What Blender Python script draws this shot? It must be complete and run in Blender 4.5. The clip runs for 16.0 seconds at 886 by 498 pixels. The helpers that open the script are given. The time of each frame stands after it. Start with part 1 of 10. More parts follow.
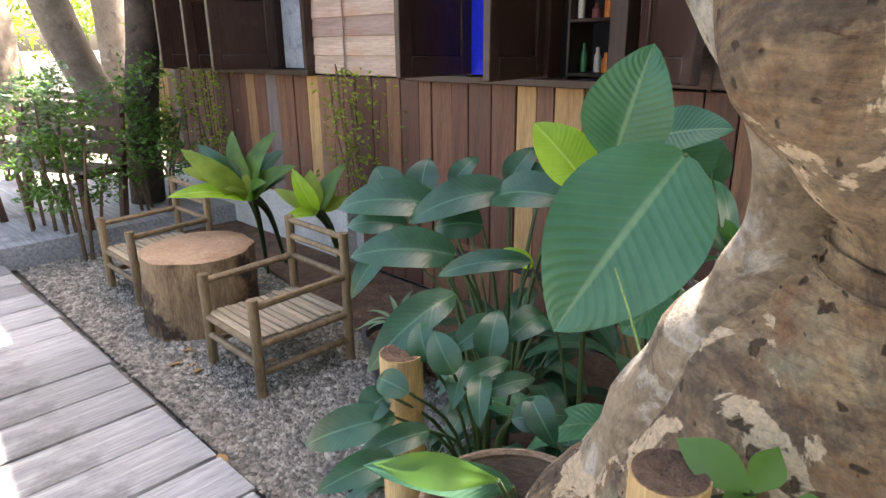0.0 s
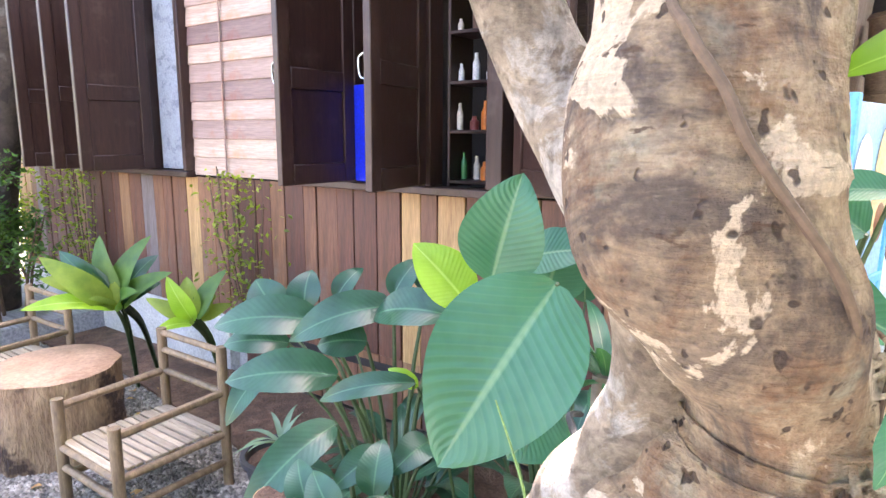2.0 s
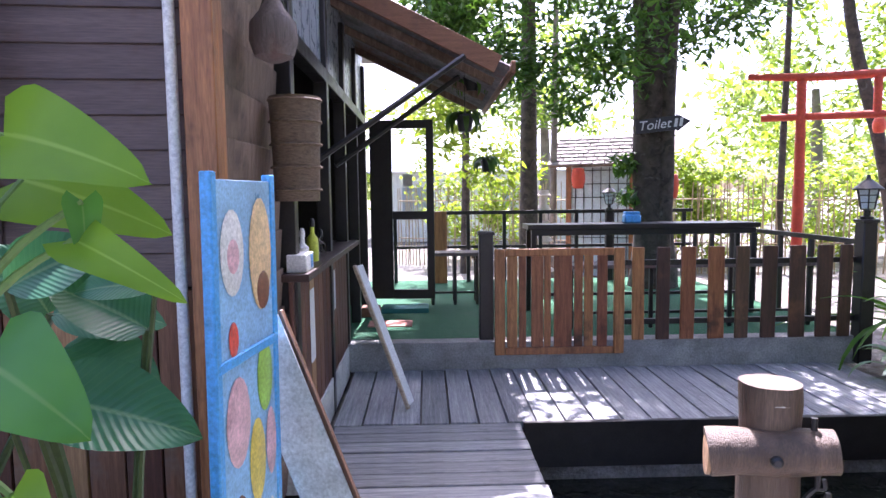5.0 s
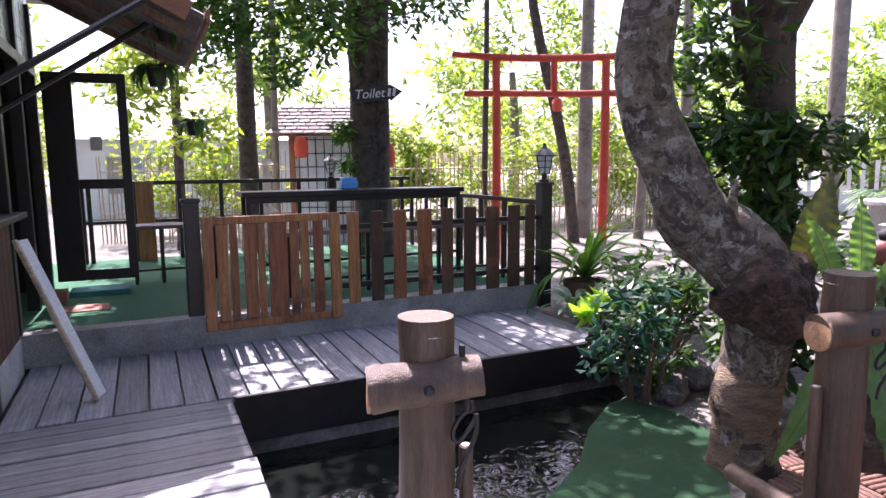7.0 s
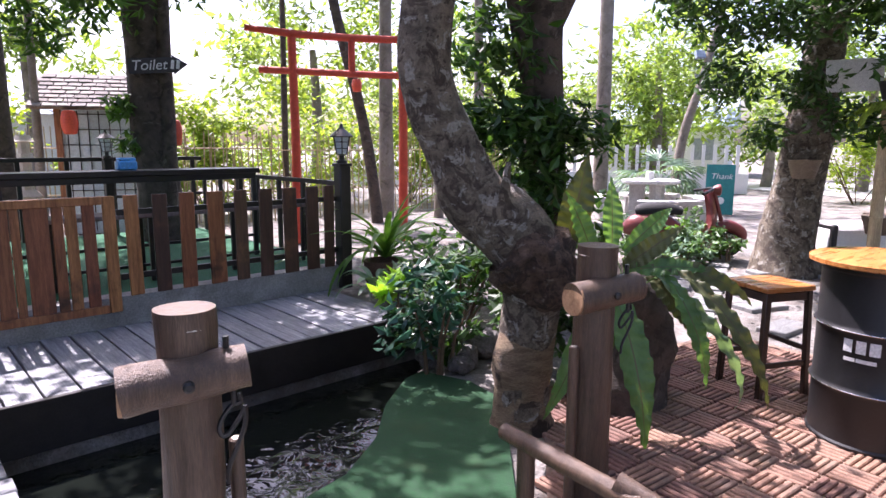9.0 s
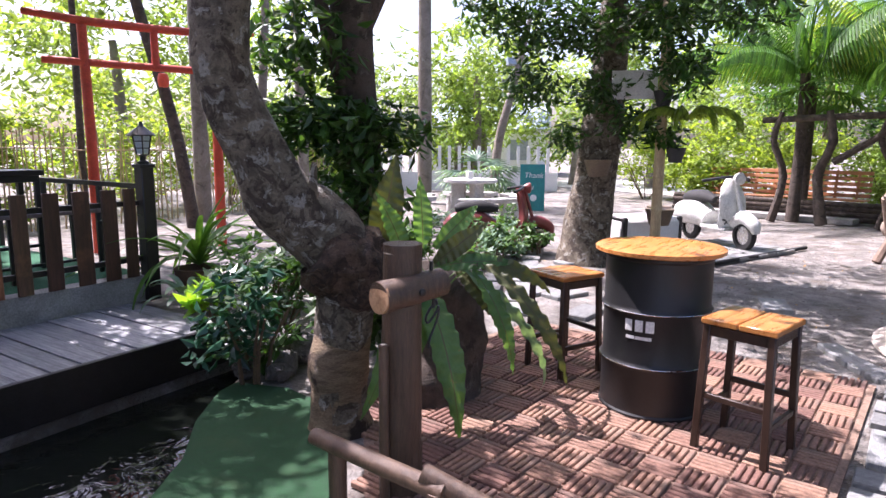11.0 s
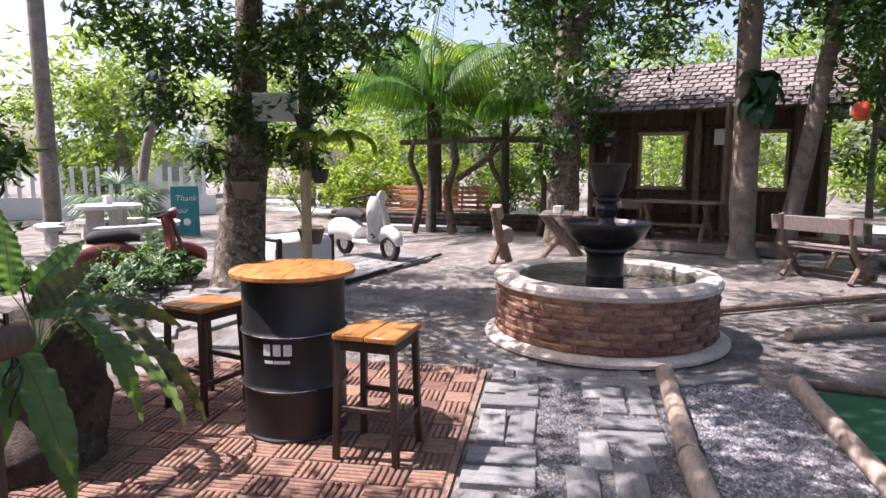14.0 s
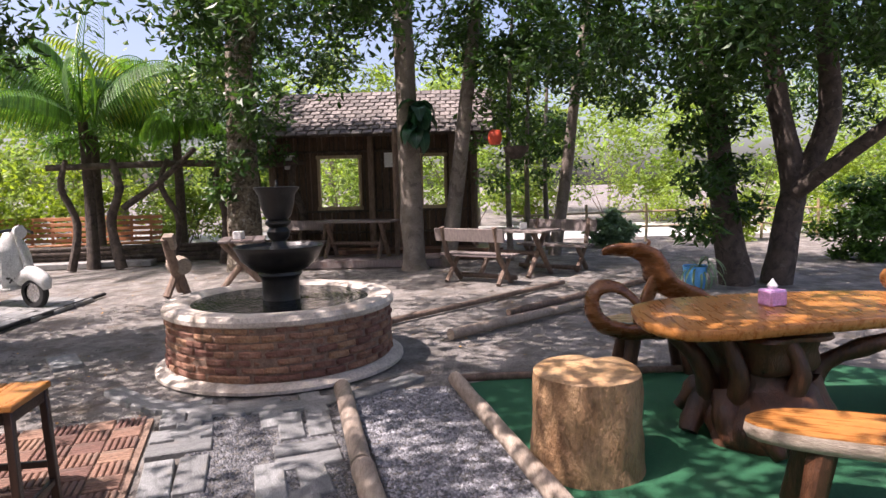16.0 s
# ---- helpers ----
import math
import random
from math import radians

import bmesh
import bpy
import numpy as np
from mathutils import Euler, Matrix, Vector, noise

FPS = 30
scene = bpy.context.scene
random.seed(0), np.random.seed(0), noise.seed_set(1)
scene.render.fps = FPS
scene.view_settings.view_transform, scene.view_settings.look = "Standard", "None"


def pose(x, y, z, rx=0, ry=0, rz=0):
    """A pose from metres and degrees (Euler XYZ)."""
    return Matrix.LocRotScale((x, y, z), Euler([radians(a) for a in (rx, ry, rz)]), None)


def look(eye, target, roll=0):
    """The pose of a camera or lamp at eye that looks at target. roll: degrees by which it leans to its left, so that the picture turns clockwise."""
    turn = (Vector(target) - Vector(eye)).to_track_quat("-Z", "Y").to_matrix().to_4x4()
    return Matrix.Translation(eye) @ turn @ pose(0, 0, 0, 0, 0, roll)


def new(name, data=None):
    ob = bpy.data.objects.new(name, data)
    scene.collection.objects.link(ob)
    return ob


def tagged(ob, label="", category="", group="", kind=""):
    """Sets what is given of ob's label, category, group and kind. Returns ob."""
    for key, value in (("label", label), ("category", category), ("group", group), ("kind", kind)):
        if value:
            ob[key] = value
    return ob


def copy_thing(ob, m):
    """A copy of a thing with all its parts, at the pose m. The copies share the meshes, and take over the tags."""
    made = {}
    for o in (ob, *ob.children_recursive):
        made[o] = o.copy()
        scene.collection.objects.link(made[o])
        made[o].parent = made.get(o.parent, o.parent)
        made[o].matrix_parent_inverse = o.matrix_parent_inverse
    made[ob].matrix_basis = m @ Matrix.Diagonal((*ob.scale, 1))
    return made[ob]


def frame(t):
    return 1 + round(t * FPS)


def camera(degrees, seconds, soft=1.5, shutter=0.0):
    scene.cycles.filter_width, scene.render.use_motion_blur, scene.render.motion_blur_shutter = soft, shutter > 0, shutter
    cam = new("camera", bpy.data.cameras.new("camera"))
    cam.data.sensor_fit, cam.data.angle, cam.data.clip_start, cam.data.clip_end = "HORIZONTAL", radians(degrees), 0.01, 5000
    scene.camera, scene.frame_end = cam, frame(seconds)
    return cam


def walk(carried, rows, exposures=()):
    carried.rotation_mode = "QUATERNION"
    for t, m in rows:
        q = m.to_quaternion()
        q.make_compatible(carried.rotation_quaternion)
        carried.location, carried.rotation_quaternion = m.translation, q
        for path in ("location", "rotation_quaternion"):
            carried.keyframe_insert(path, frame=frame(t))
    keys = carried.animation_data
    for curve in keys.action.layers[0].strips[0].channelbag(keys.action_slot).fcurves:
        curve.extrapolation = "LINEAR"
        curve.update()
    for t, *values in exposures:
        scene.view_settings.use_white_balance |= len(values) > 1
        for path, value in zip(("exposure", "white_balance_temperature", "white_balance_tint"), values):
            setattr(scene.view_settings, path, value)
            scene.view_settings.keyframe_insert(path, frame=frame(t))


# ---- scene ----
cam = camera(70.0, 16.0)
PATH = [
    (0, (0.347, -0.449, 1.403), (-1.528, -0.124, 0.787), -0.6),
    (0.5, (0.314, -0.428, 1.418), (-1.574, -0.004, 0.912), -0.6),
    (1, (0.304, -0.429, 1.444), (-1.576, 0.098, 1.012), 1.0),
    (1.5, (0.303, -0.427, 1.467), (-1.564, 0.169, 1.067), 0.9),
    (2, (0.31, -0.408, 1.485), (-1.543, 0.257, 1.13), 0.3),
    (2.5, (0.328, -0.348, 1.503), (-1.452, 0.506, 1.182), 0.1),
    (2.8, (0.347, -0.306, 1.514), (-1.340, 0.727, 1.216), 0.3),
    (3, (0.360, -0.271, 1.520), (-1.243, 0.890, 1.235), 0.5),
    (3.5, (0.374, -0.185, 1.523), (-1.048, 1.205, 1.305), 0.2),
    (4, (0.388, -0.142, 1.533), (-0.902, 1.374, 1.341), -0.1),
    (4.5, (0.403, -0.099, 1.538), (-0.709, 1.554, 1.361), -0.2),
    (4.7, (0.412, -0.084, 1.536), (-0.637, 1.611, 1.364), -0.4),
    (7, (0.567, 0.086, 1.447), (0.396, 2.06, 1.182), -0.5),
    (7.5, (0.592, 0.093, 1.44), (0.609, 2.072, 1.146), -0.7),
    (8, (0.614, 0.08, 1.446), (0.778, 2.048, 1.131), -0.1),
    (8.5, (0.635, 0.078, 1.451), (0.923, 2.031, 1.125), 0.4),
    (9, (0.663, 0.082, 1.453), (1.083, 2.01, 1.126), 0.2),
    (11.5, (0.791, 0.038, 1.448), (1.816, 1.726, 1.134), 0.5),
    (12, (0.812, 0.014, 1.444), (1.949, 1.63, 1.137), 0.4),
    (12.5, (0.842, -0.002, 1.446), (2.092, 1.526, 1.127), 0.4),
    (13, (0.872, -0.014, 1.449), (2.258, 1.391, 1.121), 0.7),
    (13.5, (0.913, -0.035, 1.469), (2.449, 1.21, 1.167), 0.8),
    (14, (0.957, -0.056, 1.481), (2.616, 1.031, 1.222), 0.1),
    (14.5, (0.975, -0.098, 1.496), (2.741, 0.816, 1.284), -0.5),
    (15, (0.987, -0.137, 1.504), (2.85, 0.562, 1.309), -0.5),
    (15.5, (1.013, -0.179, 1.496), (2.95, 0.282, 1.311), -0.4),
    (16, (1.059, -0.222, 1.48), (3.038, -0.012, 1.282), -1.4),
]
EXPOSURES = [(0, 2.85, 7450, 20), (0.8, 3.15, 7300, 20), (1.5, 3.8, 7000, 23), (2.0, 3.95, 6700, 26), (2.5, 3.85, 6300, 27), (3.3, 3.3, 6100, 30), (4.5, 2.5, 5700, 33), (7, 1.8, 6000, 36), (9, 1.62, 5950, 33), (13, 1.32, 6050, 30), (16, 1.02, 6500, 28)]
walk(cam, [(t, look(e, a, r)) for t, e, a, r in PATH], EXPOSURES)


# ---- light ----
SUN_EL, SUN_AZ = radians(58), radians(118)      # azimuth from +x towards +y, where the sun stands
sky_world = bpy.data.worlds.new("sky")
scene.world = sky_world
sky_world.use_nodes = True
wn = sky_world.node_tree.nodes
sky_tex = wn.new("ShaderNodeTexSky")
sky_tex.sky_type = "NISHITA"
sky_tex.sun_disc = False
sky_tex.sun_elevation = SUN_EL
sky_tex.sun_rotation = radians(90) - SUN_AZ
sky_tex.dust_density = 4.0
sky_tex.ozone_density = 0.6
wn["Background"].inputs["Strength"].default_value = 0.13
sky_world.node_tree.links.new(sky_tex.outputs[0], wn["Background"].inputs[0])
sun = new("sun", bpy.data.lights.new("sun", "SUN"))
sun.data.energy = 5.0
sun.data.angle = radians(0.55)
sun.data.color = (1.0, 0.95, 0.86)
sun.matrix_world = look(Vector((math.cos(SUN_AZ) * math.cos(SUN_EL), math.sin(SUN_AZ) * math.cos(SUN_EL), math.sin(SUN_EL))) * 30, (0, 0, 0))


# ---- helpers for building ----
SITE = pose(0, 0, 0, 0, 0, 30)                  # the deck's and platform's own directions


def site(u, v, z=0.0):
    return SITE @ Vector((u, v, z))


class Geo:
    """Vertices, faces and leaf coordinates of one mesh."""

    def __init__(self):
        self.v, self.f, self.uv, self.n = [], [], [], 0

    def add(self, verts, faces, m=None, uv=None):
        verts = np.asarray(verts, float)
        if m is not None:
            a = np.array(m)
            verts = verts @ a[:3, :3].T + a[:3, 3]
        self.v.append(verts)
        self.f.extend([tuple(i + self.n for i in f) for f in faces])
        self.uv.append(np.zeros((len(verts), 2)) if uv is None else np.asarray(uv, float))
        self.n += len(verts)
        return self

    def box(self, sx, sy, sz, m=None, b=0.004):
        """A box with chamfered edges round the origin."""
        hx, hy, hz = sx / 2, sy / 2, sz / 2
        b = min(b, hx * 0.45, hy * 0.45, hz * 0.45)
        v, idx = [], {}
        for x in (-1, 1):
            for y in (-1, 1):
                for z in (-1, 1):
                    for k in range(3):
                        p = [x * (hx - b), y * (hy - b), z * (hz - b)]
                        p[k] = (x * hx, y * hy, z * hz)[k]
                        idx[x, y, z, k] = len(v)
                        v.append(p)
        f = []
        for s in (-1, 1):
            for k, ring in ((0, [(s, -1, -1), (s, 1, -1), (s, 1, 1), (s, -1, 1)]), (1, [(-1, s, -1), (-1, s, 1), (1, s, 1), (1, s, -1)]),
                            (2, [(-1, -1, s), (1, -1, s), (1, 1, s), (-1, 1, s)])):
                q = [idx[(*c, k)] for c in ring]
                f.append(q if s > 0 else q[::-1])
        for a in (-1, 1):
            for c in (-1, 1):
                e = [(idx[a, c, -1, 0], idx[a, c, 1, 0], idx[a, c, 1, 1], idx[a, c, -1, 1]),
                     (idx[a, -1, c, 2], idx[a, 1, c, 2], idx[a, 1, c, 0], idx[a, -1, c, 0]),
                     (idx[-1, a, c, 1], idx[1, a, c, 1], idx[1, a, c, 2], idx[-1, a, c, 2])]
                f += [q if a * c < 0 else q[::-1] for q in e]
        for x in (-1, 1):
            for y in (-1, 1):
                for z in (-1, 1):
                    q = [idx[x, y, z, k] for k in range(3)]
                    f.append(q if x * y * z > 0 else q[::-1])
        return self.add(v, f, m)

    def lathe(self, profile, n=24, m=None, wob=0.0, seed=0, cap=True):
        """Turned round z from rows of (radius, height), bottom up."""
        rng = np.random.RandomState(seed)
        a = np.arange(n) * 2 * math.pi / n
        off = sum(rng.randn() * np.cos(k * a + rng.rand() * 7) / k for k in range(2, 6)) * wob if wob else 0 * a
        v = [(r * (1 + o) * math.cos(t), r * (1 + o) * math.sin(t), z) for r, z in profile for t, o in zip(a, off)]
        f = [(i * n + j, i * n + (j + 1) % n, (i + 1) * n + (j + 1) % n, (i + 1) * n + j) for i in range(len(profile) - 1) for j in range(n)]
        if cap:
            f += [tuple(range(n))[::-1], tuple((len(profile) - 1) * n + j for j in range(n))]
        return self.add(v, f, m)

    def tube(self, pts, radii, n=10, rough=0.0, seed=0, m=None, steps=0, flat=1.0):
        """A round limb along points; steps: points added by a smooth curve; rough: lumps as a share of the radius."""
        pts = [Vector(p) for p in pts]
        radii = list(radii) if hasattr(radii, "__len__") else [radii] * len(pts)
        if steps:
            p2, r2 = [], []
            for i in range(len(pts) - 1):
                a, b, c, d = pts[max(i - 1, 0)], pts[i], pts[i + 1], pts[min(i + 2, len(pts) - 1)]
                for k in range(steps):
                    t = k / steps
                    p2.append(0.5 * (2 * b + (c - a) * t + (2 * a - 5 * b + 4 * c - d) * t * t + (3 * b - a - 3 * c + d) * t ** 3))
                    r2.append(radii[i] + (radii[i + 1] - radii[i]) * (t * t * (3 - 2 * t)))
            pts, radii = p2 + [pts[-1]], r2 + [radii[-1]]
        v, uv, x, s = [], [], None, 0.0
        for i, p in enumerate(pts):
            d = (pts[min(i + 1, len(pts) - 1)] - pts[max(i - 1, 0)]).normalized()
            if x is None:
                x = d.orthogonal().normalized()
            x = (x - d * x.dot(d)).normalized()
            y = d.cross(x)
            s += (p - pts[i - 1]).length if i else 0
            for j in range(n):
                t = 2 * math.pi * j / n
                way = x * math.cos(t) + y * math.sin(t) * flat
                r = radii[i]
                if rough:
                    q = p + way * r
                    r *= 1 + rough * (noise.noise(q * (0.55 / max(radii[0], 0.01)) + Vector((seed, 0, 0))) + 0.5 * noise.noise(q * (1.7 / max(radii[0], 0.01)) + Vector((0, seed, 0))))
                v.append(p + way * r)
                uv.append((j / n, s))
        f = [(i * n + j, i * n + (j + 1) % n, (i + 1) * n + (j + 1) % n, (i + 1) * n + j) for i in range(len(pts) - 1) for j in range(n)]
        f += [tuple(range(n))[::-1], tuple((len(pts) - 1) * n + j for j in range(n))]
        return self.add([tuple(p) for p in v], f, m, uv)

    def leaf(self, length, width, m=None, droop=0.35, fold=0.25, wave=0.0, segs=8, ribs=0.0, shape="oval", across=4, twist=0.0):
        """A leaf from the origin along +y, its face up (+z), hanging down towards its tip."""
        v, f, uv = [], [], []
        y = z = 0.0
        na = across + 1
        for i in range(segs + 1):
            t = i / segs
            if i:
                a = droop * (t - 0.5 / segs) * 2
                y += math.cos(a) * length / segs
                z -= math.sin(a) * length / segs
            if shape == "oval":
                w = math.sin(math.pi * min(1, t ** 0.8 * 0.97 + 0.03)) ** 0.75
            elif shape == "heart":
                w = (1 - t) ** 0.62 * min(1, 0.62 + t * 3.2) * 1.18
            elif shape == "strap":
                w = min(1, 0.35 + t * 2.5) * min(1, (1 - t) * 2.2 + 0.03)
            else:
                w = math.sin(math.pi * min(1, t * 0.93 + 0.05)) ** 1.3
            for j in range(na):
                c = (j / across - 0.5) * 2
                ww = w * width / 2
                zz = abs(c) * ww * fold + wave * length * math.sin(t * (58 if shape == "strap" else 9) + c * 2) * abs(c) + ribs * math.sin((t * 22 - abs(c) * 3.5) * 2.2) * length * (1 - abs(c) * 0.4) * (abs(c) > 0.05)
                tw = twist * t
                v.append((c * ww * math.cos(tw), y - abs(c) * (0.16 * length * (1 - t) if shape == "heart" else 0), z + zz + c * ww * math.sin(tw)))
                uv.append((j / across, t))
        for i in range(segs):
            for j in range(across):
                a = i * na + j
                f.append((a, a + 1, a + na + 1, a + na))
        return self.add(v, f, m, uv)

    def mesh(self, name, smooth=True, flat_angle=None):
        me = bpy.data.meshes.new(name)
        v = np.concatenate(self.v)
        me.from_pydata(v.tolist(), [], self.f)
        uv = np.concatenate(self.uv)
        if uv.any():
            layer = me.uv_layers.new(name="uv")
            loops = np.zeros(len(me.loops), int)
            me.loops.foreach_get("vertex_index", loops)
            layer.data.foreach_set("uv", uv[loops].ravel())
        if smooth:
            me.shade_smooth()
            me.set_sharp_from_angle(angle=radians(flat_angle or 38))
        me.validate()
        return me


def thing(name, m=None, label="", category="", group="", kind=""):
    ob = new(name)
    ob.empty_display_size = 0.1
    ob.matrix_world = m or Matrix()
    return tagged(ob, label, category, group, kind)


def part(name, geo, material, parent, label="", smooth=True, m=None, angle=None):
    me = geo if isinstance(geo, bpy.types.Mesh) else geo.mesh(name, smooth, angle)
    if not me.materials:
        me.materials.append(material)
    ob = new(name, me)
    ob.parent = parent
    if m is not None:
        ob.matrix_basis = m
    return tagged(ob, label)


def single(name, geo, material, label="", category="", group="", kind="", m=None, smooth=True, angle=None):
    """A thing that is one mesh."""
    ob = new(name, geo.mesh(name, smooth, angle))
    ob.data.materials.append(material)
    if m is not None:
        ob.matrix_world = m
    return tagged(ob, label, category, group, kind)


def prism(points, z0, z1):
    """A flat slab over a polygon."""
    n = len(points)
    g = Geo()
    area = sum(points[i][0] * points[(i + 1) % n][1] - points[(i + 1) % n][0] * points[i][1] for i in range(n))
    pts = list(points) if area > 0 else list(points)[::-1]
    g.add([(x, y, z0) for x, y in pts] + [(x, y, z1) for x, y in pts],
          [tuple(range(n))[::-1], tuple(range(n, 2 * n))] + [(i, (i + 1) % n, n + (i + 1) % n, n + i) for i in range(n)])
    return g


def inside(x, y, poly):
    hit, n = False, len(poly)
    for i in range(n):
        (x1, y1), (x2, y2) = poly[i], poly[(i + 1) % n]
        if (y1 > y) != (y2 > y) and x < (x2 - x1) * (y - y1) / (y2 - y1) + x1:
            hit = not hit
    return hit


def aim(p, to, roll=0.0):
    """A pose at p whose +y points at another point and whose +z points up as far as it can."""
    p, to = Vector(p), Vector(to)
    y = (to - p).normalized()
    x = y.cross(Vector((0, 0, 1)))
    x = x.normalized() if x.length > 1e-4 else Vector((1, 0, 0))
    z = x.cross(y)
    m = Matrix((x, y, z)).transposed().to_4x4()
    m.translation = p
    return m @ Matrix.Rotation(roll, 4, "Y")


# ---- materials ----
def shader(name):
    m = bpy.data.materials.new(name)
    m.use_nodes = True
    return m, m.node_tree.nodes, m.node_tree.links, m.node_tree.nodes["Principled BSDF"]


def coords(nodes, links, stretch=(1, 1, 1), kind="Object"):
    tc, mp = nodes.new("ShaderNodeTexCoord"), nodes.new("ShaderNodeMapping")
    mp.inputs["Scale"].default_value = stretch
    links.new(tc.outputs[kind], mp.inputs["Vector"])
    return mp.outputs[0]


def noise_tex(nodes, links, vec, scale, detail=6, rough=0.6, distort=0.0):
    t = nodes.new("ShaderNodeTexNoise")
    t.inputs["Scale"].default_value, t.inputs["Detail"].default_value = scale, detail
    t.inputs["Roughness"].default_value, t.inputs["Distortion"].default_value = rough, distort
    links.new(vec, t.inputs["Vector"])
    return t.outputs["Fac"]


def ramp(nodes, links, fac, stops):
    r = nodes.new("ShaderNodeValToRGB")
    while len(r.color_ramp.elements) < len(stops):
        r.color_ramp.elements.new(0.5)
    for e, (p, c) in zip(r.color_ramp.elements, stops):
        e.position = p
        e.color = (*c, 1) if hasattr(c, "__len__") else (c, c, c, 1)
    links.new(fac, r.inputs[0])
    return r.outputs[0]


def mixed(nodes, links, fac, a, b, blend="MIX"):
    x = nodes.new("ShaderNodeMix")
    x.data_type, x.blend_type = "RGBA", blend
    for s, v in ((0, fac), (6, a), (7, b)):
        if hasattr(v, "is_linked") or isinstance(v, bpy.types.NodeSocket):
            links.new(v, x.inputs[s])
        else:
            x.inputs[s].default_value = v if s == 0 else (*v, 1)
    return x.outputs[2]


def bumped(nodes, links, bsdf, height, strength, dist=0.01):
    b = nodes.new("ShaderNodeBump")
    b.inputs["Strength"].default_value, b.inputs["Distance"].default_value = strength, dist
    links.new(height, b.inputs["Height"])
    links.new(b.outputs[0], bsdf.inputs["Normal"])


def varied(nodes, links, colour, amount=0.35, hue=0.0):
    """Each object a little lighter or darker."""
    info, r = nodes.new("ShaderNodeObjectInfo"), nodes.new("ShaderNodeMapRange")
    r.inputs["To Min"].default_value, r.inputs["To Max"].default_value = 1 - amount, 1 + amount
    links.new(info.outputs["Random"], r.inputs["Value"])
    h = nodes.new("ShaderNodeHueSaturation")
    links.new(r.outputs[0], h.inputs["Value"])
    if hue:
        r2 = nodes.new("ShaderNodeMapRange")
        r2.inputs["To Min"].default_value, r2.inputs["To Max"].default_value = 0.5 - hue, 0.5 + hue
        links.new(info.outputs["Random"], r2.inputs["Value"])
        links.new(r2.outputs[0], h.inputs["Hue"])
    links.new(colour, h.inputs["Color"])
    return h.outputs[0]


def grainy(name, a, b, stain=None, scale=8, stretch=(1, 1, 1), rough=0.7, bump=0.3, dist=0.006, vary=0.0, hue=0.0, fine=60, metal=0.0, spread=(0.3, 0.7), stain_at=(0.55, 0.72)):
    """Two tones by a coarse and a fine grain, with stains."""
    m, n, l, p = shader(name)
    vec = coords(n, l, stretch)
    c = noise_tex(n, l, vec, scale)
    col = ramp(n, l, c, [(spread[0], a), (spread[1], b)])
    f = noise_tex(n, l, vec, fine, 4)
    col = mixed(n, l, 0.55, col, ramp(n, l, f, [(0.3, 0.35), (0.75, 1.25)]), "MULTIPLY")
    if stain:
        plain = coords(n, l)
        s = ramp(n, l, noise_tex(n, l, plain, 2.3, 5, 0.7), [(stain_at[0], 0.0), (stain_at[1], 1.0)])
        col = mixed(n, l, s, col, stain)
    if vary:
        col = varied(n, l, col, vary, hue)
    l.new(col, p.inputs["Base Color"])
    r = ramp(n, l, c, [(0.2, max(0.02, rough - 0.12)), (0.8, min(1, rough + 0.12))])
    l.new(r, p.inputs["Roughness"])
    p.inputs["Metallic"].default_value = metal
    h = n.new("ShaderNodeMath")
    h.operation = "ADD"
    l.new(c, h.inputs[0])
    l.new(f, h.inputs[1])
    bumped(n, l, p, h.outputs[0], bump, dist)
    return m


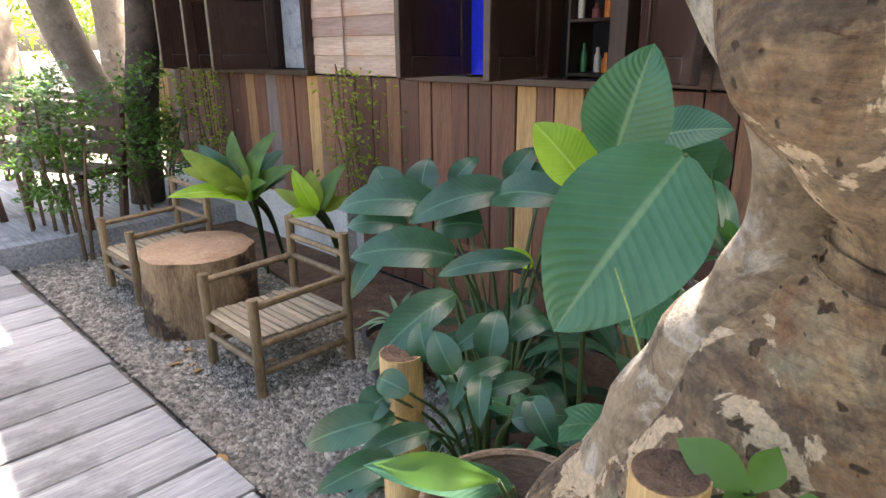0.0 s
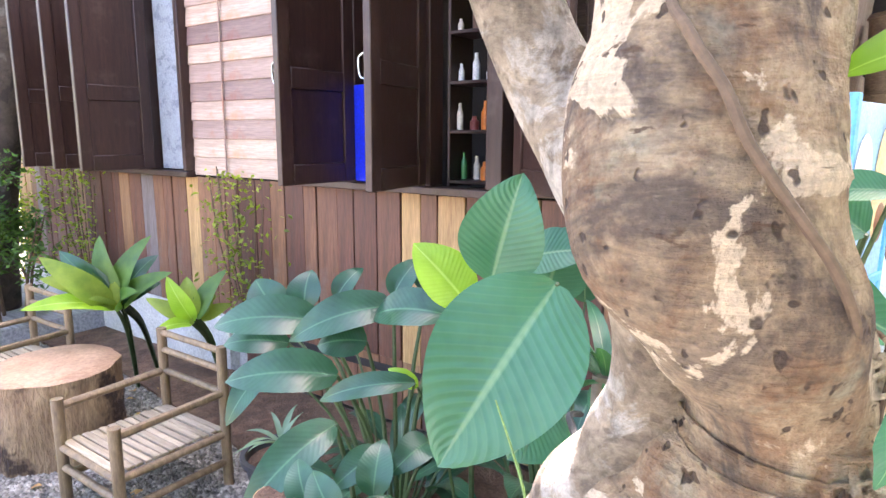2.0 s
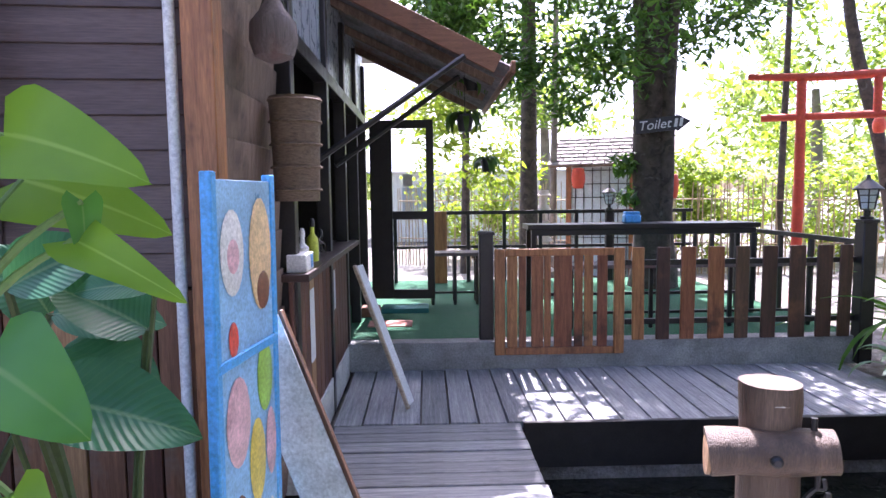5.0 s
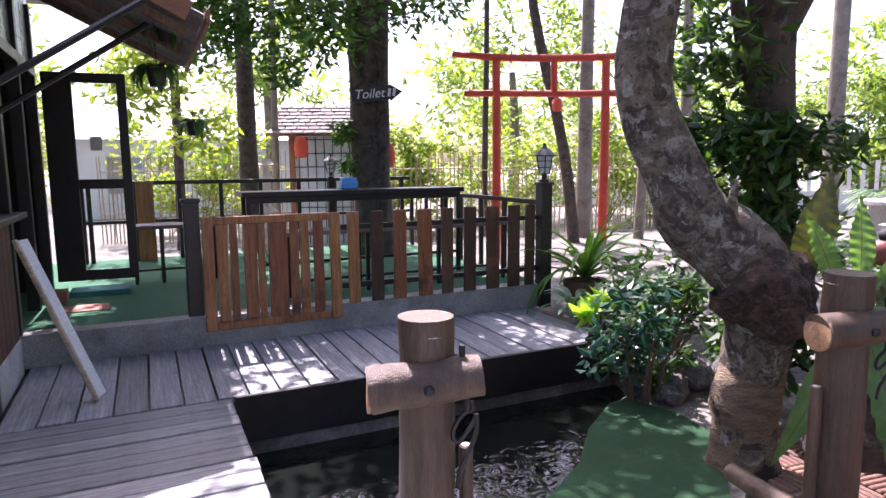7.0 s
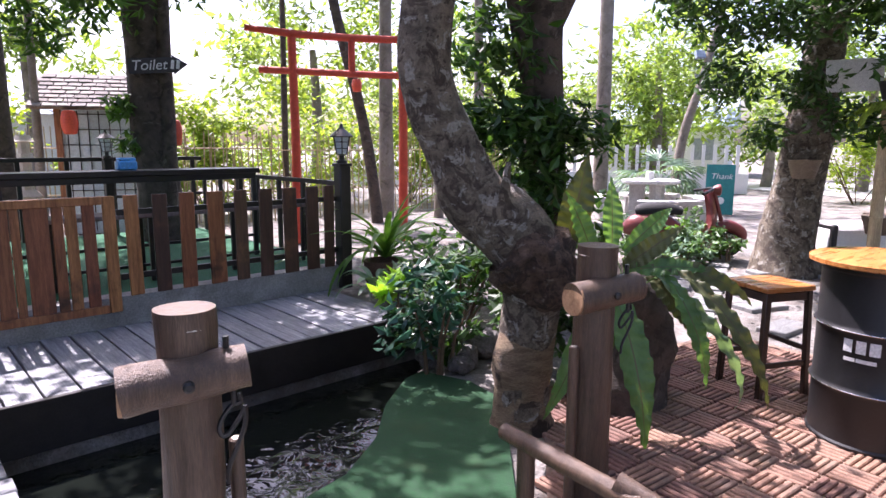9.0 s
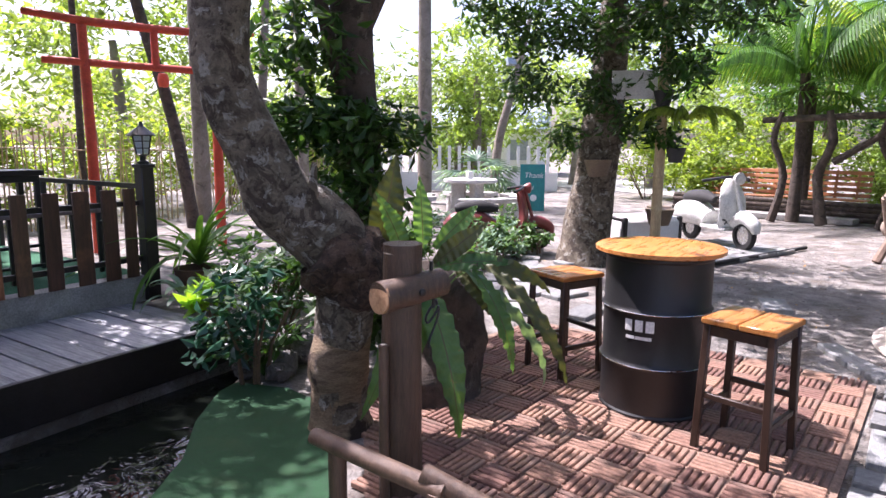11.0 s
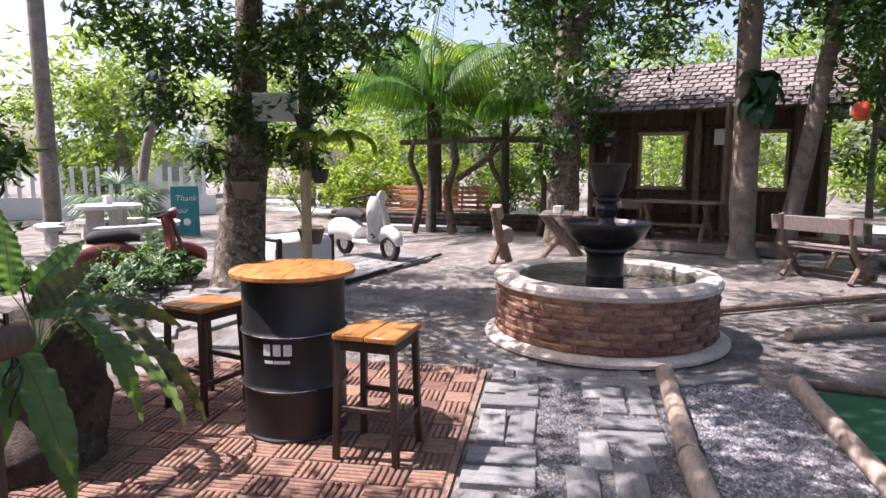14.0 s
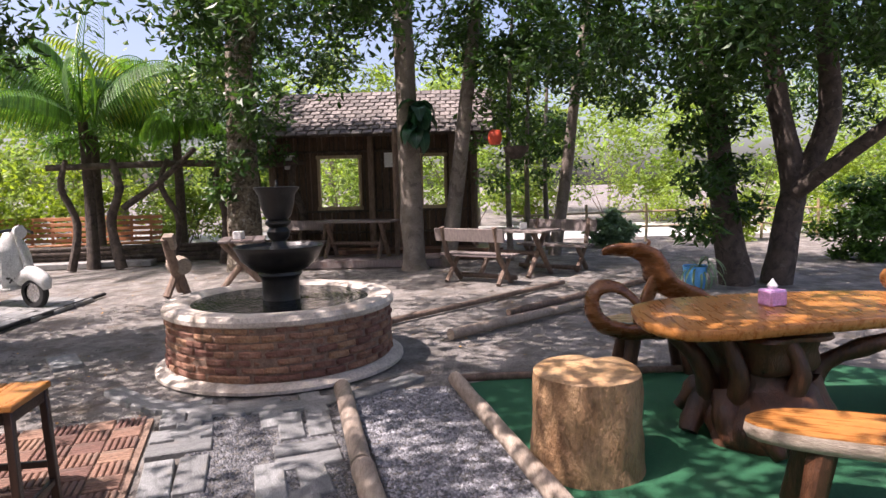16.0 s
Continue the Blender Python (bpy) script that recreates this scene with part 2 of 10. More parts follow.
def leafy(name, a, b, rib=None, rough=0.42, glow=0.35, vary=0.25, veins=0.0, spots=0.0):
    """A leaf: two greens, a pale midrib, side veins and light through it."""
    m, n, l, p = shader(name)
    vec = coords(n, l)
    col = ramp(n, l, noise_tex(n, l, vec, 7, 4), [(0.3, a), (0.7, b)])
    geo = n.new("ShaderNodeNewGeometry")
    r = n.new("ShaderNodeMapRange")
    r.inputs["To Min"].default_value, r.inputs["To Max"].default_value = 1 - vary, 1 + vary
    l.new(geo.outputs["Random Per Island"], r.inputs["Value"])
    hsv = n.new("ShaderNodeHueSaturation")
    l.new(r.outputs[0], hsv.inputs["Value"])
    l.new(col, hsv.inputs["Color"])
    col = hsv.outputs[0]
    if rib:
        uv = n.new("ShaderNodeUVMap")
        sep = n.new("ShaderNodeSeparateXYZ")
        l.new(uv.outputs[0], sep.inputs[0])

        def mth(op, x, y=None):
            q = n.new("ShaderNodeMath")
            q.operation = op
            for s, val in ((0, x), (1, y)):
                if val is None:
                    continue
                if isinstance(val, (int, float)):
                    q.inputs[s].default_value = val
                else:
                    l.new(val, q.inputs[s])
            return q.outputs[0]
        side = mth("ABSOLUTE", mth("SUBTRACT", sep.outputs[0], 0.5))
        mid = ramp(n, l, side, [(0.012, 1.0), (0.035, 0.0)])
        wave = mth("SINE", mth("MULTIPLY", mth("SUBTRACT", sep.outputs[1], mth("MULTIPLY", side, 0.42)), 110.0))
        vein = ramp(n, l, wave, [(0.72, 0.0), (1.0, 1.0)])
        col = mixed(n, l, mid, col, rib)
        vm = mth("MULTIPLY", vein, veins)
        col = mixed(n, l, vm, col, rib)
        bumped(n, l, p, wave, 0.35 * min(1, veins * 4), 0.004)
    if spots:
        s = ramp(n, l, noise_tex(n, l, vec, 16, 3), [(0.66, 0.0), (0.72, spots)])
        col = mixed(n, l, s, col, (0.23, 0.17, 0.05))
    l.new(col, p.inputs["Base Color"])
    p.inputs["Roughness"].default_value = rough
    tr = n.new("ShaderNodeBsdfTranslucent")
    lit = mixed(n, l, 1.0, col, (1.6, 1.5, 0.55), "MULTIPLY")
    l.new(lit, tr.inputs["Color"])
    mx = n.new("ShaderNodeMixShader")
    mx.inputs[0].default_value = glow
    l.new(p.outputs[0], mx.inputs[1])
    l.new(tr.outputs[0], mx.inputs[2])
    l.new(mx.outputs[0], n["Material Output"].inputs["Surface"])
    return m


def plain(name, colour, rough=0.5, metal=0.0, bump=0.08, wear=0.12, scale=14):
    a = tuple(c * (1 - wear) for c in colour)
    b = tuple(min(1, c * (1 + wear)) for c in colour)
    return grainy(name, a, b, scale=scale, rough=rough, bump=bump, dist=0.003, metal=metal, fine=90)


# wood; boards lie along their own x
DECK = grainy("grey_deck_wood", (0.17, 0.178, 0.19), (0.46, 0.465, 0.47), (0.10, 0.10, 0.10), 5, (0.5, 9, 9), 0.62, 0.7, 0.008, 0.26, 0.01, 30)
PLANK = grainy("brown_wall_plank", (0.10, 0.040, 0.022), (0.23, 0.10, 0.055), (0.16, 0.11, 0.085), 5, (9, 9, 0.6), 0.6, 0.4, 0.005, 0.42, 0.012, 26)
TAN_PLANK = grainy("tan_wall_plank", (0.30, 0.15, 0.06), (0.50, 0.30, 0.14), (0.2, 0.12, 0.07), 5, (9, 9, 0.6), 0.6, 0.4, 0.005, 0.25, 0.01, 26)
GREY_PLANK = grainy("grey_wall_plank", (0.15, 0.12, 0.11), (0.28, 0.23, 0.21), (0.18, 0.09, 0.06), 5, (9, 9, 0.6), 0.7, 0.4, 0.005, 0.2, 0.01, 26)
SIDING = grainy("weathered_siding", (0.31, 0.205, 0.165), (0.43, 0.315, 0.265), (0.33, 0.135, 0.075), 3, (0.4, 6, 6), 0.6, 0.35, 0.004, 0.45, 0.02, 26, stain_at=(0.52, 0.66))
DARK_SIDING = grainy("dark_siding", (0.085, 0.055, 0.050), (0.17, 0.115, 0.10), (0.10, 0.05, 0.035), 4, (0.5, 8, 8), 0.55, 0.35, 0.004, 0.25, 0.01, 26)
DARK_WOOD = grainy("dark_shutter_wood", (0.028, 0.013, 0.010), (0.062, 0.030, 0.022), (0.09, 0.06, 0.05), 6, (9, 9, 0.7), 0.42, 0.25, 0.003, 0.15, 0.0, 40)
RED_WOOD = grainy("red_brown_fence_wood", (0.19, 0.062, 0.024), (0.45, 0.175, 0.07), (0.06, 0.024, 0.013), 5, (9, 9, 0.7), 0.45, 0.35, 0.004, 0.3, 0.012, 30)
BROWN_WOOD = grainy("brown_fence_wood", (0.055, 0.026, 0.016), (0.13, 0.062, 0.036), (0.20, 0.09, 0.04), 5, (9, 9, 0.7), 0.5, 0.35, 0.004, 0.3, 0.01, 30)
BLACK_WOOD = plain("black_stained_wood", (0.018, 0.015, 0.014), 0.4, bump=0.2, wear=0.35)
CARVED_WOOD = grainy("varnished_red_brown_wood", (0.14, 0.045, 0.014), (0.34, 0.135, 0.045), (0.08, 0.03, 0.012), 4, (2, 2, 5), 0.28, 0.25, 0.004, 0.1, 0.0, 30)
ORANGE_WOOD = grainy("varnished_orange_wood", (0.33, 0.115, 0.025), (0.60, 0.27, 0.075), (0.22, 0.07, 0.015), 4, (1.2, 9, 9), 0.3, 0.15, 0.003, 0.15, 0.0, 30)
BENCH_WOOD = grainy("orange_bench_wood", (0.36, 0.13, 0.05), (0.58, 0.26, 0.11), (0.25, 0.1, 0.05), 4, (0.8, 9, 9), 0.5, 0.2, 0.003, 0.2, 0.0, 30)
POST_LOG = grainy("dark_varnished_log", (0.060, 0.037, 0.025), (0.15, 0.095, 0.062), (0.05, 0.028, 0.02), 5, (8, 8, 0.8), 0.42, 0.5, 0.006, 0.15, 0.0, 40)
LOG_END = grainy("sawn_log_end", (0.30, 0.16, 0.08), (0.50, 0.31, 0.17), (0.2, 0.1, 0.05), 20, rough=0.7, bump=0.5)
STUMP_BARK = grainy("stripped_stump_wood", (0.19, 0.105, 0.05), (0.47, 0.33, 0.19), (0.045, 0.022, 0.012), 5, (4, 4, 1.0), 0.75, 1.0, 0.018, 0.12, 0.0, 30, stain_at=(0.53, 0.60))
STUMP_TOP = grainy("sawn_stump_top", (0.33, 0.19, 0.11), (0.50, 0.33, 0.21), (0.22, 0.10, 0.05), 6, rough=0.7, bump=0.4)
HONEY_LOG = grainy("honey_log_wood", (0.20, 0.10, 0.045), (0.46, 0.29, 0.15), (0.055, 0.026, 0.014), 5, (1.6, 1.6, 0.8), 0.55, 1.0, 0.02, 0.0, 0.0, 34, stain_at=(0.55, 0.63))
STUMP_TOP_HONEY = grainy("honey_log_top", (0.36, 0.20, 0.09), (0.58, 0.38, 0.20), (0.20, 0.10, 0.045), 5, rough=0.5, bump=0.4, fine=40)
ROOT_WOOD = grainy("dark_root_wood", (0.030, 0.012, 0.007), (0.13, 0.054, 0.025), (0.02, 0.01, 0.008), 5, (4, 4, 1), 0.35, 0.6, 0.01, 0.1, 0.0, 30)
PALE_LOG = grainy("pale_border_log", (0.26, 0.20, 0.15), (0.47, 0.39, 0.31), (0.14, 0.10, 0.07), 6, (1, 7, 7), 0.8, 0.6, 0.008, 0.15, 0.0, 40)
RUSTIC = grainy("rustic_branch_wood", (0.11, 0.07, 0.048), (0.27, 0.19, 0.14), (0.06, 0.04, 0.03), 6, (5, 5, 1), 0.75, 0.6, 0.008, 0.2, 0.0, 40)
BAMBOO_POST = grainy("yellow_bamboo_post", (0.42, 0.26, 0.10), (0.62, 0.43, 0.20), (0.25, 0.13, 0.05), 5, (7, 7, 0.5), 0.45, 0.25, 0.003, 0.0, 0.0, 40)
BAMBOO_POLE = grainy("pale_bamboo_pole", (0.34, 0.24, 0.13), (0.52, 0.41, 0.24), (0.22, 0.15, 0.08), 5, (4, 4, 0.5), 0.5, 0.25, 0.003, 0.15, 0.0, 40)
BAMBOO_SEAT = grainy("split_bamboo_seat", (0.27, 0.205, 0.135), (0.53, 0.435, 0.31), (0.20, 0.135, 0.08), 6, (0.6, 9, 9), 0.5, 0.3, 0.003, 0.22, 0.0, 40)
CHAIR_POLE = grainy("weathered_bamboo", (0.13, 0.085, 0.045), (0.31, 0.215, 0.12), (0.07, 0.042, 0.024), 6, (5, 5, 0.8), 0.55, 0.35, 0.003, 0.15, 0.0, 40)
WICKER = grainy("woven_cane", (0.11, 0.07, 0.042), (0.28, 0.20, 0.13), None, 20, (2, 2, 9), 0.65, 0.6, 0.006, 0.0, 0.0, 80)
# ground
GRAVEL = grainy("grey_gravel", (0.07, 0.066, 0.058), (0.30, 0.285, 0.255), (0.20, 0.16, 0.12), 55, rough=0.85, bump=1.0, dist=0.02, fine=140, spread=(0.35, 0.62))
DIRT = grainy("packed_grey_earth", (0.085, 0.078, 0.068), (0.33, 0.305, 0.275), (0.13, 0.105, 0.08), 3.2, rough=0.95, bump=1.0, dist=0.03, fine=42, spread=(0.30, 0.62), stain_at=(0.50, 0.66))
SOIL = grainy("brown_garden_soil", (0.10, 0.055, 0.032), (0.24, 0.14, 0.085), (0.07, 0.04, 0.025), 12, rough=0.95, bump=1.0, dist=0.03, fine=70)
PEBBLE = grainy("grey_pebble", (0.095, 0.097, 0.105), (0.34, 0.34, 0.35), None, 18, rough=0.8, bump=0.3, vary=0.4, hue=0.02)
WARM_PEBBLE = grainy("warm_grey_pebble", (0.11, 0.102, 0.085), (0.42, 0.395, 0.335), None, 18, rough=0.8, bump=0.3, vary=0.4, hue=0.02)

for stone in (PEBBLE, WARM_PEBBLE):              # every stone its own shade
    sn, sl = stone.node_tree.nodes, stone.node_tree.links
    sp = next(x for x in sn if x.type == "BSDF_PRINCIPLED")
    tone = sp.inputs["Base Color"].links[0].from_socket
    isle = sn.new("ShaderNodeNewGeometry")
    sl.new(mixed(sn, sl, 1.0, tone, ramp(sn, sl, isle.outputs["Random Per Island"], [(0.0, 0.45), (1.0, 1.5)]), "MULTIPLY"), sp.inputs["Base Color"])


CARPET = grainy("green_artificial_turf", (0.008, 0.085, 0.035), (0.020, 0.15, 0.062), (0.03, 0.10, 0.05), 70, rough=0.95, bump=0.8, dist=0.006, fine=200)
# Darker copy of the turf, with the pond bank's shade in its colour.
SHADED_TURF = grainy("shaded_green_turf", (0.005, 0.040, 0.011), (0.012, 0.075, 0.022), (0.022, 0.055, 0.016), 40, rough=0.95, bump=0.8, dist=0.006, fine=200)
BRICK_TILE = grainy("terracotta_rib_tile", (0.165, 0.085, 0.058), (0.33, 0.185, 0.13), (0.11, 0.085, 0.068), 9, rough=0.8, bump=0.6, dist=0.005, vary=0.3, hue=0.012, stain_at=(0.5, 0.7))
SLAB = grainy("grey_stone_slab", (0.15, 0.155, 0.15), (0.29, 0.295, 0.285), (0.20, 0.17, 0.13), 6, (1, 4, 1), 0.75, 0.6, 0.008, 0.22, 0.01, 50)
BRICK = grainy("old_red_brick", (0.19, 0.082, 0.05), (0.36, 0.185, 0.115), (0.30, 0.23, 0.175), 8, rough=0.85, bump=0.8, dist=0.01, vary=0.38, hue=0.015, stain_at=(0.56, 0.74))
MORTAR = grainy("grey_brown_mortar", (0.16, 0.10, 0.07), (0.34, 0.23, 0.165), None, 20, rough=0.95, bump=0.8)
CEMENT = grainy("pale_cement_rim", (0.50, 0.43, 0.35), (0.74, 0.67, 0.58), (0.36, 0.28, 0.21), 6, rough=0.85, bump=0.6, dist=0.01, fine=50)
CONCRETE = grainy("grey_concrete", (0.24, 0.235, 0.22), (0.40, 0.39, 0.37), (0.15, 0.145, 0.125), 5, rough=0.85, bump=0.5, fine=70)
WHITE_WALL = grainy("white_plinth_paint", (0.55, 0.54, 0.51), (0.74, 0.73, 0.70), (0.35, 0.32, 0.28), 4, rough=0.8, bump=0.3)
STONE_TABLE = grainy("pale_grey_stone", (0.50, 0.48, 0.45), (0.70, 0.68, 0.65), (0.35, 0.33, 0.3), 10, rough=0.7, bump=0.3)
ROCK = grainy("dark_pond_rock", (0.085, 0.080, 0.075), (0.24, 0.225, 0.21), (0.10, 0.11, 0.06), 7, rough=0.85, bump=1.0, dist=0.02, vary=0.25)
# metal, glass, water, plastics
BLACK_METAL = plain("black_painted_metal", (0.016, 0.016, 0.017), 0.38, 0.0, 0.1, 0.3)
FOUNT_METAL = grainy("black_cast_fountain", (0.010, 0.010, 0.010), (0.022, 0.021, 0.020), (0.045, 0.042, 0.04), 8, rough=0.38, bump=0.4)
DRUM_BLACK = grainy("black_drum_enamel", (0.006, 0.006, 0.007), (0.013, 0.013, 0.014), (0.03, 0.027, 0.025), 5, rough=0.46, bump=0.1, stain_at=(0.6, 0.75))
WHITE_PAINT = plain("white_paint", (0.80, 0.80, 0.78), 0.5, wear=0.05)
RED_PAINT = grainy("red_torii_paint", (0.55, 0.050, 0.022), (0.78, 0.10, 0.045), (0.42, 0.06, 0.03), 6, rough=0.5, bump=0.3)
BLUE_PLASTIC = plain("blue_plastic", (0.01, 0.035, 0.75), 0.35, wear=0.1)
SKY_BLUE = plain("light_blue_plastic", (0.10, 0.42, 0.85), 0.35)
PINK = plain("pink_plastic", (0.80, 0.42, 0.75), 0.35)
RED_LAMP = plain("red_paper_lantern", (0.75, 0.10, 0.045), 0.6)
TEAL = grainy("teal_chalkboard", (0.010, 0.17, 0.17), (0.022, 0.25, 0.24), None, 6, rough=0.6, bump=0.1)
GREY_PAINT = plain("grey_window_panel", (0.33, 0.37, 0.42), 0.3)
MOTO_RED = plain("faded_red_paint", (0.20, 0.045, 0.042), 0.35)
MOTO_WHITE = grainy("white_scooter_paint", (0.55, 0.55, 0.52), (0.75, 0.75, 0.72), (0.02, 0.02, 0.02), 5, rough=0.3, bump=0.05, stain_at=(0.60, 0.62))
RUBBER = plain("black_rubber", (0.015, 0.015, 0.015), 0.8)
CHROME = plain("dull_chrome", (0.55, 0.55, 0.55), 0.25, 1.0)
ROOF_TILE = grainy("weathered_wood_shingle", (0.10, 0.085, 0.075), (0.28, 0.25, 0.225), (0.06, 0.05, 0.04), 6, rough=0.85, bump=0.6, vary=0.35)
RUST_ROOF = grainy("rusty_corrugated_roof", (0.18, 0.17, 0.17), (0.36, 0.34, 0.33), (0.22, 0.09, 0.045), 4, rough=0.6, bump=0.2, fine=40)
FASCIA = grainy("brown_fascia_board", (0.20, 0.08, 0.035), (0.33, 0.15, 0.075), (0.1, 0.05, 0.03), 5, (0.6, 9, 9), 0.6, 0.3)
# Near-black takes the place of missing light inside the closed rooms.
UNLIT_BLACK = plain("unlit_black", (0.022, 0.018, 0.016), 0.8, wear=0.3)
FROST = plain("pale_paper_screen", (0.72, 0.80, 0.84), 0.6, wear=0.04)
CREAM = plain("cream_pottery", (0.62, 0.55, 0.45), 0.45)
TERRACOTTA = grainy("brown_clay_pot", (0.10, 0.055, 0.035), (0.22, 0.12, 0.075), (0.05, 0.035, 0.025), 7, rough=0.75, bump=0.4)
BLACK_POT = plain("black_plastic_pot", (0.035, 0.036, 0.038), 0.55)
ORANGE_PLASTIC = plain("orange_plastic", (0.80, 0.22, 0.03), 0.35)
GREEN_GLASS = plain("green_bottle", (0.03, 0.20, 0.06), 0.15)
YELLOW_PLASTIC = plain("yellow_green_label", (0.62, 0.68, 0.06), 0.4)
PAPER = plain("white_paper", (0.78, 0.78, 0.76), 0.8, wear=0.04)
FAR_WHITE = plain("white_far_wall", (0.80, 0.80, 0.78), 0.8, wear=0.05)
FAR_BLUE = plain("blue_grey_far_roof", (0.35, 0.42, 0.5), 0.7)
ASPHALT = grainy("pale_road", (0.40, 0.39, 0.37), (0.55, 0.54, 0.52), None, 3, rough=0.9, bump=0.2)


def glassy(name, colour=(1, 1, 1), rough=0.02):
    m, n, l, p = shader(name)
    p.inputs["Base Color"].default_value = (*colour, 1)
    p.inputs["Transmission Weight"].default_value = 1.0
    p.inputs["Roughness"].default_value = rough
    p.inputs["IOR"].default_value = 1.45
    return m


GLASS = glassy("clear_glass", (0.92, 0.95, 0.95))


def watery(name, colour, scale, strength, gloss=0.5):
    m, n, l, p = shader(name)
    vec = coords(n, l)
    p.inputs["Base Color"].default_value = (*colour, 1)
    p.inputs["Roughness"].default_value = 0.03
    p.inputs["IOR"].default_value = 1.33
    p.inputs["Specular IOR Level"].default_value = gloss
    a = noise_tex(n, l, vec, scale, 2, 0.5, 0.8)
    bumped(n, l, p, a, strength, 0.03)
    return m


WATER = watery("dark_pond_water", (0.007, 0.009, 0.007), 8, 0.32, 1.0)


def ringed_water(name, colour):
    """Black water with rings that spread from falling drops, broken by finer ripples."""
    m, n, l, p = shader(name)
    vec = coords(n, l)
    p.inputs["Base Color"].default_value = (*colour, 1)
    p.inputs["Roughness"].default_value = 0.03
    p.inputs["IOR"].default_value = 1.33
    p.inputs["Specular IOR Level"].default_value = 0.12
    rings = n.new("ShaderNodeTexWave")
    rings.wave_type = "RINGS"
    rings.rings_direction = "Z"
    rings.inputs["Scale"].default_value = 8.0
    rings.inputs["Distortion"].default_value = 7.0
    rings.inputs["Detail"].default_value = 2.0
    rings.inputs["Detail Scale"].default_value = 1.6
    l.new(vec, rings.inputs["Vector"])
    bumped(n, l, p, rings.outputs["Fac"], 0.2, 0.03)
    return m


BASIN_WATER = ringed_water("dark_basin_water", (0.003, 0.004, 0.004))


def bark(name, a, b, pale, dark, scale=7, bump=0.8, patches=(0.56, 0.60), lich=(0.60, 0.68), dist=0.012, pits=0.0):
    """Mottled bark: patches of a second tone, pale lichen and dark scars."""
    m, n, l, p = shader(name)
    vec = coords(n, l)
    big = noise_tex(n, l, vec, scale, 5, 0.6, 0.4)
    col = ramp(n, l, big, [(0.35, a), (0.62, b)])
    s2 = ramp(n, l, noise_tex(n, l, vec, scale * 0.7, 7, 0.65, 1.2), [(patches[0], 0.0), (patches[1], 0.75)])
    col = mixed(n, l, s2, col, dark)
    s1 = ramp(n, l, noise_tex(n, l, vec, scale * 1.1, 6, 0.65, 0.6), [(lich[0], 0.0), (lich[1], 0.8)])
    col = mixed(n, l, s1, col, pale)
    if pits:
        sp = ramp(n, l, noise_tex(n, l, vec, scale * 4.5, 2, 0.4), [(0.66, 0.0), (0.71, pits)])
        col = mixed(n, l, sp, col, dark)
    if pits:
        col = mixed(n, l, 0.75, col, ramp(n, l, noise_tex(n, l, vec, scale * 2.6, 5, 0.7, 1.0), [(0.34, 0.50), (0.50, 1.0), (0.66, 1.3)]), "MULTIPLY")
    fine = noise_tex(n, l, vec, scale * 11, 6, 0.7)
    col = mixed(n, l, 0.6, col, ramp(n, l, fine, [(0.3, 0.45), (0.7, 1.2)]), "MULTIPLY")
    l.new(col, p.inputs["Base Color"])
    p.inputs["Roughness"].default_value = 0.85
    wr = noise_tex(n, l, coords(n, l, (1, 1, 5)), scale * 2.2, 6, 0.7, 0.5)
    h = n.new("ShaderNodeMath")
    h.operation = "ADD"
    l.new(wr, h.inputs[0])
    l.new(fine, h.inputs[1])
    bumped(n, l, p, h.outputs[0], bump, dist)
    return m


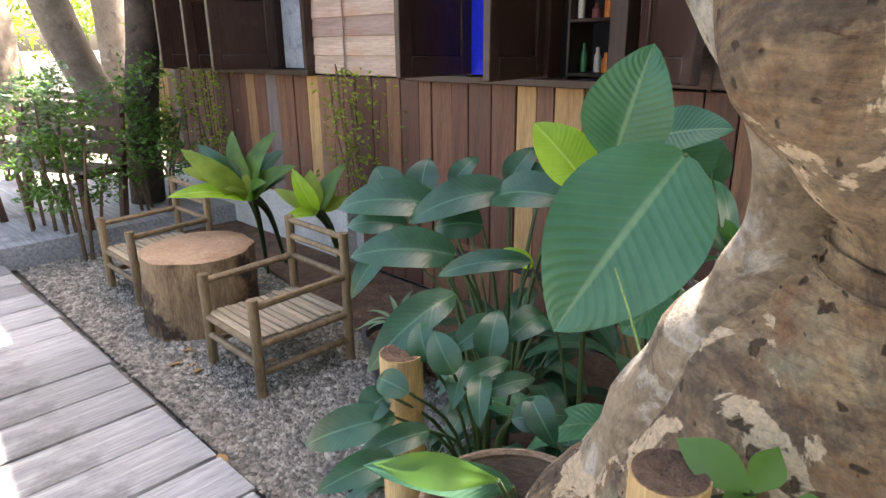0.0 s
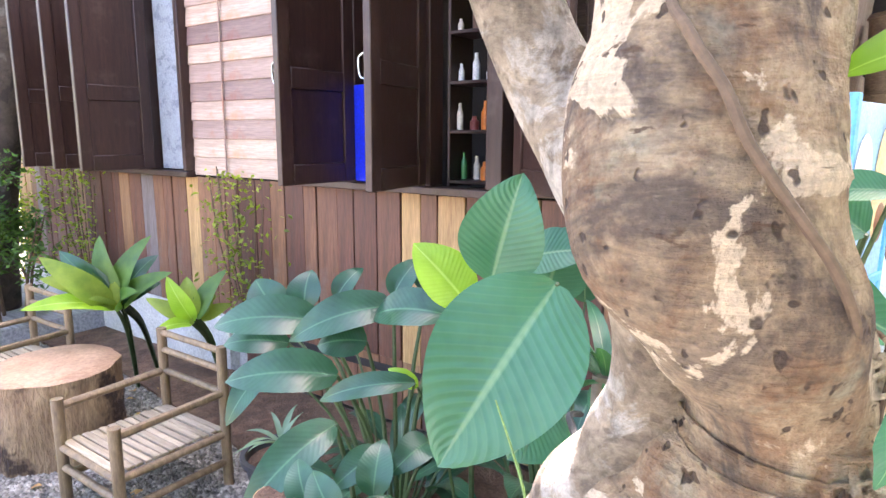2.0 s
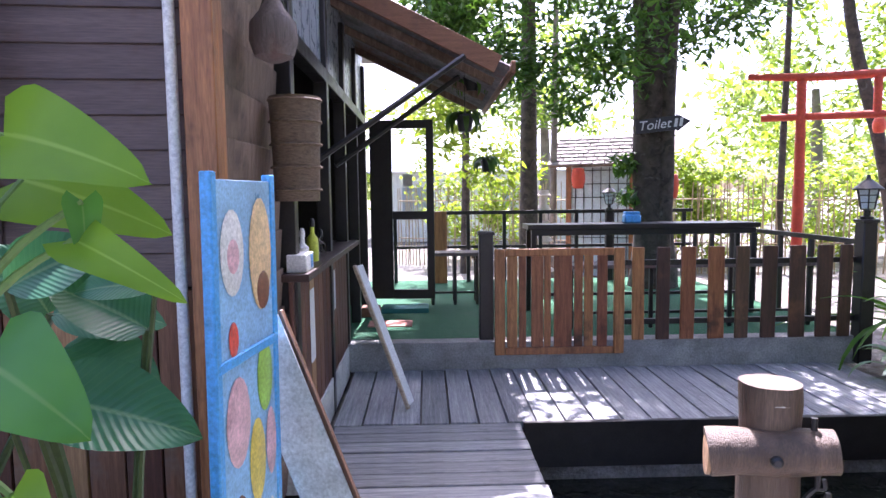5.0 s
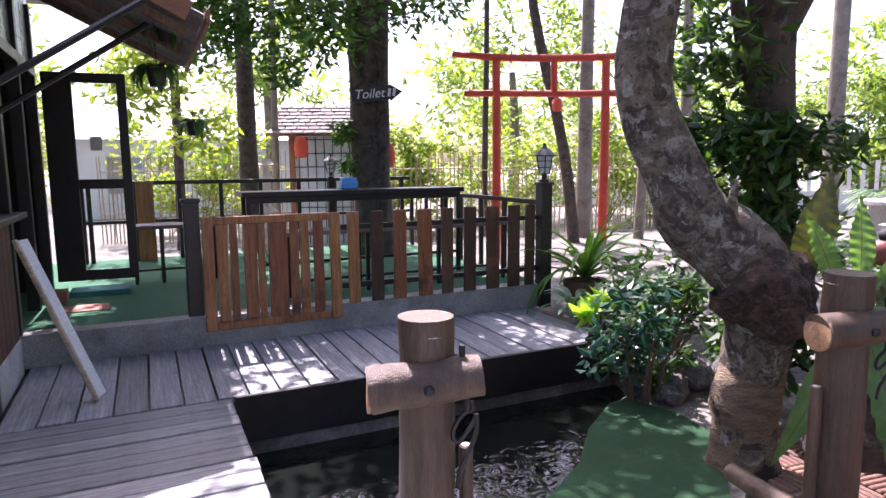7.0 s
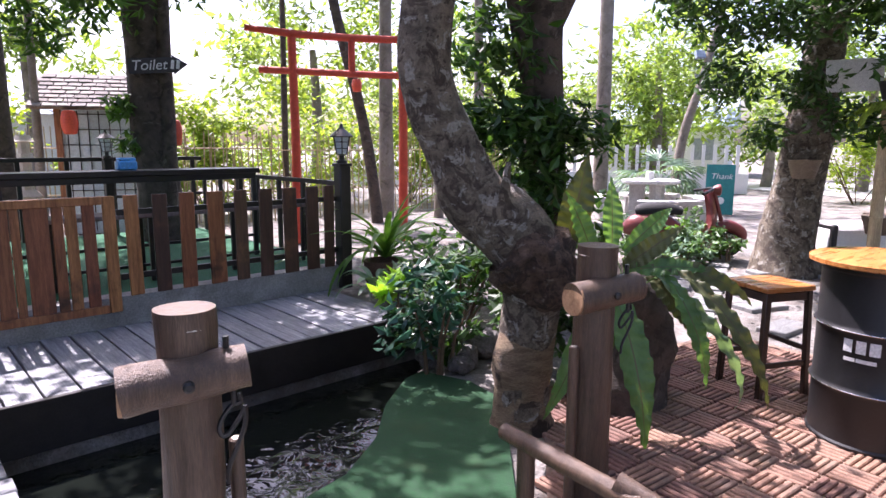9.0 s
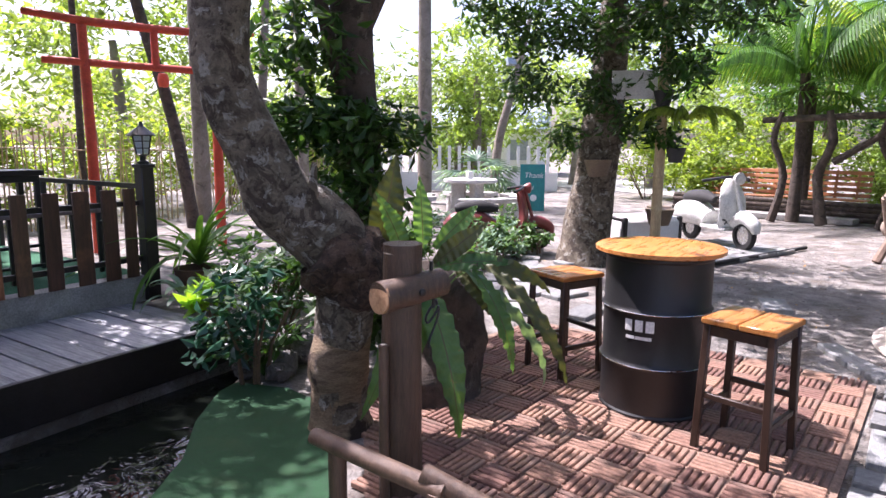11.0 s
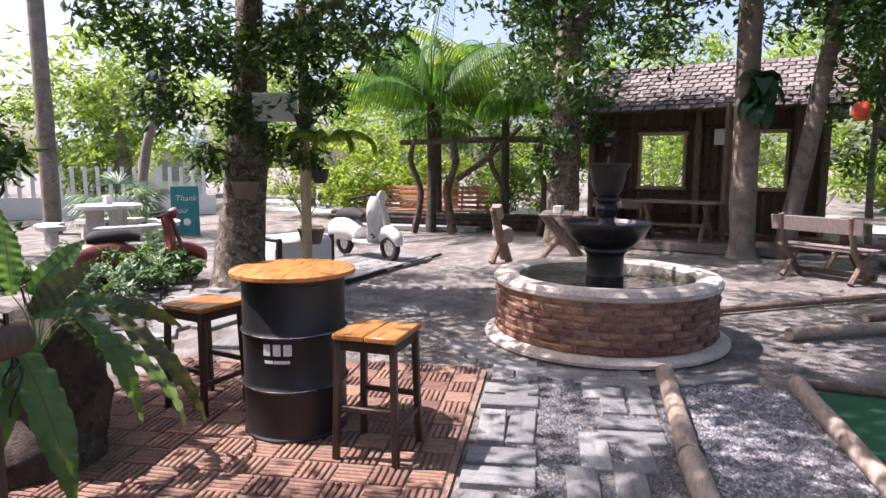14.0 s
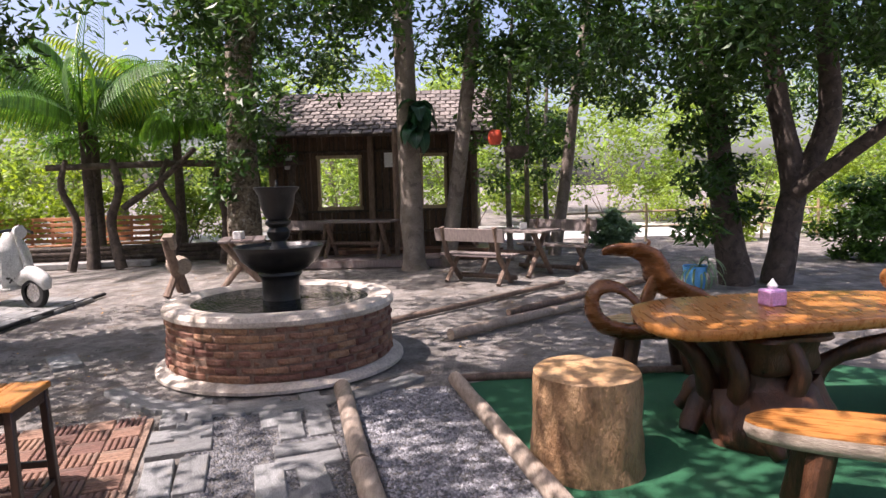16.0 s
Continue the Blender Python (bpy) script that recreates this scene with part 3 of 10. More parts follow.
def old_bark(name):
    """Smooth tan bark of an old tree: grey smudges, peeled pale patches, rusty stains, dark pits and fine cross wrinkles."""
    m, n, l, p = shader(name)
    vec = coords(n, l)
    col = ramp(n, l, noise_tex(n, l, vec, 9, 6, 0.65, 0.5), [(0.32, (0.235, 0.155, 0.085)), (0.52, (0.40, 0.29, 0.17)), (0.70, (0.52, 0.40, 0.25))])
    rust = ramp(n, l, noise_tex(n, l, vec, 6.5, 7, 0.7, 1.5), [(0.44, 0.0), (0.58, 0.8)])
    col = mixed(n, l, rust, col, (0.21, 0.105, 0.045))
    smudge = ramp(n, l, noise_tex(n, l, vec, 4.2, 6, 0.7, 0.8), [(0.49, 0.0), (0.60, 0.9)])
    col = mixed(n, l, smudge, col, (0.085, 0.062, 0.045))
    peel = ramp(n, l, noise_tex(n, l, vec, 7.5, 7, 0.6, 0.6), [(0.545, 0.0), (0.56, 0.9)])
    col = mixed(n, l, peel, col, (0.66, 0.52, 0.35))
    moss = ramp(n, l, noise_tex(n, l, coords(n, l, (1.2, 0.9, 1.1)), 6.0, 6, 0.65), [(0.56, 0.0), (0.66, 0.6)])
    col = mixed(n, l, moss, col, (0.30, 0.31, 0.22))
    pit = ramp(n, l, noise_tex(n, l, vec, 46, 2, 0.4), [(0.665, 0.0), (0.70, 0.9)])
    col = mixed(n, l, pit, col, (0.05, 0.028, 0.014))
    scar = ramp(n, l, noise_tex(n, l, coords(n, l, (1, 1, 2.6)), 17, 4, 0.55, 0.4), [(0.66, 0.0), (0.69, 0.9)])
    col = mixed(n, l, scar, col, (0.085, 0.045, 0.02))
    wrinkle = noise_tex(n, l, coords(n, l, (1, 1, 7)), 15, 5, 0.65, 0.7)
    col = mixed(n, l, 0.5, col, ramp(n, l, wrinkle, [(0.36, 0.55), (0.50, 1.05)]), "MULTIPLY")
    fine = noise_tex(n, l, vec, 120, 5, 0.7)
    col = mixed(n, l, 0.7, col, ramp(n, l, fine, [(0.3, 0.55), (0.7, 1.3)]), "MULTIPLY")
    l.new(col, p.inputs["Base Color"])
    p.inputs["Roughness"].default_value = 0.85
    h = n.new("ShaderNodeMath")
    h.operation = "ADD"
    l.new(wrinkle, h.inputs[0])
    l.new(fine, h.inputs[1])
    h2 = n.new("ShaderNodeMath")
    h2.operation = "SUBTRACT"
    l.new(h.outputs[0], h2.inputs[0])
    l.new(pit, h2.inputs[1])
    bumped(n, l, p, h2.outputs[0], 1.0, 0.012)
    return m


HUT_MAT = grainy("woven_bamboo_mat", (0.060, 0.036, 0.022), (0.15, 0.095, 0.058), (0.04, 0.028, 0.02), 6, (6, 6, 1), 0.8, 0.6, 0.006, 0.0, 0.0, 60)
NEAR_BARK = old_bark("mottled_tan_bark")
KNOT_BARK = bark("knotted_brown_bark", (0.085, 0.048, 0.03), (0.22, 0.14, 0.09), (0.34, 0.28, 0.21), (0.035, 0.02, 0.014), 14, 1.0, (0.5, 0.56), (0.60, 0.66), 0.04, 0.8)
PALE_LIMB = bark("pale_lichened_bark", (0.27, 0.20, 0.125), (0.47, 0.37, 0.25), (0.64, 0.58, 0.48), (0.13, 0.09, 0.06), 8, 1.0, (0.54, 0.62), (0.52, 0.58), 0.016, 0.6)
GREY_BARK = bark("grey_lichen_bark", (0.15, 0.118, 0.082), (0.36, 0.30, 0.215), (0.58, 0.55, 0.47), (0.065, 0.042, 0.028), 11, 1.0, (0.52, 0.56), (0.57, 0.60), 0.04, 0.8)
DARK_BARK = bark("dark_brown_bark", (0.050, 0.036, 0.028), (0.11, 0.083, 0.064), (0.18, 0.16, 0.13), (0.03, 0.022, 0.017), 8, 0.9)
PALE_BARK = bark("smooth_grey_brown_bark", (0.17, 0.14, 0.11), (0.27, 0.23, 0.19), (0.34, 0.31, 0.27), (0.12, 0.095, 0.075), 4, 0.4)
RIBBED_BARK = grainy("ribbed_tan_bark", (0.20, 0.125, 0.07), (0.47, 0.35, 0.215), (0.05, 0.028, 0.016), 5, (1.6, 1.6, 6), 0.85, 1.0, 0.03, 0.0, 0.0, 40, stain_at=(0.53, 0.59))
# leaves
BIG_LEAF = leafy("big_ribbed_leaf", (0.022, 0.115, 0.055), (0.042, 0.170, 0.085), (0.12, 0.25, 0.13), 0.34, 0.22, 0.2, 0.12, 0.0)
# Dark green, lowered further for the shade between the bed's leaves.
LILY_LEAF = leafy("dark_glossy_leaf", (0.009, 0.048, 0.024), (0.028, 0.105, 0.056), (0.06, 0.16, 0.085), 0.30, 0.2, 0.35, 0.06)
LIME_LEAF = leafy("lime_leaf", (0.20, 0.40, 0.020), (0.32, 0.55, 0.050), (0.42, 0.62, 0.14), 0.4, 0.45, 0.15, 0.12)
ARUM_LEAF = leafy("bright_heart_leaf", (0.10, 0.225, 0.016), (0.15, 0.30, 0.028), (0.20, 0.36, 0.07), 0.34, 0.45, 0.3, 0.0)
ARUM_DARK = leafy("older_heart_leaf", (0.045, 0.17, 0.035), (0.085, 0.25, 0.055), (0.12, 0.27, 0.08), 0.22, 0.35, 0.2, 0.0)
FERN_BROWN = leafy("dark_olive_fern_leaf", (0.045, 0.060, 0.018), (0.085, 0.095, 0.030), (0.07, 0.06, 0.03), 0.5, 0.2, 0.2, 0.10, 0.6)
BUSH_LEAF = leafy("fresh_green_leaf", (0.040, 0.105, 0.022), (0.095, 0.20, 0.042), None, 0.45, 0.4, 0.45)
CROWN_LEAF = leafy("tree_leaf", (0.022, 0.065, 0.014), (0.055, 0.125, 0.026), None, 0.4, 0.35, 0.5)
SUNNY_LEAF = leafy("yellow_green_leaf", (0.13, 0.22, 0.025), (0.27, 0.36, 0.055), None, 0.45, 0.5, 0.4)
PALM_LEAF = leafy("palm_leaf", (0.045, 0.13, 0.022), (0.10, 0.22, 0.04), None, 0.4, 0.45, 0.35)
FERN_LEAF = leafy("bird_nest_fern_leaf", (0.045, 0.125, 0.030), (0.12, 0.23, 0.075), (0.10, 0.11, 0.05), 0.36, 0.4, 0.35, 0.10, 0.5)
PALE_LEAF = leafy("silvery_green_leaf", (0.10, 0.19, 0.12), (0.20, 0.31, 0.20), None, 0.45, 0.3, 0.3)
DRY_LEAF = leafy("dry_fallen_leaf", (0.28, 0.15, 0.05), (0.45, 0.28, 0.10), None, 0.7, 0.15, 0.3)
STEM = plain("green_stem", (0.14, 0.26, 0.05), 0.5)
# Darker copy of the stem green: shade under the leaves is put into it.
STEM_SHADE = plain("shaded_green_stem", (0.045, 0.085, 0.025), 0.55)
STOOL_LEG = grainy("dark_stool_wood", (0.022, 0.012, 0.008), (0.06, 0.032, 0.02), None, 6, (6, 6, 1), 0.4, 0.3)
BROWN_STEM = plain("brown_stem", (0.13, 0.085, 0.05), 0.8, wear=0.3)
# Brighter green: sun and haze on distant foliage are put into the colour.
SUNLIT_FAR_LEAF = leafy("sunlit_far_leaf", (0.12, 0.20, 0.045), (0.25, 0.36, 0.09), None, 0.5, 0.5, 0.5)


# ---- ground, pond, deck, platform, walls ----
POND = [tuple(site(0.93, 1.2)[:2]), tuple(site(0.93, 3.70)[:2]), tuple(site(3.9, 3.70)[:2]), (1.62, 4.75), (1.50, 4.2), (1.24, 3.82), (1.07, 3.45),
        (0.97, 3.05), (0.80, 2.72), (0.55, 2.5), (0.30, 2.38), (0.0, 2.2), (-0.2, 1.6)]


def ground_sheet():
    """Packed ground with a basin cut out for the pond, reaching the horizon."""
    bm = bmesh.new()
    outer = [bm.verts.new((x, y, -0.02)) for x, y in ((-400, -400), (400, -400), (400, 400), (-400, 400))]
    inner = [bm.verts.new((x, y, -0.02)) for x, y in POND]
    edges = [bm.edges.new((outer[i], outer[(i + 1) % 4])) for i in range(4)] + [bm.edges.new((inner[i], inner[(i + 1) % len(inner)])) for i in range(len(inner))]
    bmesh.ops.triangle_fill(bm, use_beauty=True, use_dissolve=False, edges=edges, normal=(0, 0, 1))
    low = [bm.verts.new((v.co.x, v.co.y, -0.75)) for v in inner]
    for i in range(len(inner)):
        j = (i + 1) % len(inner)
        bm.faces.new((inner[i], inner[j], low[j], low[i]))
    bm.faces.new(low)
    bmesh.ops.recalc_face_normals(bm, faces=bm.faces)
    me = bpy.data.meshes.new("ground")
    bm.to_mesh(me)
    me.materials.append(DIRT)
    return tagged(new("ground", me), "grey packed earth and grit ground of the garden cafe", "ground", kind="structure")


ground_sheet()
single("pond_water", prism([(x * 1.0, y * 1.0) for x, y in POND], -0.36, -0.345), WATER, "dark still pond water with small ripples", "pond", kind="structure", smooth=False)


def gravel_bed(name, poly, z, n, seed, r=(0.006, 0.013), label="", mat=GRAVEL, stones=PEBBLE):
    """A bed of loose stones on a thin layer."""
    single(name, prism(poly, z - 0.05, z), mat, label, "gravel", kind="structure", smooth=False)
    rng = np.random.RandomState(seed)
    xs, ys = [p[0] for p in poly], [p[1] for p in poly]
    oct_v = np.array([(1, 0, 0), (-1, 0, 0), (0, 1, 0), (0, -1, 0), (0, 0, 1), (0, 0, -1)], float)
    oct_f = [(0, 2, 4), (2, 1, 4), (1, 3, 4), (3, 0, 4)]
    g, made = Geo(), 0
    while made < n:
        x, y = rng.uniform(min(xs), max(xs)), rng.uniform(min(ys), max(ys))
        if not inside(x, y, poly):
            continue
        s = rng.uniform(*r)
        a = rng.rand() * 6.3
        v = oct_v * np.array([s * rng.uniform(0.8, 1.5), s, s * 0.7]) * rng.uniform(0.8, 1.2, (6, 1))
        v = np.stack([v[:, 0] * math.cos(a) - v[:, 1] * math.sin(a) + x, v[:, 0] * math.sin(a) + v[:, 1] * math.cos(a) + y, v[:, 2] + z + s * 0.1], 1)
        g.add(v, oct_f)
        made += 1
    single(name + "_stones", g, stones, "loose small grey gravel stones", "gravel", kind="stuff", smooth=False)


# house wall A: its line runs at 34.9 degrees and ends at the corner with wall B
A_DIR = Vector((0.8202, 0.5721, 0))
A_OUT = Vector((0.5721, -0.8202, 0))             # towards the garden
A_ANG = 34.9
A0 = Vector((-2.64, 0.35, 0))                    # s = 0
WALL_A = pose(A0.x, A0.y, 0, 0, 0, A_ANG)        # x along the wall, -y to the garden
S0, S1 = -4.2, 1.78

gravel_bed("garden_gravel", [(-4.6, -2.95), (-1.05, -0.45), (-1.0, 0.15), (-1.8, 0.1), (-2.6, -0.35), (-3.9, -1.0), (-5.0, -1.75)], 0.0, 26000, 3, (0.008, 0.016),
           stones=WARM_PEBBLE, label="grey gravel strip beside the boardwalk")
soil = prism([(-5.2, -2.0), (-3.9, -1.02), (-2.6, -0.35), (-1.8, 0.1), (-1.0, -0.1), (-0.35, -0.35), (0.1, 0.1), (-0.25, 0.75), (-0.9, 1.0), (-1.25, 1.35), (-2.3, 0.62), (-6.0, -1.98)], -0.05, 0.02)
single("garden_bed", soil, SOIL, "brown soil planting bed along the house wall", "soil", kind="structure", smooth=False)

wall_a = single("wall_house", Geo().box(2.9, 0.12, 0.36, pose(S0 + 1.45, 0.075, 0.18)).box(S1 - S0, 0.05, 0.30, pose((S0 + S1) / 2, 0.11, 0.15)), WHITE_WALL, "house wall of upright planks below and lapped siding above on a white plinth", "wall", kind="structure", m=WALL_A)
core = Geo()
core.box(S1 - S0, 0.03, 0.88, pose((S0 + S1) / 2, 0.09, 0.80), 0)
for a, b in ((S0, -3.2), (-1.60, -0.68), (0.66, S1)):
    core.box(b - a, 0.03, 1.9, pose((a + b) / 2, 0.09, 2.16), 0)
core.box(S1 - S0, 0.03, 0.5, pose((S0 + S1) / 2, 0.09, 2.86), 0)
part("backing", core, UNLIT_BLACK, wall_a, "boards behind the cladding, coloured as deep shade", smooth=False)
# upright planks, of three woods
rng = np.random.RandomState(11)
s, k, plank_mesh = S0, 0, {}
while s < S1 - 0.03:
    w = rng.choice([0.10, 0.12, 0.135, 0.155])
    w = min(w, S1 - s)
    key = round(w, 3)
    if key not in plank_mesh:
        plank_mesh[key] = {}
    mat = PLANK
    if 0.0 <= s <= 0.11 or 0.24 <= s < 0.35:
        mat = TAN_PLANK
    elif rng.rand() < 0.12:
        mat = GREY_PLANK if rng.rand() < 0.15 else TAN_PLANK
    if mat not in plank_mesh[key]:
        me = Geo().box(w - 0.006, 0.022, 0.86, None, 0.003).mesh("plank")
        me.materials.append(mat)
        plank_mesh[key][mat] = me
    if s > -1.3:
        low_me = Geo().box(w - 0.006, 0.022, 0.34, None, 0.003).mesh("plank")
        part("plank", low_me, mat, wall_a, m=pose(s + w / 2, 0.066, 0.19))
    part("plank", plank_mesh[key][mat], mat, wall_a, m=pose(s + w / 2, 0.062 + rng.uniform(-0.004, 0.004), 0.79 + rng.uniform(-0.004, 0.004), 0, 0, rng.uniform(-0.2, 0.2)))
    s += w
# lapped siding between and beside the windows
for a, b, mat, top in ((S0, -3.25, SIDING, 3.0), (-1.60, -0.68, SIDING, 3.0), (0.70, S1 - 0.03, DARK_SIDING, 3.0)):
    me = Geo().box(b - a, 0.02, 0.128, None, 0.003).mesh("siding_board")
    me.materials.append(mat)
    z = 1.235
    while z < top:
        part("siding_board", me, mat, wall_a, m=pose((a + b) / 2, 0.058, z + 0.06, -5))
        z += 0.111
# battens over the siding
for s_at in (-1.26, 0.98, 1.12):
    part("batten", Geo().box(0.012, 0.008, 1.75, pose(s_at, 0.034, 2.1)), SIDING if s_at < 0 else DARK_SIDING, wall_a)
part("sill", Geo().box(1.36, 0.10, 0.035, pose(0.02, 0.03, 1.235)), DARK_WOOD, wall_a, "dark wooden window sill")
part("sill", Geo().box(1.66, 0.10, 0.035, pose(-2.42, 0.03, 1.235)), DARK_WOOD, wall_a, "dark wooden window sill")
for s_at, w in ((-0.66, 0.05), (-0.19, 0.04), (0.26, 0.04), (0.61, 0.08), (-1.62, 0.04), (-3.22, 0.05), (-2.0, 0.04)):
    part("window_jamb", Geo().box(w, 0.10, 1.35, pose(s_at, 0.04, 1.93)), RED_WOOD if s_at == 0.60 else DARK_WOOD, wall_a)
part("window_panel", Geo().box(0.36, 0.015, 1.22, pose(-1.78, 0.06, 1.87)), GREY_PAINT, wall_a, "pale grey-blue glazed panel")


def shutter(s_hinge, width=0.46, swing=92, z=1.262, height=1.16):
    """A panelled shutter leaf hinged on wall A, swung out into the garden."""
    m = WALL_A @ pose(s_hinge, -0.01, z, 0, 0, -swing)
    ob = thing("window_shutter", m, "dark brown panelled wooden shutter, swung open from the house wall", "shutter", "window shutters")
    fr = Geo()
    for x in (0.035, width - 0.035):
        fr.box(0.07, 0.035, height, pose(x, 0, height / 2))
    for zz in (0.045, height * 0.40, height - 0.045):
        fr.box(width - 0.14, 0.033, 0.09, pose(width / 2, 0, zz))
    part("frame", fr, DARK_WOOD, ob)
    for z0, z1 in ((0.09, height * 0.40 - 0.045), (height * 0.40 + 0.045, height - 0.09)):
        part("panel", Geo().box(width - 0.14, 0.014, z1 - z0, pose(width / 2, 0, (z0 + z1) / 2)), DARK_WOOD, ob)
    part("handle", Geo().tube([(width - 0.03, -0.018, height * 0.40 - 0.03), (width - 0.03, -0.05, height * 0.40 - 0.02), (width - 0.03, -0.055, height * 0.40 + 0.05), (width - 0.03, -0.018, height * 0.40 + 0.07)], 0.005, 6, steps=4), CHROME, ob, "pale metal pull handle")
    return ob


for s_h, sw in ((-0.19, 90), (0.24, 80), (-1.96, 90), (-2.31, 90), (-2.74, 90)):
    shutter(s_h, 0.46, sw)
shutter(0.72, 0.40, 35)
# room behind the windows; its near-black colour stands in for missing light
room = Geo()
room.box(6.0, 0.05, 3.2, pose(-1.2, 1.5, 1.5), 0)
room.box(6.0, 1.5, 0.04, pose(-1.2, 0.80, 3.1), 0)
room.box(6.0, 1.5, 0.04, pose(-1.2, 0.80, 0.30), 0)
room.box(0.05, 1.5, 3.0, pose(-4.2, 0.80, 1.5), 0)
single("wall_room", room, UNLIT_BLACK, "room behind the shuttered windows, its darkness put into the colour", "wall", kind="structure", m=WALL_A, smooth=False)
single("blue_board", Geo().box(0.20, 0.02, 0.46, pose(-0.12, 0.0, 1.49)), BLUE_PLASTIC, "bright blue plastic board standing in the window", "board", m=WALL_A)

# corner post, wall B with the bar, in the deck's own directions
WALL_B_U = -0.36
single("corner_post", Geo().box(0.10, 0.10, 3.0, pose(0, 0, 1.5)), RED_WOOD, "red-brown timber corner post of the house", "post", kind="structure", m=SITE @ pose(-0.36, 1.80, 0))
wall_b = single("wall_side", Geo().box(0.03, 1.0, 3.0, pose(WALL_B_U - 0.06, 2.38, 1.5), 0), UNLIT_BLACK, "side wall of the house with lapped boards", "wall", kind="structure", m=SITE, smooth=False)
me = Geo().box(0.02, 0.98, 0.20, None, 0.003).mesh("siding_board")
for k in range(15):
    part("siding_board", me, RUSTIC, wall_b, m=pose(WALL_B_U - 0.03, 2.38, 0.12 + k * 0.19, 0, 5, 0))
bar_wall = single("wall_bar", Geo().box(0.14, 2.25, 0.26, pose(WALL_B_U - 0.03, 3.98, 0.13)), WHITE_WALL, "low bar wall of upright brown planks on a white plinth", "wall", kind="structure", m=SITE)
for k in range(15):
    part("plank", Geo().box(0.022, 0.14, 0.84, None, 0.003), TAN_PLANK if k in (3, 8) else PLANK, bar_wall, m=pose(WALL_B_U + 0.02, 2.94 + k * 0.15, 0.68))
part("bar_top", Geo().box(0.34, 2.3, 0.04, pose(WALL_B_U - 0.05, 3.98, 1.12)), DARK_WOOD, bar_wall)
bar_posts = Geo()
for v in (2.95, 4.1, 5.0, 5.9, 6.75):
    bar_posts.box(0.09, 0.09, 2.9, pose(WALL_B_U, v, 1.45))
bar_posts.box(0.09, 3.9, 0.09, pose(WALL_B_U, 4.85, 2.32))
single("bar_frame", bar_posts, BLACK_WOOD, "black timber posts and beam of the bar front", "frame", kind="structure", m=SITE)
upper = Geo()
for k in range(16):
    upper.box(0.02, 0.225, 0.85, pose(WALL_B_U, 3.05 + k * 0.25, 2.80))
single("wall_bar_upper", upper, GREY_PAINT, "pale grey-blue boards above the bar opening", "wall", kind="structure", m=SITE)
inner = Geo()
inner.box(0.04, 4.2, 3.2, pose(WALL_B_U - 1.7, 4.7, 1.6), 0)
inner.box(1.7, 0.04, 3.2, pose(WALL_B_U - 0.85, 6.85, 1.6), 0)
single("wall_bar_room", inner, UNLIT_BLACK, "back walls of the bar, the unlit room put into their dark colour", "wall", kind="structure", m=SITE, smooth=False)
roof = Geo()
roof.box(3.0, 6.8, 0.08, pose(WALL_B_U - 1.45, 4.9, 3.28), 0)
single("roof_bar", roof, RUST_ROOF, "metal roof of the bar", "roof", kind="structure", m=SITE, smooth=False)
# Added, unseen roof; its edge is set back so sun reaches the boardwalk.
hroof = Geo().box(6.6, 2.6, 0.07, pose(-1.2, 1.36, 3.26, 4, 0, 0), 0)
single("roof_house", hroof, RUST_ROOF, "added unseen roof over the house wall and its room", "roof", kind="structure", m=WALL_A, smooth=False)

# raised platform with green turf behind the fence
single("platform_kerb", Geo().box(5.45, 0.16, 0.24, pose(1.33, 5.02, 0.16)), CONCRETE, "grey concrete kerb of the raised platform", "kerb", kind="structure", m=SITE)
single("platform_floor", Geo().box(5.45, 3.7, 0.27, pose(1.33, 6.95, 0.14), 0.005), CARPET, "platform floor covered with green artificial turf", "floor", kind="structure", m=SITE)


def boards(name, label, u0, u1, v0, v1, along, width, seed, m=SITE, z=0.05):
    """A deck of single planks."""
    rng = np.random.RandomState(seed)
    deck = single(name, Geo().box(abs(u1 - u0) - 0.1, abs(v1 - v0) - 0.1, 0.10, pose((u0 + u1) / 2, (v0 + v1) / 2, z - 0.105), 0), DARK_WOOD, label, "deck", kind="structure", m=m, smooth=False)
    lo, hi, a, b = (v0, v1, u0, u1) if along == "u" else (u0, u1, v0, v1)
    n = int(round((hi - lo) / width))
    w = (hi - lo) / n
    me = Geo().box(b - a, w - 0.012, 0.045, None, 0.004).mesh("deck_board")
    for k in range(n):
        c, j = lo + (k + 0.5) * w, rng.uniform(-0.012, 0.012)
        tilt, dz = rng.uniform(-0.5, 0.5), rng.uniform(-0.004, 0.004)
        mm = pose((a + b) / 2 + j, c, z - 0.0225 + dz, tilt) if along == "u" else pose(c, (a + b) / 2 + j, z - 0.0225 + dz, 0, 0, 90) @ pose(0, 0, 0, tilt)
        part("deck_board", me, DECK, deck, m=mm)
    return deck


boards("deck_cross", "weathered grey plank deck in front of the platform", -0.28, 3.86, 3.70, 4.94, "v", 0.185, 5)
boards("deck_side", "weathered grey plank deck between bar and pond", -0.26, 0.93, 0.95, 3.69, "u", 0.145, 6)
boards("deck_walk", "weathered grey boardwalk beside the garden gravel", -6.5, 1.9, -2.1, 0.0, "v", 0.245, 7, m=pose(-0.37, 0.0, 0, 0, 0, 35.8))
single("deck_fascia", Geo().box(3.0, 0.04, 0.30, pose(2.45, 3.69, -0.10)), BLACK_WOOD, "dark edge board of the deck over the pond", "trim", kind="structure", m=SITE)
single("pond_wall", Geo().box(3.4, 0.12, 0.5, pose(2.3, 3.80, -0.45)), CONCRETE, "concrete pond wall under the deck", "wall", kind="structure", m=SITE)
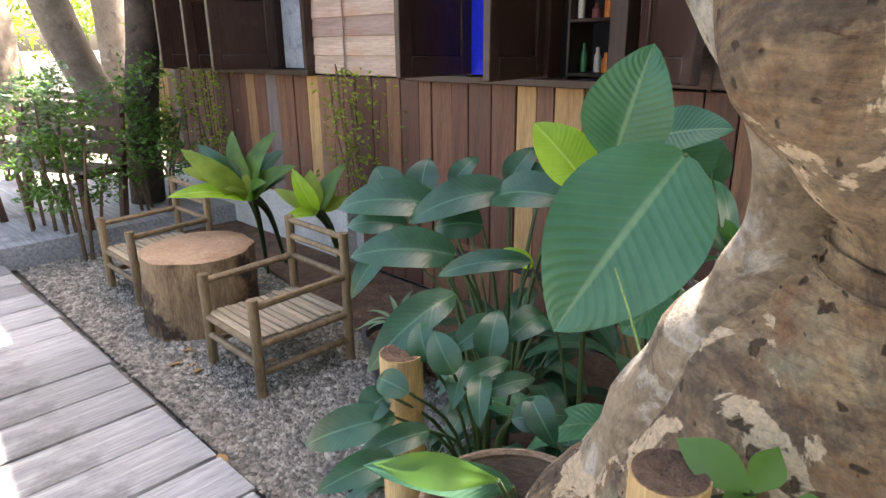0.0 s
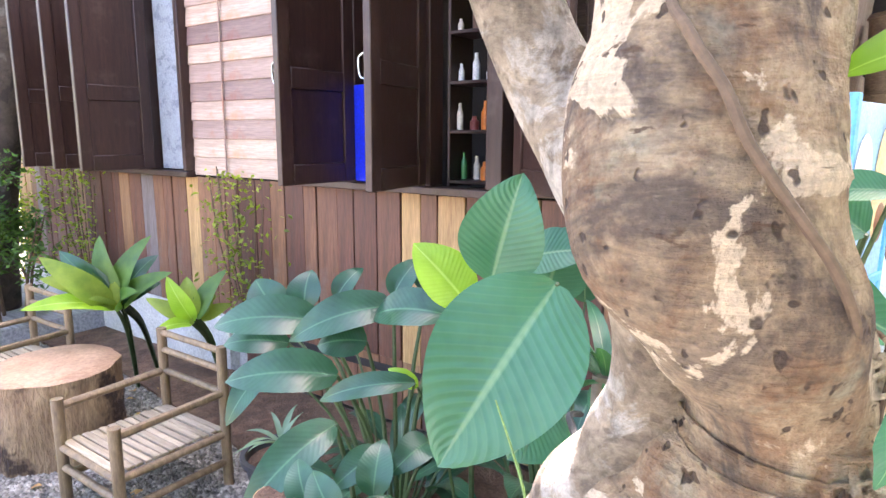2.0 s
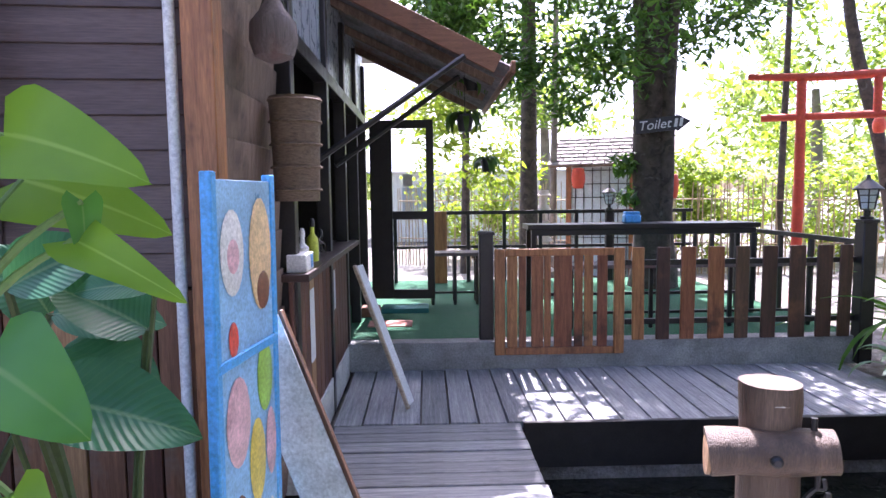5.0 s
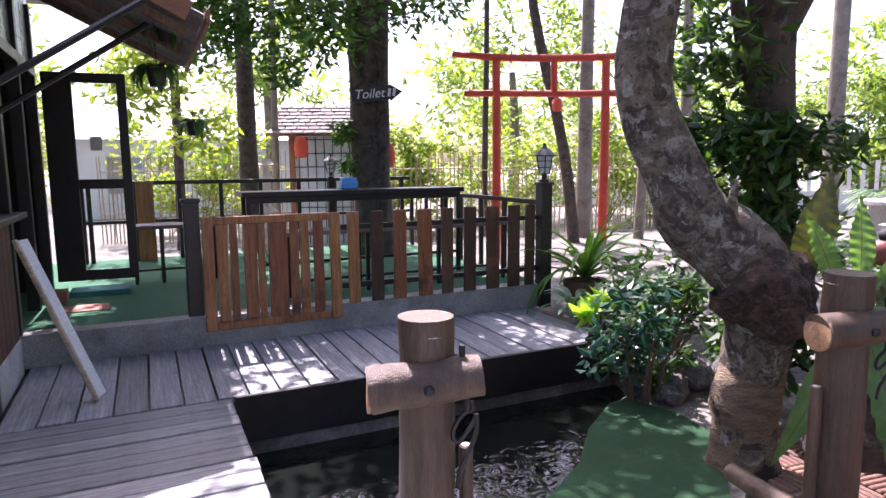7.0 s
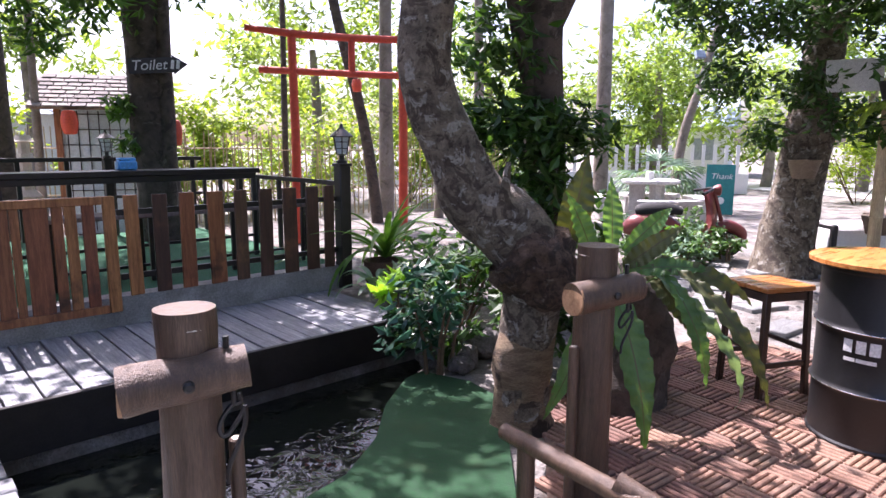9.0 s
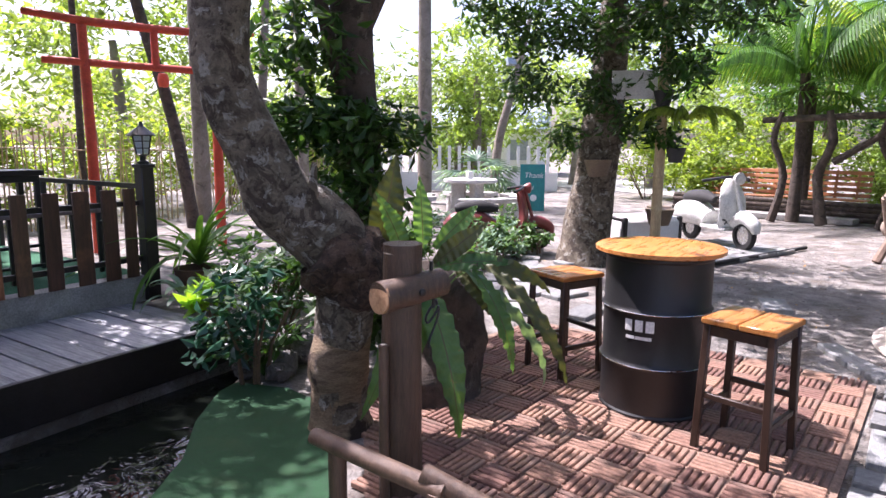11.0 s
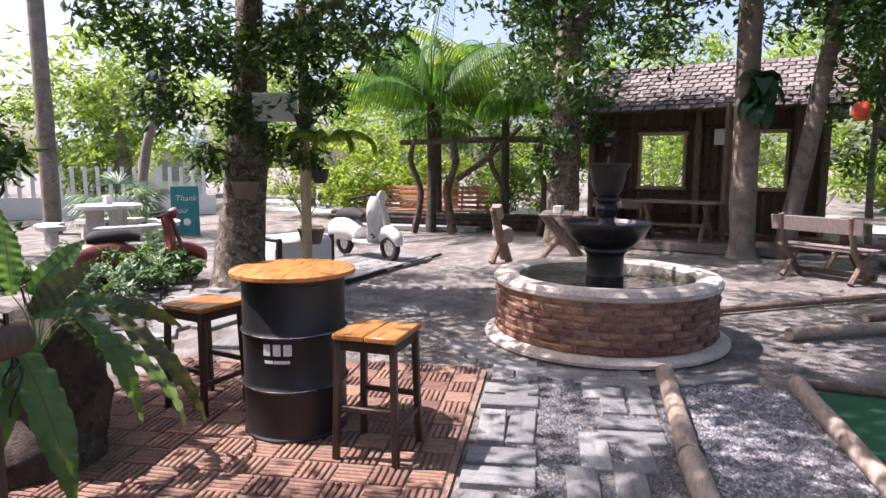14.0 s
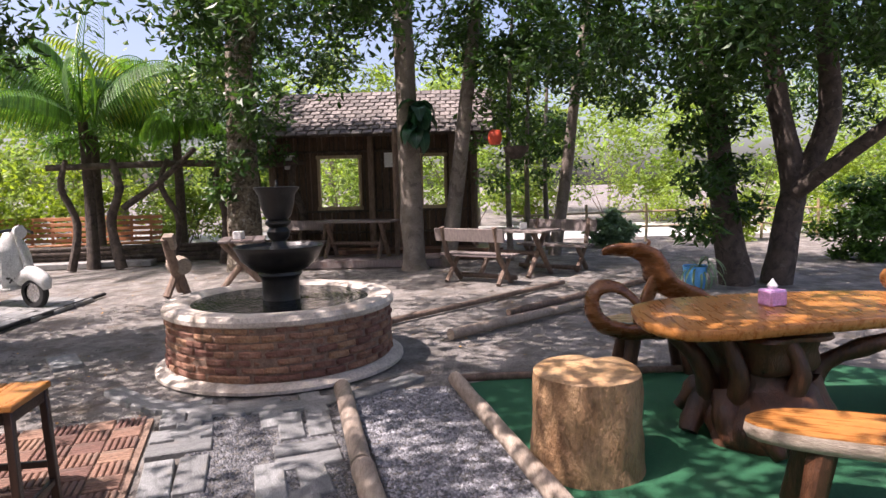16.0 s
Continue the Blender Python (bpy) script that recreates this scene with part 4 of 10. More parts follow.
turf = [(1.36, 3.93), (1.24, 3.82), (1.07, 3.45), (0.97, 3.05), (0.80, 2.72), (0.55, 2.5), (0.30, 2.38), (0.35, 2.0), (0.9, 1.7), (1.36, 1.95), (1.50, 2.46), (1.74, 3.38), (1.62, 3.7)]
single("pond_bank", prism(turf, -0.4, 0.005), SHADED_TURF, "pond bank covered with green turf", "ground", kind="structure", smooth=False)


# ---- the court: drum table, stools, fountain ----
def drum_table():
    ob = thing("drum_table", pose(3.43, 2.57, 0, 0, 0, -153), "black oil drum bar table with a round wooden top", "table")
    prof = [(0.270, 0.0), (0.292, 0.006), (0.292, 0.02), (0.284, 0.03), (0.284, 0.27), (0.292, 0.285), (0.298, 0.293), (0.292, 0.301), (0.284, 0.316), (0.284, 0.565), (0.292, 0.58), (0.298, 0.588),
            (0.292, 0.596), (0.284, 0.611), (0.284, 0.855), (0.292, 0.865), (0.292, 0.885), (0.27, 0.885)]
    part("body", Geo().lathe(prof, 48), DRUM_BLACK, ob)
    for z in (0.293, 0.588):
        part("worn_ridge", Geo().lathe([(0.2975, z - 0.003), (0.2995, z), (0.2975, z + 0.003)], 48, cap=False), CHROME, ob, "scuffed bare metal ridge")
    part("tabletop", Geo().lathe([(0.33, 0.886), (0.345, 0.893), (0.345, 0.912), (0.335, 0.918), (0.0001, 0.918)], 40, wob=0.006, seed=4, cap=False), ORANGE_WOOD, ob, "round varnished orange-brown wooden top")
    # white mark on the side, as plain shapes
    for k, (a, z, w, h) in enumerate(((-0.20, 0.52, 0.040, 0.062), (0.0, 0.52, 0.042, 0.062), (0.20, 0.52, 0.044, 0.062), (-0.16, 0.455, 0.05, 0.018), (0.09, 0.455, 0.085, 0.018))):
        g, n = Geo(), 6
        v = [(0.2862 * math.cos(a + (j / n - 0.5) * w / 0.286), 0.2862 * math.sin(a + (j / n - 0.5) * w / 0.286), z + s * h / 2) for s in (-1, 1) for j in range(n + 1)]
        g.add(v, [(j, j + 1, n + 2 + j, n + 1 + j) for j in range(n)])
        part("white_mark", g, WHITE_PAINT, ob, "white printed mark", m=pose(0, 0, 0, 0, 0, 0))
    return ob


drum_table()


def bar_stool(m, label):
    ob = thing("bar_stool", m, label, "stool", "bar stools")
    for k in range(2):
        part("seat_board", Geo().box(0.345, 0.17, 0.03, pose(0, (k - 0.5) * 0.175, 0.645), 0.006), ORANGE_WOOD, ob)
    for x in (-1, 1):
        for y in (-1, 1):
            part("leg", Geo().box(0.034, 0.034, 0.635, pose(x * 0.155, y * 0.155, 0.315, y * 1.6, -x * 1.6)), STOOL_LEG, ob)
    for s in (-1, 1):
        part("rail", Geo().box(0.28, 0.022, 0.03, pose(0, s * 0.158, 0.20)), STOOL_LEG, ob)
        part("rail", Geo().box(0.022, 0.28, 0.03, pose(s * 0.158, 0, 0.28)), STOOL_LEG, ob)
        part("apron", Geo().box(0.30, 0.02, 0.05, pose(0, s * 0.147, 0.60)), STOOL_LEG, ob)
        part("apron", Geo().box(0.02, 0.30, 0.05, pose(s * 0.147, 0, 0.60)), STOOL_LEG, ob)
    return ob


stool = bar_stool(pose(3.33, 3.25, 0, 0, 0, 4), "square wooden bar stool with dark legs beside the drum")
other = copy_thing(stool, pose(3.41, 1.95, 0, 0, 0, 15))

FX, FY, FR = 6.38, 1.78, 0.95


def fountain():
    ob = thing("fountain", pose(FX, FY, 0), "round brick fountain basin with a black tiered cast bowl", "fountain")
    core = part("basin_wall", Geo().lathe([(FR - 0.006, 0), (FR - 0.008, 0.12), (FR - 0.002, 0.24), (FR - 0.008, 0.36), (FR - 0.004, 0.47), (FR - 0.2, 0.47), (FR - 0.2, 0.1)], 64, wob=0.006, seed=5, cap=False), MORTAR, ob, "mortar core of the basin wall")
    part("footing", Geo().lathe([(FR + 0.10, 0), (FR + 0.10, 0.025), (FR + 0.03, 0.055), (FR - 0.02, 0.06)], 64, wob=0.004, seed=3, cap=False), CEMENT, ob, "pale cement footing")
    part("rim", Geo().lathe([(FR + 0.0, 0.47), (FR + 0.025, 0.485), (FR + 0.03, 0.52), (FR + 0.005, 0.555), (FR - 0.08, 0.565), (FR - 0.17, 0.555), (FR - 0.20, 0.53), (FR - 0.20, 0.30)], 64, wob=0.004, seed=8, cap=False), CEMENT, ob, "rounded pale cement rim")
    part("water", Geo().lathe([(FR - 0.18, 0.532), (0.0001, 0.532)], 48, cap=False), BASIN_WATER, ob, "dark rippled water")
    part("pedestal", Geo().lathe([(0.165, 0.40), (0.165, 0.52), (0.16, 0.54), (0.16, 0.70), (0.17, 0.73), (0.19, 0.75), (0.18, 0.79)], 32), FOUNT_METAL, ob)
    part("bowl", Geo().lathe([(0.14, 0.76), (0.24, 0.80), (0.33, 0.88), (0.36, 0.95), (0.385, 0.985), (0.385, 1.0), (0.36, 1.0), (0.34, 0.97), (0.0001, 0.965)], 40, cap=False), FOUNT_METAL, ob)
    part("column", Geo().lathe([(0.10, 0.96), (0.065, 1.0), (0.06, 1.04), (0.095, 1.08), (0.10, 1.12), (0.075, 1.16), (0.11, 1.19), (0.11, 1.21), (0.08, 1.23)], 28), FOUNT_METAL, ob)
    part("urn", Geo().lathe([(0.085, 1.22), (0.12, 1.27), (0.145, 1.36), (0.155, 1.44), (0.19, 1.49), (0.195, 1.505), (0.18, 1.51), (0.15, 1.48), (0.0001, 1.47)], 32, cap=False), FOUNT_METAL, ob)
    part("nozzle", Geo().lathe([(0.012, 1.45), (0.012, 1.56), (0.006, 1.57)], 8), FOUNT_METAL, ob)
    return ob, core


fount, basin = fountain()


def log_round(name, x, y, r, h, label, mat, top, seed, flare=1.1, rot=0, group="", category="stump", notch=None):
    """A sawn tree section set upright."""
    ob = thing(name, pose(x, y, 0, 0, 0, rot), label, category, group)
    g = Geo()
    n, rows = 40, 12
    rng = np.random.RandomState(seed)
    lob = [(k, rng.uniform(0.3, 1.0) / k, rng.rand() * 7) for k in range(2, 7)]
    v = []
    for i in range(rows + 1):
        t = i / rows
        for j in range(n):
            a = 2 * math.pi * j / n
            rr = r * (flare + (1 - flare) * t ** 0.7) * (1 + 0.07 * sum(c * math.cos(k * a + p) for k, c, p in lob) * (1.2 - 0.5 * t))
            if notch:
                d = (a - notch + math.pi) % (2 * math.pi) - math.pi
                rr *= 1 - 0.26 * math.exp(-(d / 0.16) ** 2) + 0.10 * math.exp(-((d + 0.5) / 0.25) ** 2)
            rr *= 1 + 0.05 * noise.noise(Vector((math.cos(a) * 3 + seed, math.sin(a) * 3, t * 3)))
            v.append((rr * math.cos(a), rr * math.sin(a), t * h))
    f = [(i * n + j, i * n + (j + 1) % n, (i + 1) * n + (j + 1) % n, (i + 1) * n + j) for i in range(rows) for j in range(n)]
    g.add(v, f)
    part("trunk_section", g, mat, ob, angle=60)
    rim = v[rows * n:]
    t = Geo().add([(x * s, y * s, h + z) for s, z in ((1.0, 0.0), (0.985, 0.006), (0.6, 0.008), (0.001, 0.006)) for x, y, _ in rim],
                  [(i * n + j, i * n + (j + 1) % n, (i + 1) * n + (j + 1) % n, (i + 1) * n + j) for i in range(3) for j in range(n)])
    part("sawn_top", t, top, ob, angle=60)
    return ob


log_round("log_stool", 4.33, -0.61, 0.278, 0.51, "honey-coloured log section used as a stool on green turf", HONEY_LOG, STUMP_TOP_HONEY, 5, 1.10, notch=6.0)


# ---- the garden by the house ----
near_tree = thing("garden_tree", pose(0, 0, 0), "old forked tree with mottled tan bark and a broad root flare", "tree")
body_pts = [(-0.30, 0.12, -0.05), (-0.28, 0.12, 0.40), (-0.25, 0.125, 0.76), (-0.205, 0.125, 1.00), (-0.155, 0.12, 1.14), (-0.13, 0.10, 1.215), (-0.112, 0.07, 1.27), (-0.112, 0.03, 1.335), (-0.147, 0.003, 1.41),
            (-0.166, 0.008, 1.49), (-0.176, 0.028, 1.57), (-0.184, 0.034, 1.65), (-0.20, 0.04, 1.80), (-0.25, 0.04, 2.5), (-0.2, 0.2, 3.4), (-0.1, 0.35, 4.4)]
body_r = [0.42, 0.35, 0.275, 0.205, 0.130, 0.086, 0.077, 0.098, 0.125, 0.122, 0.110, 0.107, 0.10, 0.09, 0.07, 0.05]
part("trunk", Geo().tube(body_pts, body_r, 40, 0.10, 3, steps=6), NEAR_BARK, near_tree, angle=80)
part("limb", Geo().tube([(-0.13, 0.115, 1.08), (-0.125, 0.105, 1.22), (-0.14, 0.105, 1.32), (-0.185, 0.12, 1.41), (-0.222, 0.145, 1.49), (-0.25, 0.168, 1.57), (-0.255, 0.175, 1.65), (-0.25, 0.2, 1.85), (-0.15, 0.35, 2.5), (0.1, 0.5, 3.4)], [0.105, 0.085, 0.075, 0.068, 0.052, 0.046, 0.046, 0.048, 0.045, 0.03], 26, 0.10, 9, steps=5), NEAR_BARK, near_tree, angle=80)
part("limb", Geo().tube([(-0.36, 0.04, 0.72), (-0.335, 0.035, 0.88), (-0.30, 0.03, 1.02), (-0.268, 0.043, 1.12), (-0.244, 0.052, 1.20), (-0.222, 0.036, 1.29), (-0.245, 0.022, 1.37), (-0.315, 0.008, 1.45), (-0.385, 0.0, 1.52), (-0.42, -0.04, 1.62), (-0.46, -0.12, 1.85), (-0.6, -0.3, 2.5), (-0.8, -0.5, 3.4)],
     [0.19, 0.14, 0.095, 0.062, 0.055, 0.055, 0.058, 0.062, 0.062, 0.056, 0.052, 0.045, 0.03], 32, 0.10, 7, steps=7), PALE_LIMB, near_tree, angle=80)
# roots running out over the bed
for k, (pts, r) in enumerate((([(-0.30, 0.05, 0.75), (-0.41, -0.06, 0.64), (-0.46, -0.15, 0.40), (-0.52, -0.22, 0.02)], [0.17, 0.15, 0.12, 0.10]), ([(-0.2, 0.0, 0.7), (-0.15, -0.14, 0.45), (-0.1, -0.26, 0.05)], [0.17, 0.15, 0.13]),
                              ([(-0.25, 0.2, 0.7), (-0.35, 0.38, 0.4), (-0.5, 0.55, 0.02)], [0.16, 0.12, 0.08]), ([(-0.15, 0.2, 0.7), (-0.05, 0.36, 0.4), (0.0, 0.45, 0.02)], [0.15, 0.12, 0.09]))):
    part("root", Geo().tube(pts, r, 20, 0.12, k + 3, steps=5), NEAR_BARK, near_tree, angle=80)
vine_pts = [(-0.115, -0.075, 1.62), (-0.085, -0.075, 1.56), (-0.06, -0.062, 1.52), (-0.045, -0.05, 1.48), (-0.025, -0.02, 1.43), (-0.015, 0.01, 1.39), (-0.02, 0.045, 1.34), (-0.05, 0.075, 1.29), (-0.05, 0.09, 1.22), (-0.03, 0.06, 1.1)]
part("creeper", Geo().tube([(-0.09, -0.09, 1.85)] + vine_pts, [0.0045] * 8 + [0.005] * 3, 8, 0.1, 2, steps=4), BROWN_STEM, near_tree, "brown creeper stem clinging to the bark")
for k in range(7):
    z = 1.29 - k * 0.017
    ring = [(-0.13 + (0.080 + k * 0.003) * math.cos(a), 0.105 + (0.080 + k * 0.003) * math.sin(a), z + 0.012 * math.sin(a * 1.5 + k)) for a in np.linspace(-2.6, 1.4, 14)]
    part("wrapped_root", Geo().tube(ring, 0.0028, 6), NEAR_BARK, near_tree, "thin aerial root wound round the trunk")
for k in range(6):
    a = -0.5 + k * 0.22
    p = [(-0.14 + r * math.cos(a + d), 0.115 + r * math.sin(a + d), z) for r, d, z in ((0.087, 0.0, 1.30), (0.093, 0.05, 1.22), (0.15, 0.02, 1.12), (0.24, 0.1, 0.95), (0.32, 0.0, 0.6))]
    part("aerial_root", Geo().tube(p, [0.004, 0.005, 0.006, 0.005, 0.004], 7, 0.15, k, steps=3), NEAR_BARK, near_tree, "thin aerial root hanging down the trunk")
single("cable", Geo().tube([(-0.66, 0.22, 0.965), (-0.6, 0.16, 1.0), (-0.50, 0.10, 1.035), (-0.30, 0.02, 1.05), (-0.14, 0.0, 1.045)], 0.006, 6, steps=4), RUBBER, "black cable hooked round the tree", "cable")


def plant(name, root, label, category="plant", group=""):
    ob = thing(name, pose(*root), label, category, group)
    return ob


def lay_leaf(owner, base, tip, width, mat=None, droop=0.7, shape="oval", face=(0.75, -0.35, 0.7), ribs=0.0, wave=0.014):
    """One large leaf of a plant, from its stalk's end to its tip, with the stalk."""
    base, tip, root = Vector(base), Vector(tip), owner.matrix_world.translation
    y = (tip - base).normalized()
    f = Vector(face).normalized()
    z = (f - y * f.dot(y)).normalized()
    x = y.cross(z)
    m = Matrix((x, y, z)).transposed().to_4x4()
    m.translation = base - root
    ln = (tip - base).length * (1 + droop * droop * 0.12)
    mat = mat or LILY_LEAF
    width *= 1.30 if shape == "heart" else 1.0
    bend = Matrix.Rotation(droop * 0.5, 4, "X")
    part("leaf", Geo().leaf(ln, width, m @ bend, droop, 0.34 if shape == "oval" and not ribs else 0.2, wave, (44 if shape == "strap" else 22) if ribs else 12, ribs, shape, 10 if ribs else 6), mat, owner, angle=75)
    b = base - root
    mid = b * 0.55 + Vector((b.x * -0.1, b.y * -0.1, b.z * 0.12))
    r = 0.003 if b.length < 0.35 else (0.005 if width < 0.1 else 0.008)
    part("stalk", Geo().tube([(0, 0, 0), mid, b], [r * 1.3, r, r * 0.7], 6, steps=4), STEM_SHADE if b.length > 0.35 else STEM, owner)


anthurium = plant("bird_nest_anthurium", (-1.55, 0.10, 0.02), "clump of large dark ribbed leaves in the garden bed")
lay_leaf(anthurium, (-1.53, 0.09, 0.96), (-1.53, -0.26, 0.93), 0.132)
lay_leaf(anthurium, (-1.66, -0.11, 0.89), (-1.7, -0.47, 0.95), 0.141)
lay_leaf(anthurium, (-1.42, -0.11, 0.8), (-1.42, -0.43, 0.86), 0.134)
lay_leaf(anthurium, (-1.18, 0.05, 0.85), (-1.24, -0.22, 0.84), 0.068)
lay_leaf(anthurium, (-1.29, 0.18, 0.99), (-1.46, -0.04, 1.0), 0.124)
lay_leaf(anthurium, (-1.87, -0.14, 0.89), (-1.9, -0.12, 1.03), 0.123)
lay_leaf(anthurium, (-1.86, -0.03, 0.91), (-1.87, 0.06, 1.04), 0.082)
lay_leaf(anthurium, (-1.98, -0.23, 0.85), (-2.01, -0.3, 0.98), 0.15)
lay_leaf(anthurium, (-1.72, 0.14, 0.94), (-1.72, 0.23, 1.09), 0.098)
lay_leaf(anthurium, (-1.69, 0.25, 0.94), (-1.68, 0.3, 0.99), 0.177)
lay_leaf(anthurium, (-1.52, -0.0, 0.86), (-1.56, -0.16, 0.87), 0.125)
lay_leaf(anthurium, (-1.76, -0.21, 0.8), (-1.78, -0.43, 0.84), 0.108)
lay_leaf(anthurium, (-1.65, -0.26, 0.78), (-1.52, -0.44, 0.68), 0.092)
spathe = plant("peace_lily", (-1.12, -0.08, 0.02), "low clump of glossy dark green pointed leaves")
lay_leaf(spathe, (-1.11, -0.17, 0.8), (-0.98, -0.42, 0.71), 0.104)
lay_leaf(spathe, (-1.02, -0.08, 0.76), (-0.97, -0.21, 0.73), 0.075)
lay_leaf(spathe, (-0.94, -0.12, 0.7), (-0.99, -0.09, 0.82), 0.083)
lay_leaf(spathe, (-0.96, -0.26, 0.7), (-1.01, -0.28, 0.79), 0.074)
lay_leaf(spathe, (-0.86, -0.22, 0.72), (-0.91, -0.26, 0.81), 0.075)
lay_leaf(spathe, (-0.84, -0.2, 0.7), (-0.85, -0.09, 0.76), 0.056)
lay_leaf(spathe, (-0.82, -0.16, 0.69), (-0.81, -0.04, 0.73), 0.05)
lay_leaf(spathe, (-0.87, -0.35, 0.62), (-0.89, -0.59, 0.57), 0.092)
lay_leaf(spathe, (-0.9, -0.36, 0.66), (-0.88, -0.44, 0.62), 0.078)
lay_leaf(spathe, (-0.85, -0.32, 0.69), (-0.92, -0.4, 0.71), 0.064)
lay_leaf(spathe, (-0.74, -0.12, 0.67), (-0.71, -0.0, 0.69), 0.072)
lay_leaf(spathe, (-0.84, -0.16, 0.72), (-0.72, -0.2, 0.7), 0.054)
lay_leaf(spathe, (-0.75, -0.08, 0.71), (-0.65, -0.06, 0.66), 0.065)
lay_leaf(spathe, (-0.95, -0.17, 0.7), (-0.83, -0.23, 0.68), 0.065)
lay_leaf(spathe, (-1.03, 0.04, 0.76), (-0.95, -0.07, 0.76), 0.083)
lay_leaf(spathe, (-0.76, -0.29, 0.65), (-0.71, -0.45, 0.65), 0.059)
lay_leaf(spathe, (-0.7, -0.37, 0.64), (-0.64, -0.52, 0.64), 0.063)
dark_plant = plant("dark_leaf_plant", (-0.62, 0.62, 0.02), "tall plant with dark drooping leaves behind the tree")
for base, tip, wide in (((-0.47, 0.39, 1.41), (-0.41, 0.49, 1.47), 0.10), ((-0.32, 0.50, 1.41), (-0.40, 0.43, 1.41), 0.06), ((-0.44, 0.39, 1.27), (-0.28, 0.54, 1.20), 0.13), ((-0.43, 0.24, 1.58), (-0.36, 0.30, 1.47), 0.07), ((-0.37, 0.52, 1.34), (-0.45, 0.43, 1.42), 0.11), ((-0.5, 0.42, 1.30), (-0.42, 0.52, 1.16), 0.12)):
    lay_leaf(dark_plant, base, tip, wide, BIG_LEAF, 0.25)
big_plant = plant("big_leaf_plant", (-0.95, 0.35, 0.02), "tall plant with huge ribbed green leaves beside the tree")
lay_leaf(big_plant, (-0.75, 0.21, 1.2), (-0.74, -0.05, 0.86), 0.302, BIG_LEAF, 0.15, ribs=0.0014)
lay_leaf(big_plant, (-1.04, 0.2, 1.14), (-0.98, 0.24, 1.4), 0.204, BIG_LEAF, 0.2, ribs=0.0014)
lay_leaf(big_plant, (-0.85, 0.29, 0.89), (-0.83, 0.15, 0.8), 0.165, BIG_LEAF, 0.3, ribs=0.0014)
lay_leaf(big_plant, (-1.14, 0.34, 1.17), (-0.97, 0.44, 1.23), 0.133, BIG_LEAF, 0.3, ribs=0.0014)
lay_leaf(big_plant, (-1.14, 0.4, 1.05), (-1.14, 0.46, 1.25), 0.188, BIG_LEAF, 0.2, ribs=0.0014)
lay_leaf(big_plant, (-1.13, 0.52, 1.04), (-1.15, 0.52, 1.18), 0.096, BIG_LEAF, 0.2, ribs=0.0014)
lay_leaf(big_plant, (-1.0, 0.26, 0.93), (-0.91, 0.36, 0.98), 0.155, BIG_LEAF, 0.4, ribs=0.0014)
lay_leaf(big_plant, (-0.63, 0.53, 1.34), (-0.63, 0.46, 1.46), 0.121, BIG_LEAF, 0.4, ribs=0.0014)
lay_leaf(big_plant, (-0.67, 0.56, 1.33), (-0.55, 0.7, 1.32), 0.118, BIG_LEAF, 0.5, ribs=0.0014)
lay_leaf(big_plant, (-0.65, 0.56, 1.27), (-0.52, 0.67, 1.16), 0.15, BIG_LEAF, 0.5, ribs=0.0014)
lime_plant = plant("lime_leaf_plant", (-1.25, 0.25, 0.02), "plant with a bright lime green young leaf")
lay_leaf(lime_plant, (-1.14, 0.18, 1.06), (-1.21, 0.06, 1.22), 0.144, LIME_LEAF, 0.25)
lay_leaf(lime_plant, (-1.22, 0.07, 0.82), (-1.26, -0.0, 0.87), 0.047, LIME_LEAF, 0.3)
front_plant = plant("arum_plant", (-0.62, -0.10, 0.02), "low plant with broad green leaves at the tree foot")
lay_leaf(front_plant, (-0.37, -0.23, 0.81), (-0.42, -0.44, 0.84), 0.053, LILY_LEAF, 0.3)
for base, tip, wide in (((-0.30, -0.27, 0.88), (-0.34, -0.43, 0.90), 0.046), ((-0.09, -0.08, 1.0), (-0.15, -0.13, 1.03), 0.044), ((-0.09, -0.08, 1.0), (-0.10, -0.05, 1.04), 0.034), ((-0.10, -0.02, 0.98), (-0.09, 0.02, 1.01), 0.034),
                        ((-0.10, -0.07, 0.99), (-0.09, -0.11, 0.985), 0.034), ((-0.08, -0.05, 0.99), (-0.05, -0.03, 0.99), 0.036), ((-0.09, -0.09, 0.97), (-0.05, -0.11, 0.97), 0.034), ((-0.08, 0.0, 0.98), (-0.04, 0.03, 0.99), 0.032)):
    lay_leaf(front_plant, base, tip, wide, PALM_LEAF, 0.4, "point")
